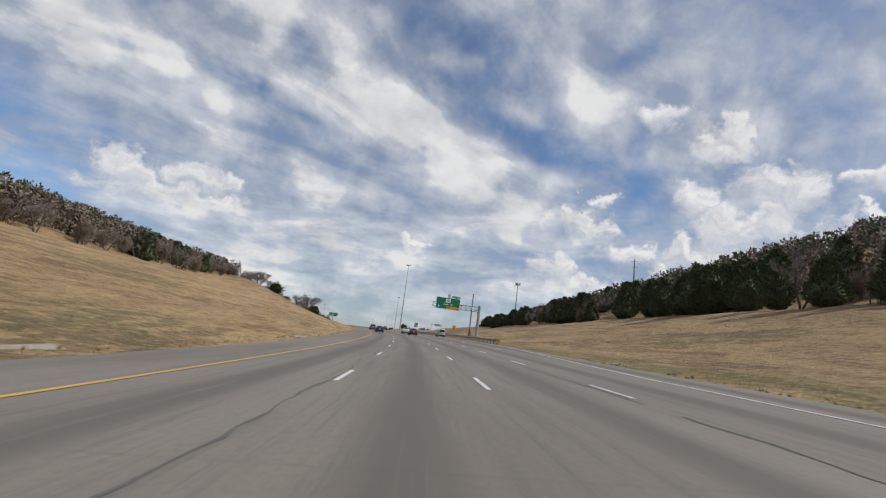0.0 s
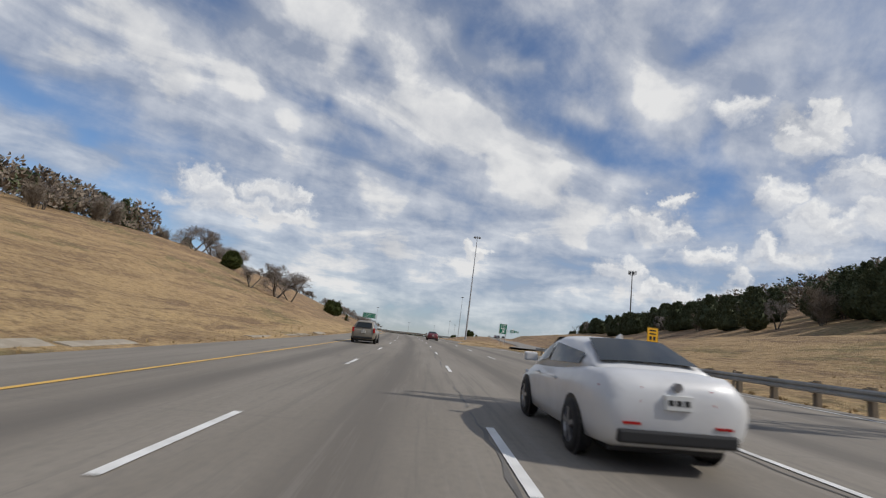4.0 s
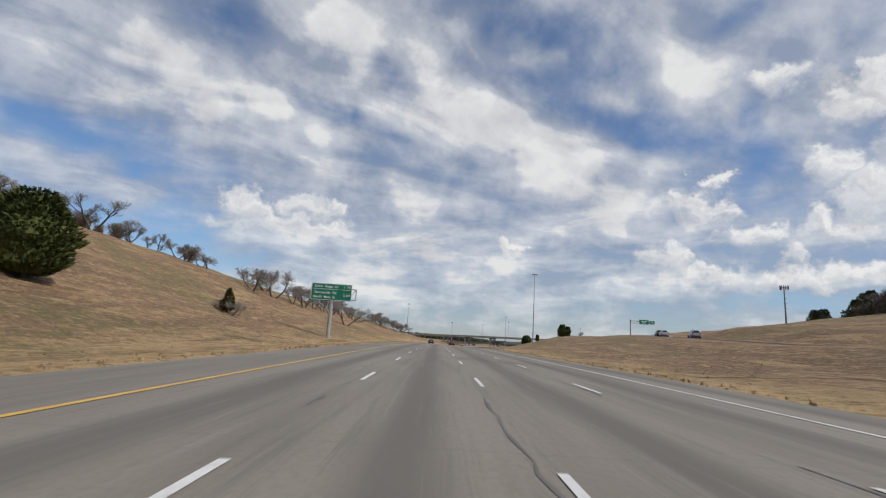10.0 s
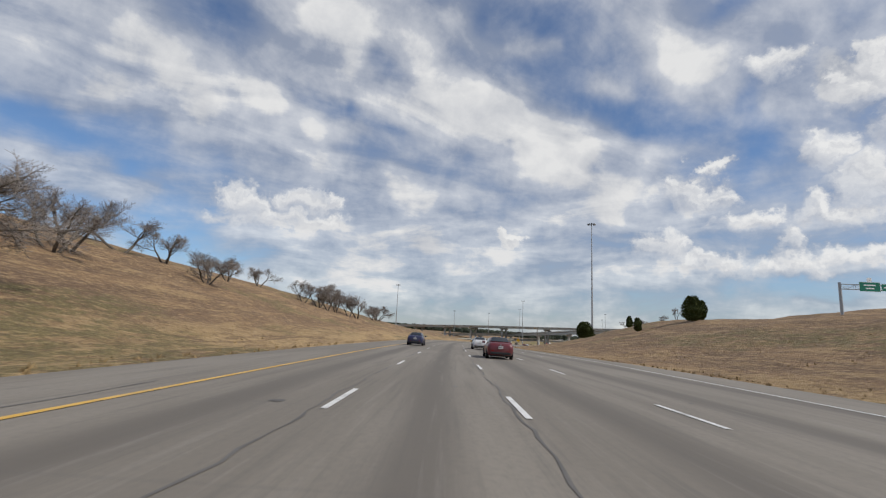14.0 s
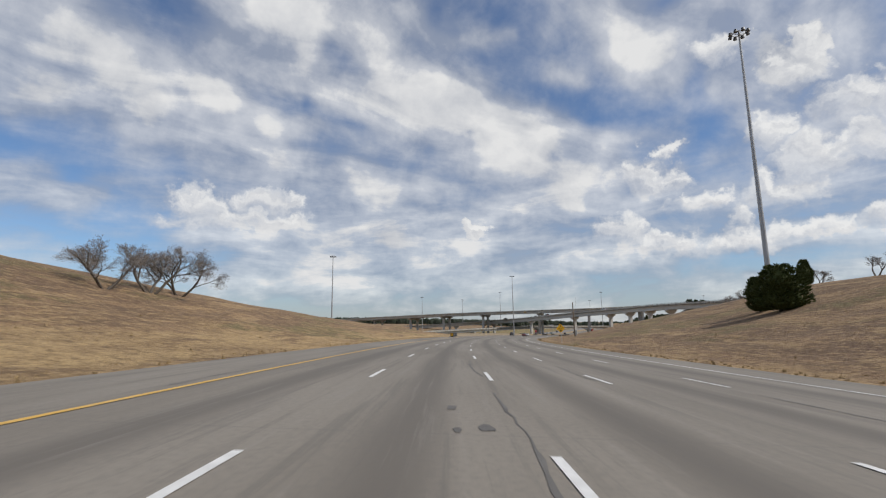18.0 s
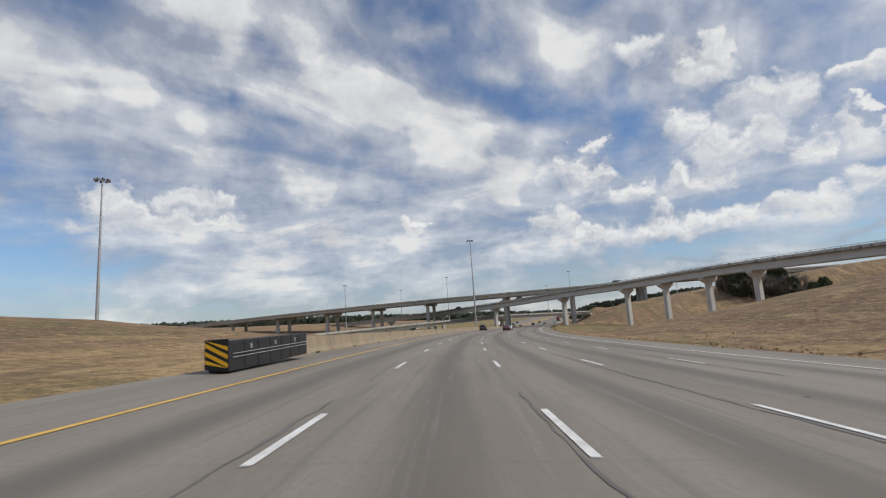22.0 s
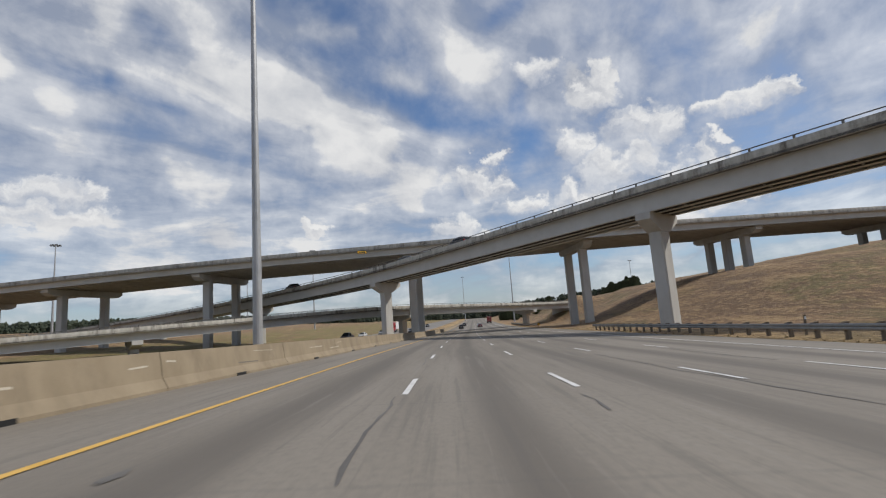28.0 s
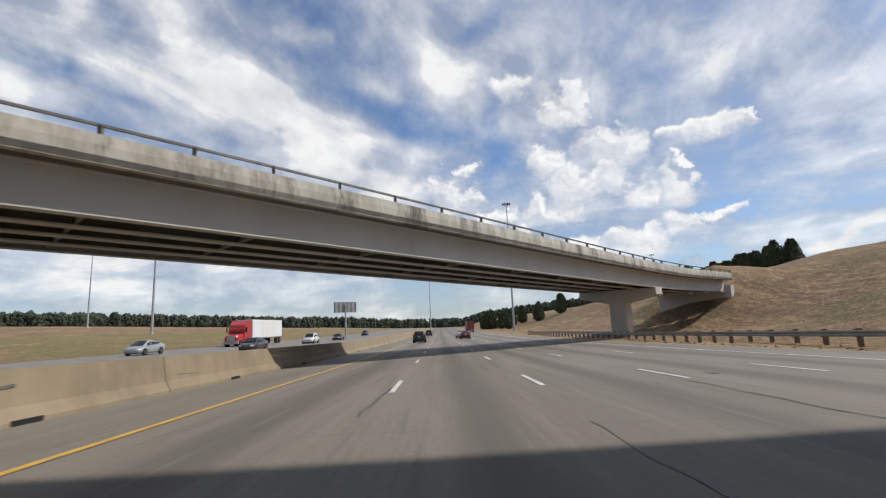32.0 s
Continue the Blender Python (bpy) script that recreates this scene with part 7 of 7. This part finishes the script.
def shrub(s, o, h, w, kind, label="dense dark green juniper standing on the grass bank"):
    ms = JUNIPER if kind == "juniper" else CONE
    k = tree_rnd.randrange(2)
    ref = 4.6 if kind == "juniper" else 3.0
    e = plant("juniper", ms[k], on_ground(s, o), h / ref, tree_rnd.uniform(0, 6.28), label, "shrub", "junipers")
    rr = (1.9 if kind == "juniper" else .85) * h / ref
    e.matrix_basis = e.matrix_basis @ Matrix.Diagonal((w / 2 / rr, w / 2 / rr, 1, 1))


shrub(320.7, -31.2, 5.6, 4.4, "juniper", "olive green clipped-looking juniper lit by the sun")
shrub(326.3, -29.4, 6.2, 6.4, "juniper")
shrub(239, -45.5, 4.6, 5.0, "juniper")
shrub(244, -47.5, 3.8, 4.0, "juniper")
shrub(326, -59.0, 3.0, 3.0, "juniper")
shrub(362, -61.0, 2.6, 2.6, "juniper")
shrub(352, -59.5, 3.2, 1.9, "cone", "small dark conical juniper on the crest")
shrub(338, -59.0, 4.0, 3.4, "juniper")
shrub(523, 54.0, 5.8, 4.2, "juniper")
shrub(526, 57.0, 4.6, 3.4, "juniper")
shrub(527.0, 43.0, 3.2, 2.0, "juniper")
shrub(591.6, 41.9, 6.0, 6.4, "juniper")
shrub(598.5, 43.0, 5.0, 3.6, "juniper")
shrub(623.7, 64.4, 5.0, 2.9, "juniper")
for s, o, h in ((622.7, 76.2, 4.6), (634.0, 70.0, 3.2), (548.0, 60.0, 3.4)):
    bare(s, o, h, OAK)


def trimmed_tree():
    shrub(354.3, -27.0, 3.0, 2.0, "cone", "small cone-shaped juniper hung with red baubles on the bank")
    red = mat_plain("red_bauble", (0.5, 0.02, 0.02), .3)
    p = on_ground(354.3, -27.0)
    rnd = random.Random(4)
    for _ in range(9):
        a, h = rnd.uniform(2.6, 5.4), rnd.uniform(.3, 2.2)
        r = .98 * (1 - h / 3.0) + .05
        b = bmesh.new()
        bmesh.ops.create_icosphere(b, subdivisions=2, radius=.09)
        add_rod(b, (0, 0, .08), (0, 0, .13), .02, sides=6)
        o = part("bauble", b, red, None, "", True, Matrix.Translation(p + Vector((r * math.cos(a), r * math.sin(a), h))))
        tagged(o, "small shiny red bauble hanging on the little juniper", "ornament", "baubles")
    for k, (ds, do) in enumerate(((1.2, -.9), (1.5, .9), (-1.0, 1.2))):
        bare(354.3 + ds, -27.0 + do, 1.7, MESQUITE)


trimmed_tree()


# woods over the crests
def wood(n, seed, place, mix, label, group, lo=0.75, hi=1.2):
    rnd = random.Random(seed)
    for _ in range(n):
        x, y = place(rnd)
        ms, ref, nm, cat = (WOOD, 7.5, "cedar_tree", "tree") if rnd.random() < mix else (BRUSH, 5.5, "winter_thicket", "tree")
        if nm == "winter_thicket" and rnd.random() < .35:
            ms, ref = OAK, 6.5
        h = rnd.uniform(lo, hi)
        plant(nm, ms[rnd.randrange(len(ms))], Vector((x, y, zg(x, y) - .1)), h, rnd.uniform(0, 6.28), label if nm == "cedar_tree" else "brown leafless thicket tree in the woods", cat, group)


def right_edge(rnd):
    t = rnd.random()
    depth = 26 * rnd.random() ** 2.0
    x = float(np.interp(t, [0, 0.23, 1], [50, 43, 44])) + depth + rnd.uniform(-2, 2)
    return x, 40 + (469 - 40) * t + depth * .15


def left_crest(rnd):
    s = rnd.uniform(10, 235)
    o = -61 - 18 * rnd.random() ** 1.4
    p = at(s, o)
    return p.x, p.y


def left_far(rnd):
    s = rnd.uniform(235, 330)
    p = at(s, -68 - 22 * rnd.random())
    return p.x, p.y


wood(270, 1, right_edge, .66, "dark green cedar in the wood on the hill", "woods on the hill", 0.75, 1.25)
wood(130, 2, left_crest, .08, "dark green cedar among bare trees over the bank", "woods over the bank", 0.6, 1.0)
wood(26, 3, left_far, .15, "dark green cedar among bare trees over the bank", "woods over the bank")


def near_ramp(rnd):
    u, d = rnd.random(), 16 * rnd.random()
    return 26 + 22 * u + 0.6 * d, 848 - 40 * u + 0.8 * d


def right_end(rnd):
    t = rnd.random()
    return 46 + 66 * t + rnd.uniform(-6, 6), 1000 + 130 * t + rnd.uniform(-8, 8)


def right_end_low(rnd):
    return rnd.uniform(34, 62), rnd.uniform(1110, 1190)


wood(70, 4, near_ramp, .25, "dark tree in the hollow behind the ramp bridge", "trees behind the ramp", 1.0, 1.6)
wood(84, 5, right_end, .95, "dark green cedar on the far bank", "cedars on the far bank", 0.45, 0.8)
wood(18, 6, right_end_low, .95, "dark green cedar on the far bank", "cedars on the far bank")


def deep_wood(name, material, label, trees):
    """The inside of a wood behind its front trees, too thick to count: ragged crowns of small sprays."""
    rnd = random.Random(len(trees) + 5)
    verts, faces = [], []
    for x, y, h, w in trees:
        z = zg(x, y)
        lean = rnd.uniform(0.25, 0.6)
        for _ in range(95):
            a, hh = rnd.uniform(0, 6.28), rnd.random() ** 0.8
            r = w * (1 - abs(hh - lean) ** 1.6 * 1.4) * rnd.uniform(0.35, 1.05)
            p = Vector((x + r * math.cos(a), y + r * math.sin(a), z + 0.3 + hh * h))
            d = Vector((math.cos(a) * 0.7 + rnd.uniform(-0.6, 0.6), math.sin(a) * 0.7 + rnd.uniform(-0.6, 0.6), rnd.uniform(0.1, 1.2))).normalized()
            u = d.orthogonal().normalized()
            u.rotate(Matrix.Rotation(rnd.uniform(0, 6.28), 3, d))
            s = rnd.uniform(0.35, 0.85)
            k = len(verts)
            verts.extend((p - u * s * 0.42, p + u * s * 0.42, p + d * s * 0.7 + u * s * 0.25, p + d * s * 1.2))
            faces.extend(((k, k + 1, k + 2), (k, k + 2, k + 3)))
    me = bpy.data.meshes.new(name)
    me.from_pydata(verts, [], faces)
    me.materials.append(material)
    return tagged(new(name, me), label, "woods", kind="stuff")


def scatter(n, seed, place, lo, hi):
    rnd = random.Random(seed)
    return [(*place(rnd), rnd.uniform(lo, hi), rnd.uniform(1.6, 3.0)) for _ in range(n)]


def right_deep(rnd):
    t = rnd.random()
    depth = 14 + 80 * rnd.random()
    return float(np.interp(t, [0, 0.23, 1], [50, 43, 44])) + depth, 30 + (455 - 30) * t + depth * .15


def right_far(rnd):
    return 48 + 45 * rnd.random(), rnd.uniform(290, 462)


def left_deep(rnd):
    p = at(rnd.uniform(0, 240), -63 - 46 * rnd.random())
    return p.x, p.y


deep_wood("evergreen_woods", CEDAR_DARK, "dense dark green wood of cedars covering the hill", scatter(560, 71, right_deep, 5.0, 9.0) + scatter(170, 75, right_far, 5.0, 8.0))
deep_wood("bare_woods", BROWN_BRUSH, "grey-brown leafless wood between the cedars on the hill", scatter(640, 72, right_deep, 5.0, 9.0))
deep_wood("bare_woods", BROWN_BRUSH, "grey-brown leafless wood over the grass bank", scatter(640, 73, left_deep, 4.0, 6.6))
deep_wood("evergreen_woods", CEDAR_DARK, "scattered dark cedars in the leafless wood over the bank", scatter(60, 74, left_deep, 4.5, 7.2))


def far_woods():
    """Distant tree line on the horizon: thousands of small clumps in one sheet of stuff."""
    rnd = random.Random(31)
    verts, faces = [], []

    def clump(x, y, h):
        z = zg(x, y)
        for _ in range(14):
            a = rnd.uniform(0, 6.28)
            hh = rnd.random()
            r = h * .45 * (1 - hh * .6) * rnd.uniform(.5, 1.1)
            p = Vector((x + r * math.cos(a), y + r * math.sin(a), z + hh * h))
            s = h * rnd.uniform(.16, .30)
            k = len(verts)
            for q in range(4):
                t = q * 1.57 + rnd.uniform(-.4, .4)
                verts.append(p + Vector((s * math.cos(t) * .9, s * math.sin(t) * .4, s * math.sin(t))))
            verts.append(p + Vector((0, -s * .5, s * .3)))
            faces.extend(((k, k + 1, k + 4), (k + 1, k + 2, k + 4), (k + 2, k + 3, k + 4), (k + 3, k, k + 4)))

    for _ in range(2600):
        t = rnd.random()
        x = -620 + 560 * t + rnd.uniform(-15, 15)
        y = 980 + 380 * t + 70 * rnd.random() + rnd.uniform(-10, 10)
        clump(x, y, rnd.uniform(4.5, 8.5))
    for _ in range(900):
        t = rnd.random()
        x, y = -60 + 520 * t, 1420 + 90 * math.sin(5 * t) + 60 * rnd.random()
        clump(x, y, rnd.uniform(6, 11))
    for _ in range(700):
        x, y = rnd.uniform(120, 330), rnd.uniform(560, 780)
        clump(x, y, rnd.uniform(4, 7))
    me = bpy.data.meshes.new("distant_woods")
    me.from_pydata(verts, [], faces)
    me.materials.append(FAR_WOOD)
    tagged(new("distant_woods", me), "dark green wooded skyline far beyond the interchange", "woods", kind="stuff")


far_woods()


# ---- small roadside things ----
def mile_marker(s, o):
    """A narrow green plate on a thin post; its figures become plain bars."""
    p = on_ground(s, o)
    e = thing("mile_marker", pose(p.x, p.y, p.z, 0, 0, math.degrees(axis(s)[3])), "narrow green distance marker plate on a thin steel post", "road sign")
    part("post", box(-0.03, 0.03, 0.0, 0.03, -0.4, 2.2, 0.004), STEEL, e)
    plate = part("plate", box(-0.17, 0.17, -0.012, 0.0, 1.25, 2.25, 0.004), GREEN_SIGN, e, "green plate")
    for z in (1.42, 1.72, 2.02):
        part("figure_bar", box(-0.09, 0.09, -0.017, -0.011, z - 0.09, z + 0.09), LEGEND, plate, "white bar")
    return e


mile_marker(786.0, 16.9)


def roadside_stake(s, o, h):
    p = on_ground(s, o)
    e = thing("delineator_post", pose(p.x, p.y, p.z, 2.0, 1.5, math.degrees(axis(s)[3])), "short weathered timber marker post in the grass", "post")
    part("post", box(-0.05, 0.05, -0.05, 0.05, -0.3, h, 0.01), TIMBER, e)
    part("reflector", box(-0.04, 0.04, -0.056, -0.05, h - 0.22, h - 0.06), LEGEND, e, "pale reflector")
    return e


for s, o, h in ((846.0, 18.6, 1.1), (118.0, 15.0, 0.8), (139.0, 15.2, 0.8)):
    roadside_stake(s, o, h)


def litter_and_patches():
    """Dark repair patches and oil spots on the paving."""
    rnd = random.Random(12)
    for k in range(70):
        s, lane = rnd.uniform(0, 990), rnd.choice((-3.66, 0.0, 3.66, 7.3))
        o = lane + rnd.uniform(-1.2, 1.2)
        n, r = 11, rnd.uniform(0.05, 0.16)
        stretch = rnd.uniform(1.2, 3.2)
        bm = bmesh.new()
        ring = []
        for i in range(n):
            a = 2 * math.pi * i / n
            q = r * rnd.uniform(0.6, 1.1)
            ss, oo = s + q * stretch * math.sin(a), o + q * math.cos(a)
            ring.append(bm.verts.new(at(ss, oo, 0.009 + bank(ss) * oo)))
        bm.faces.new(ring)
        part("repair_patch", bm, SEAL, road)


litter_and_patches()
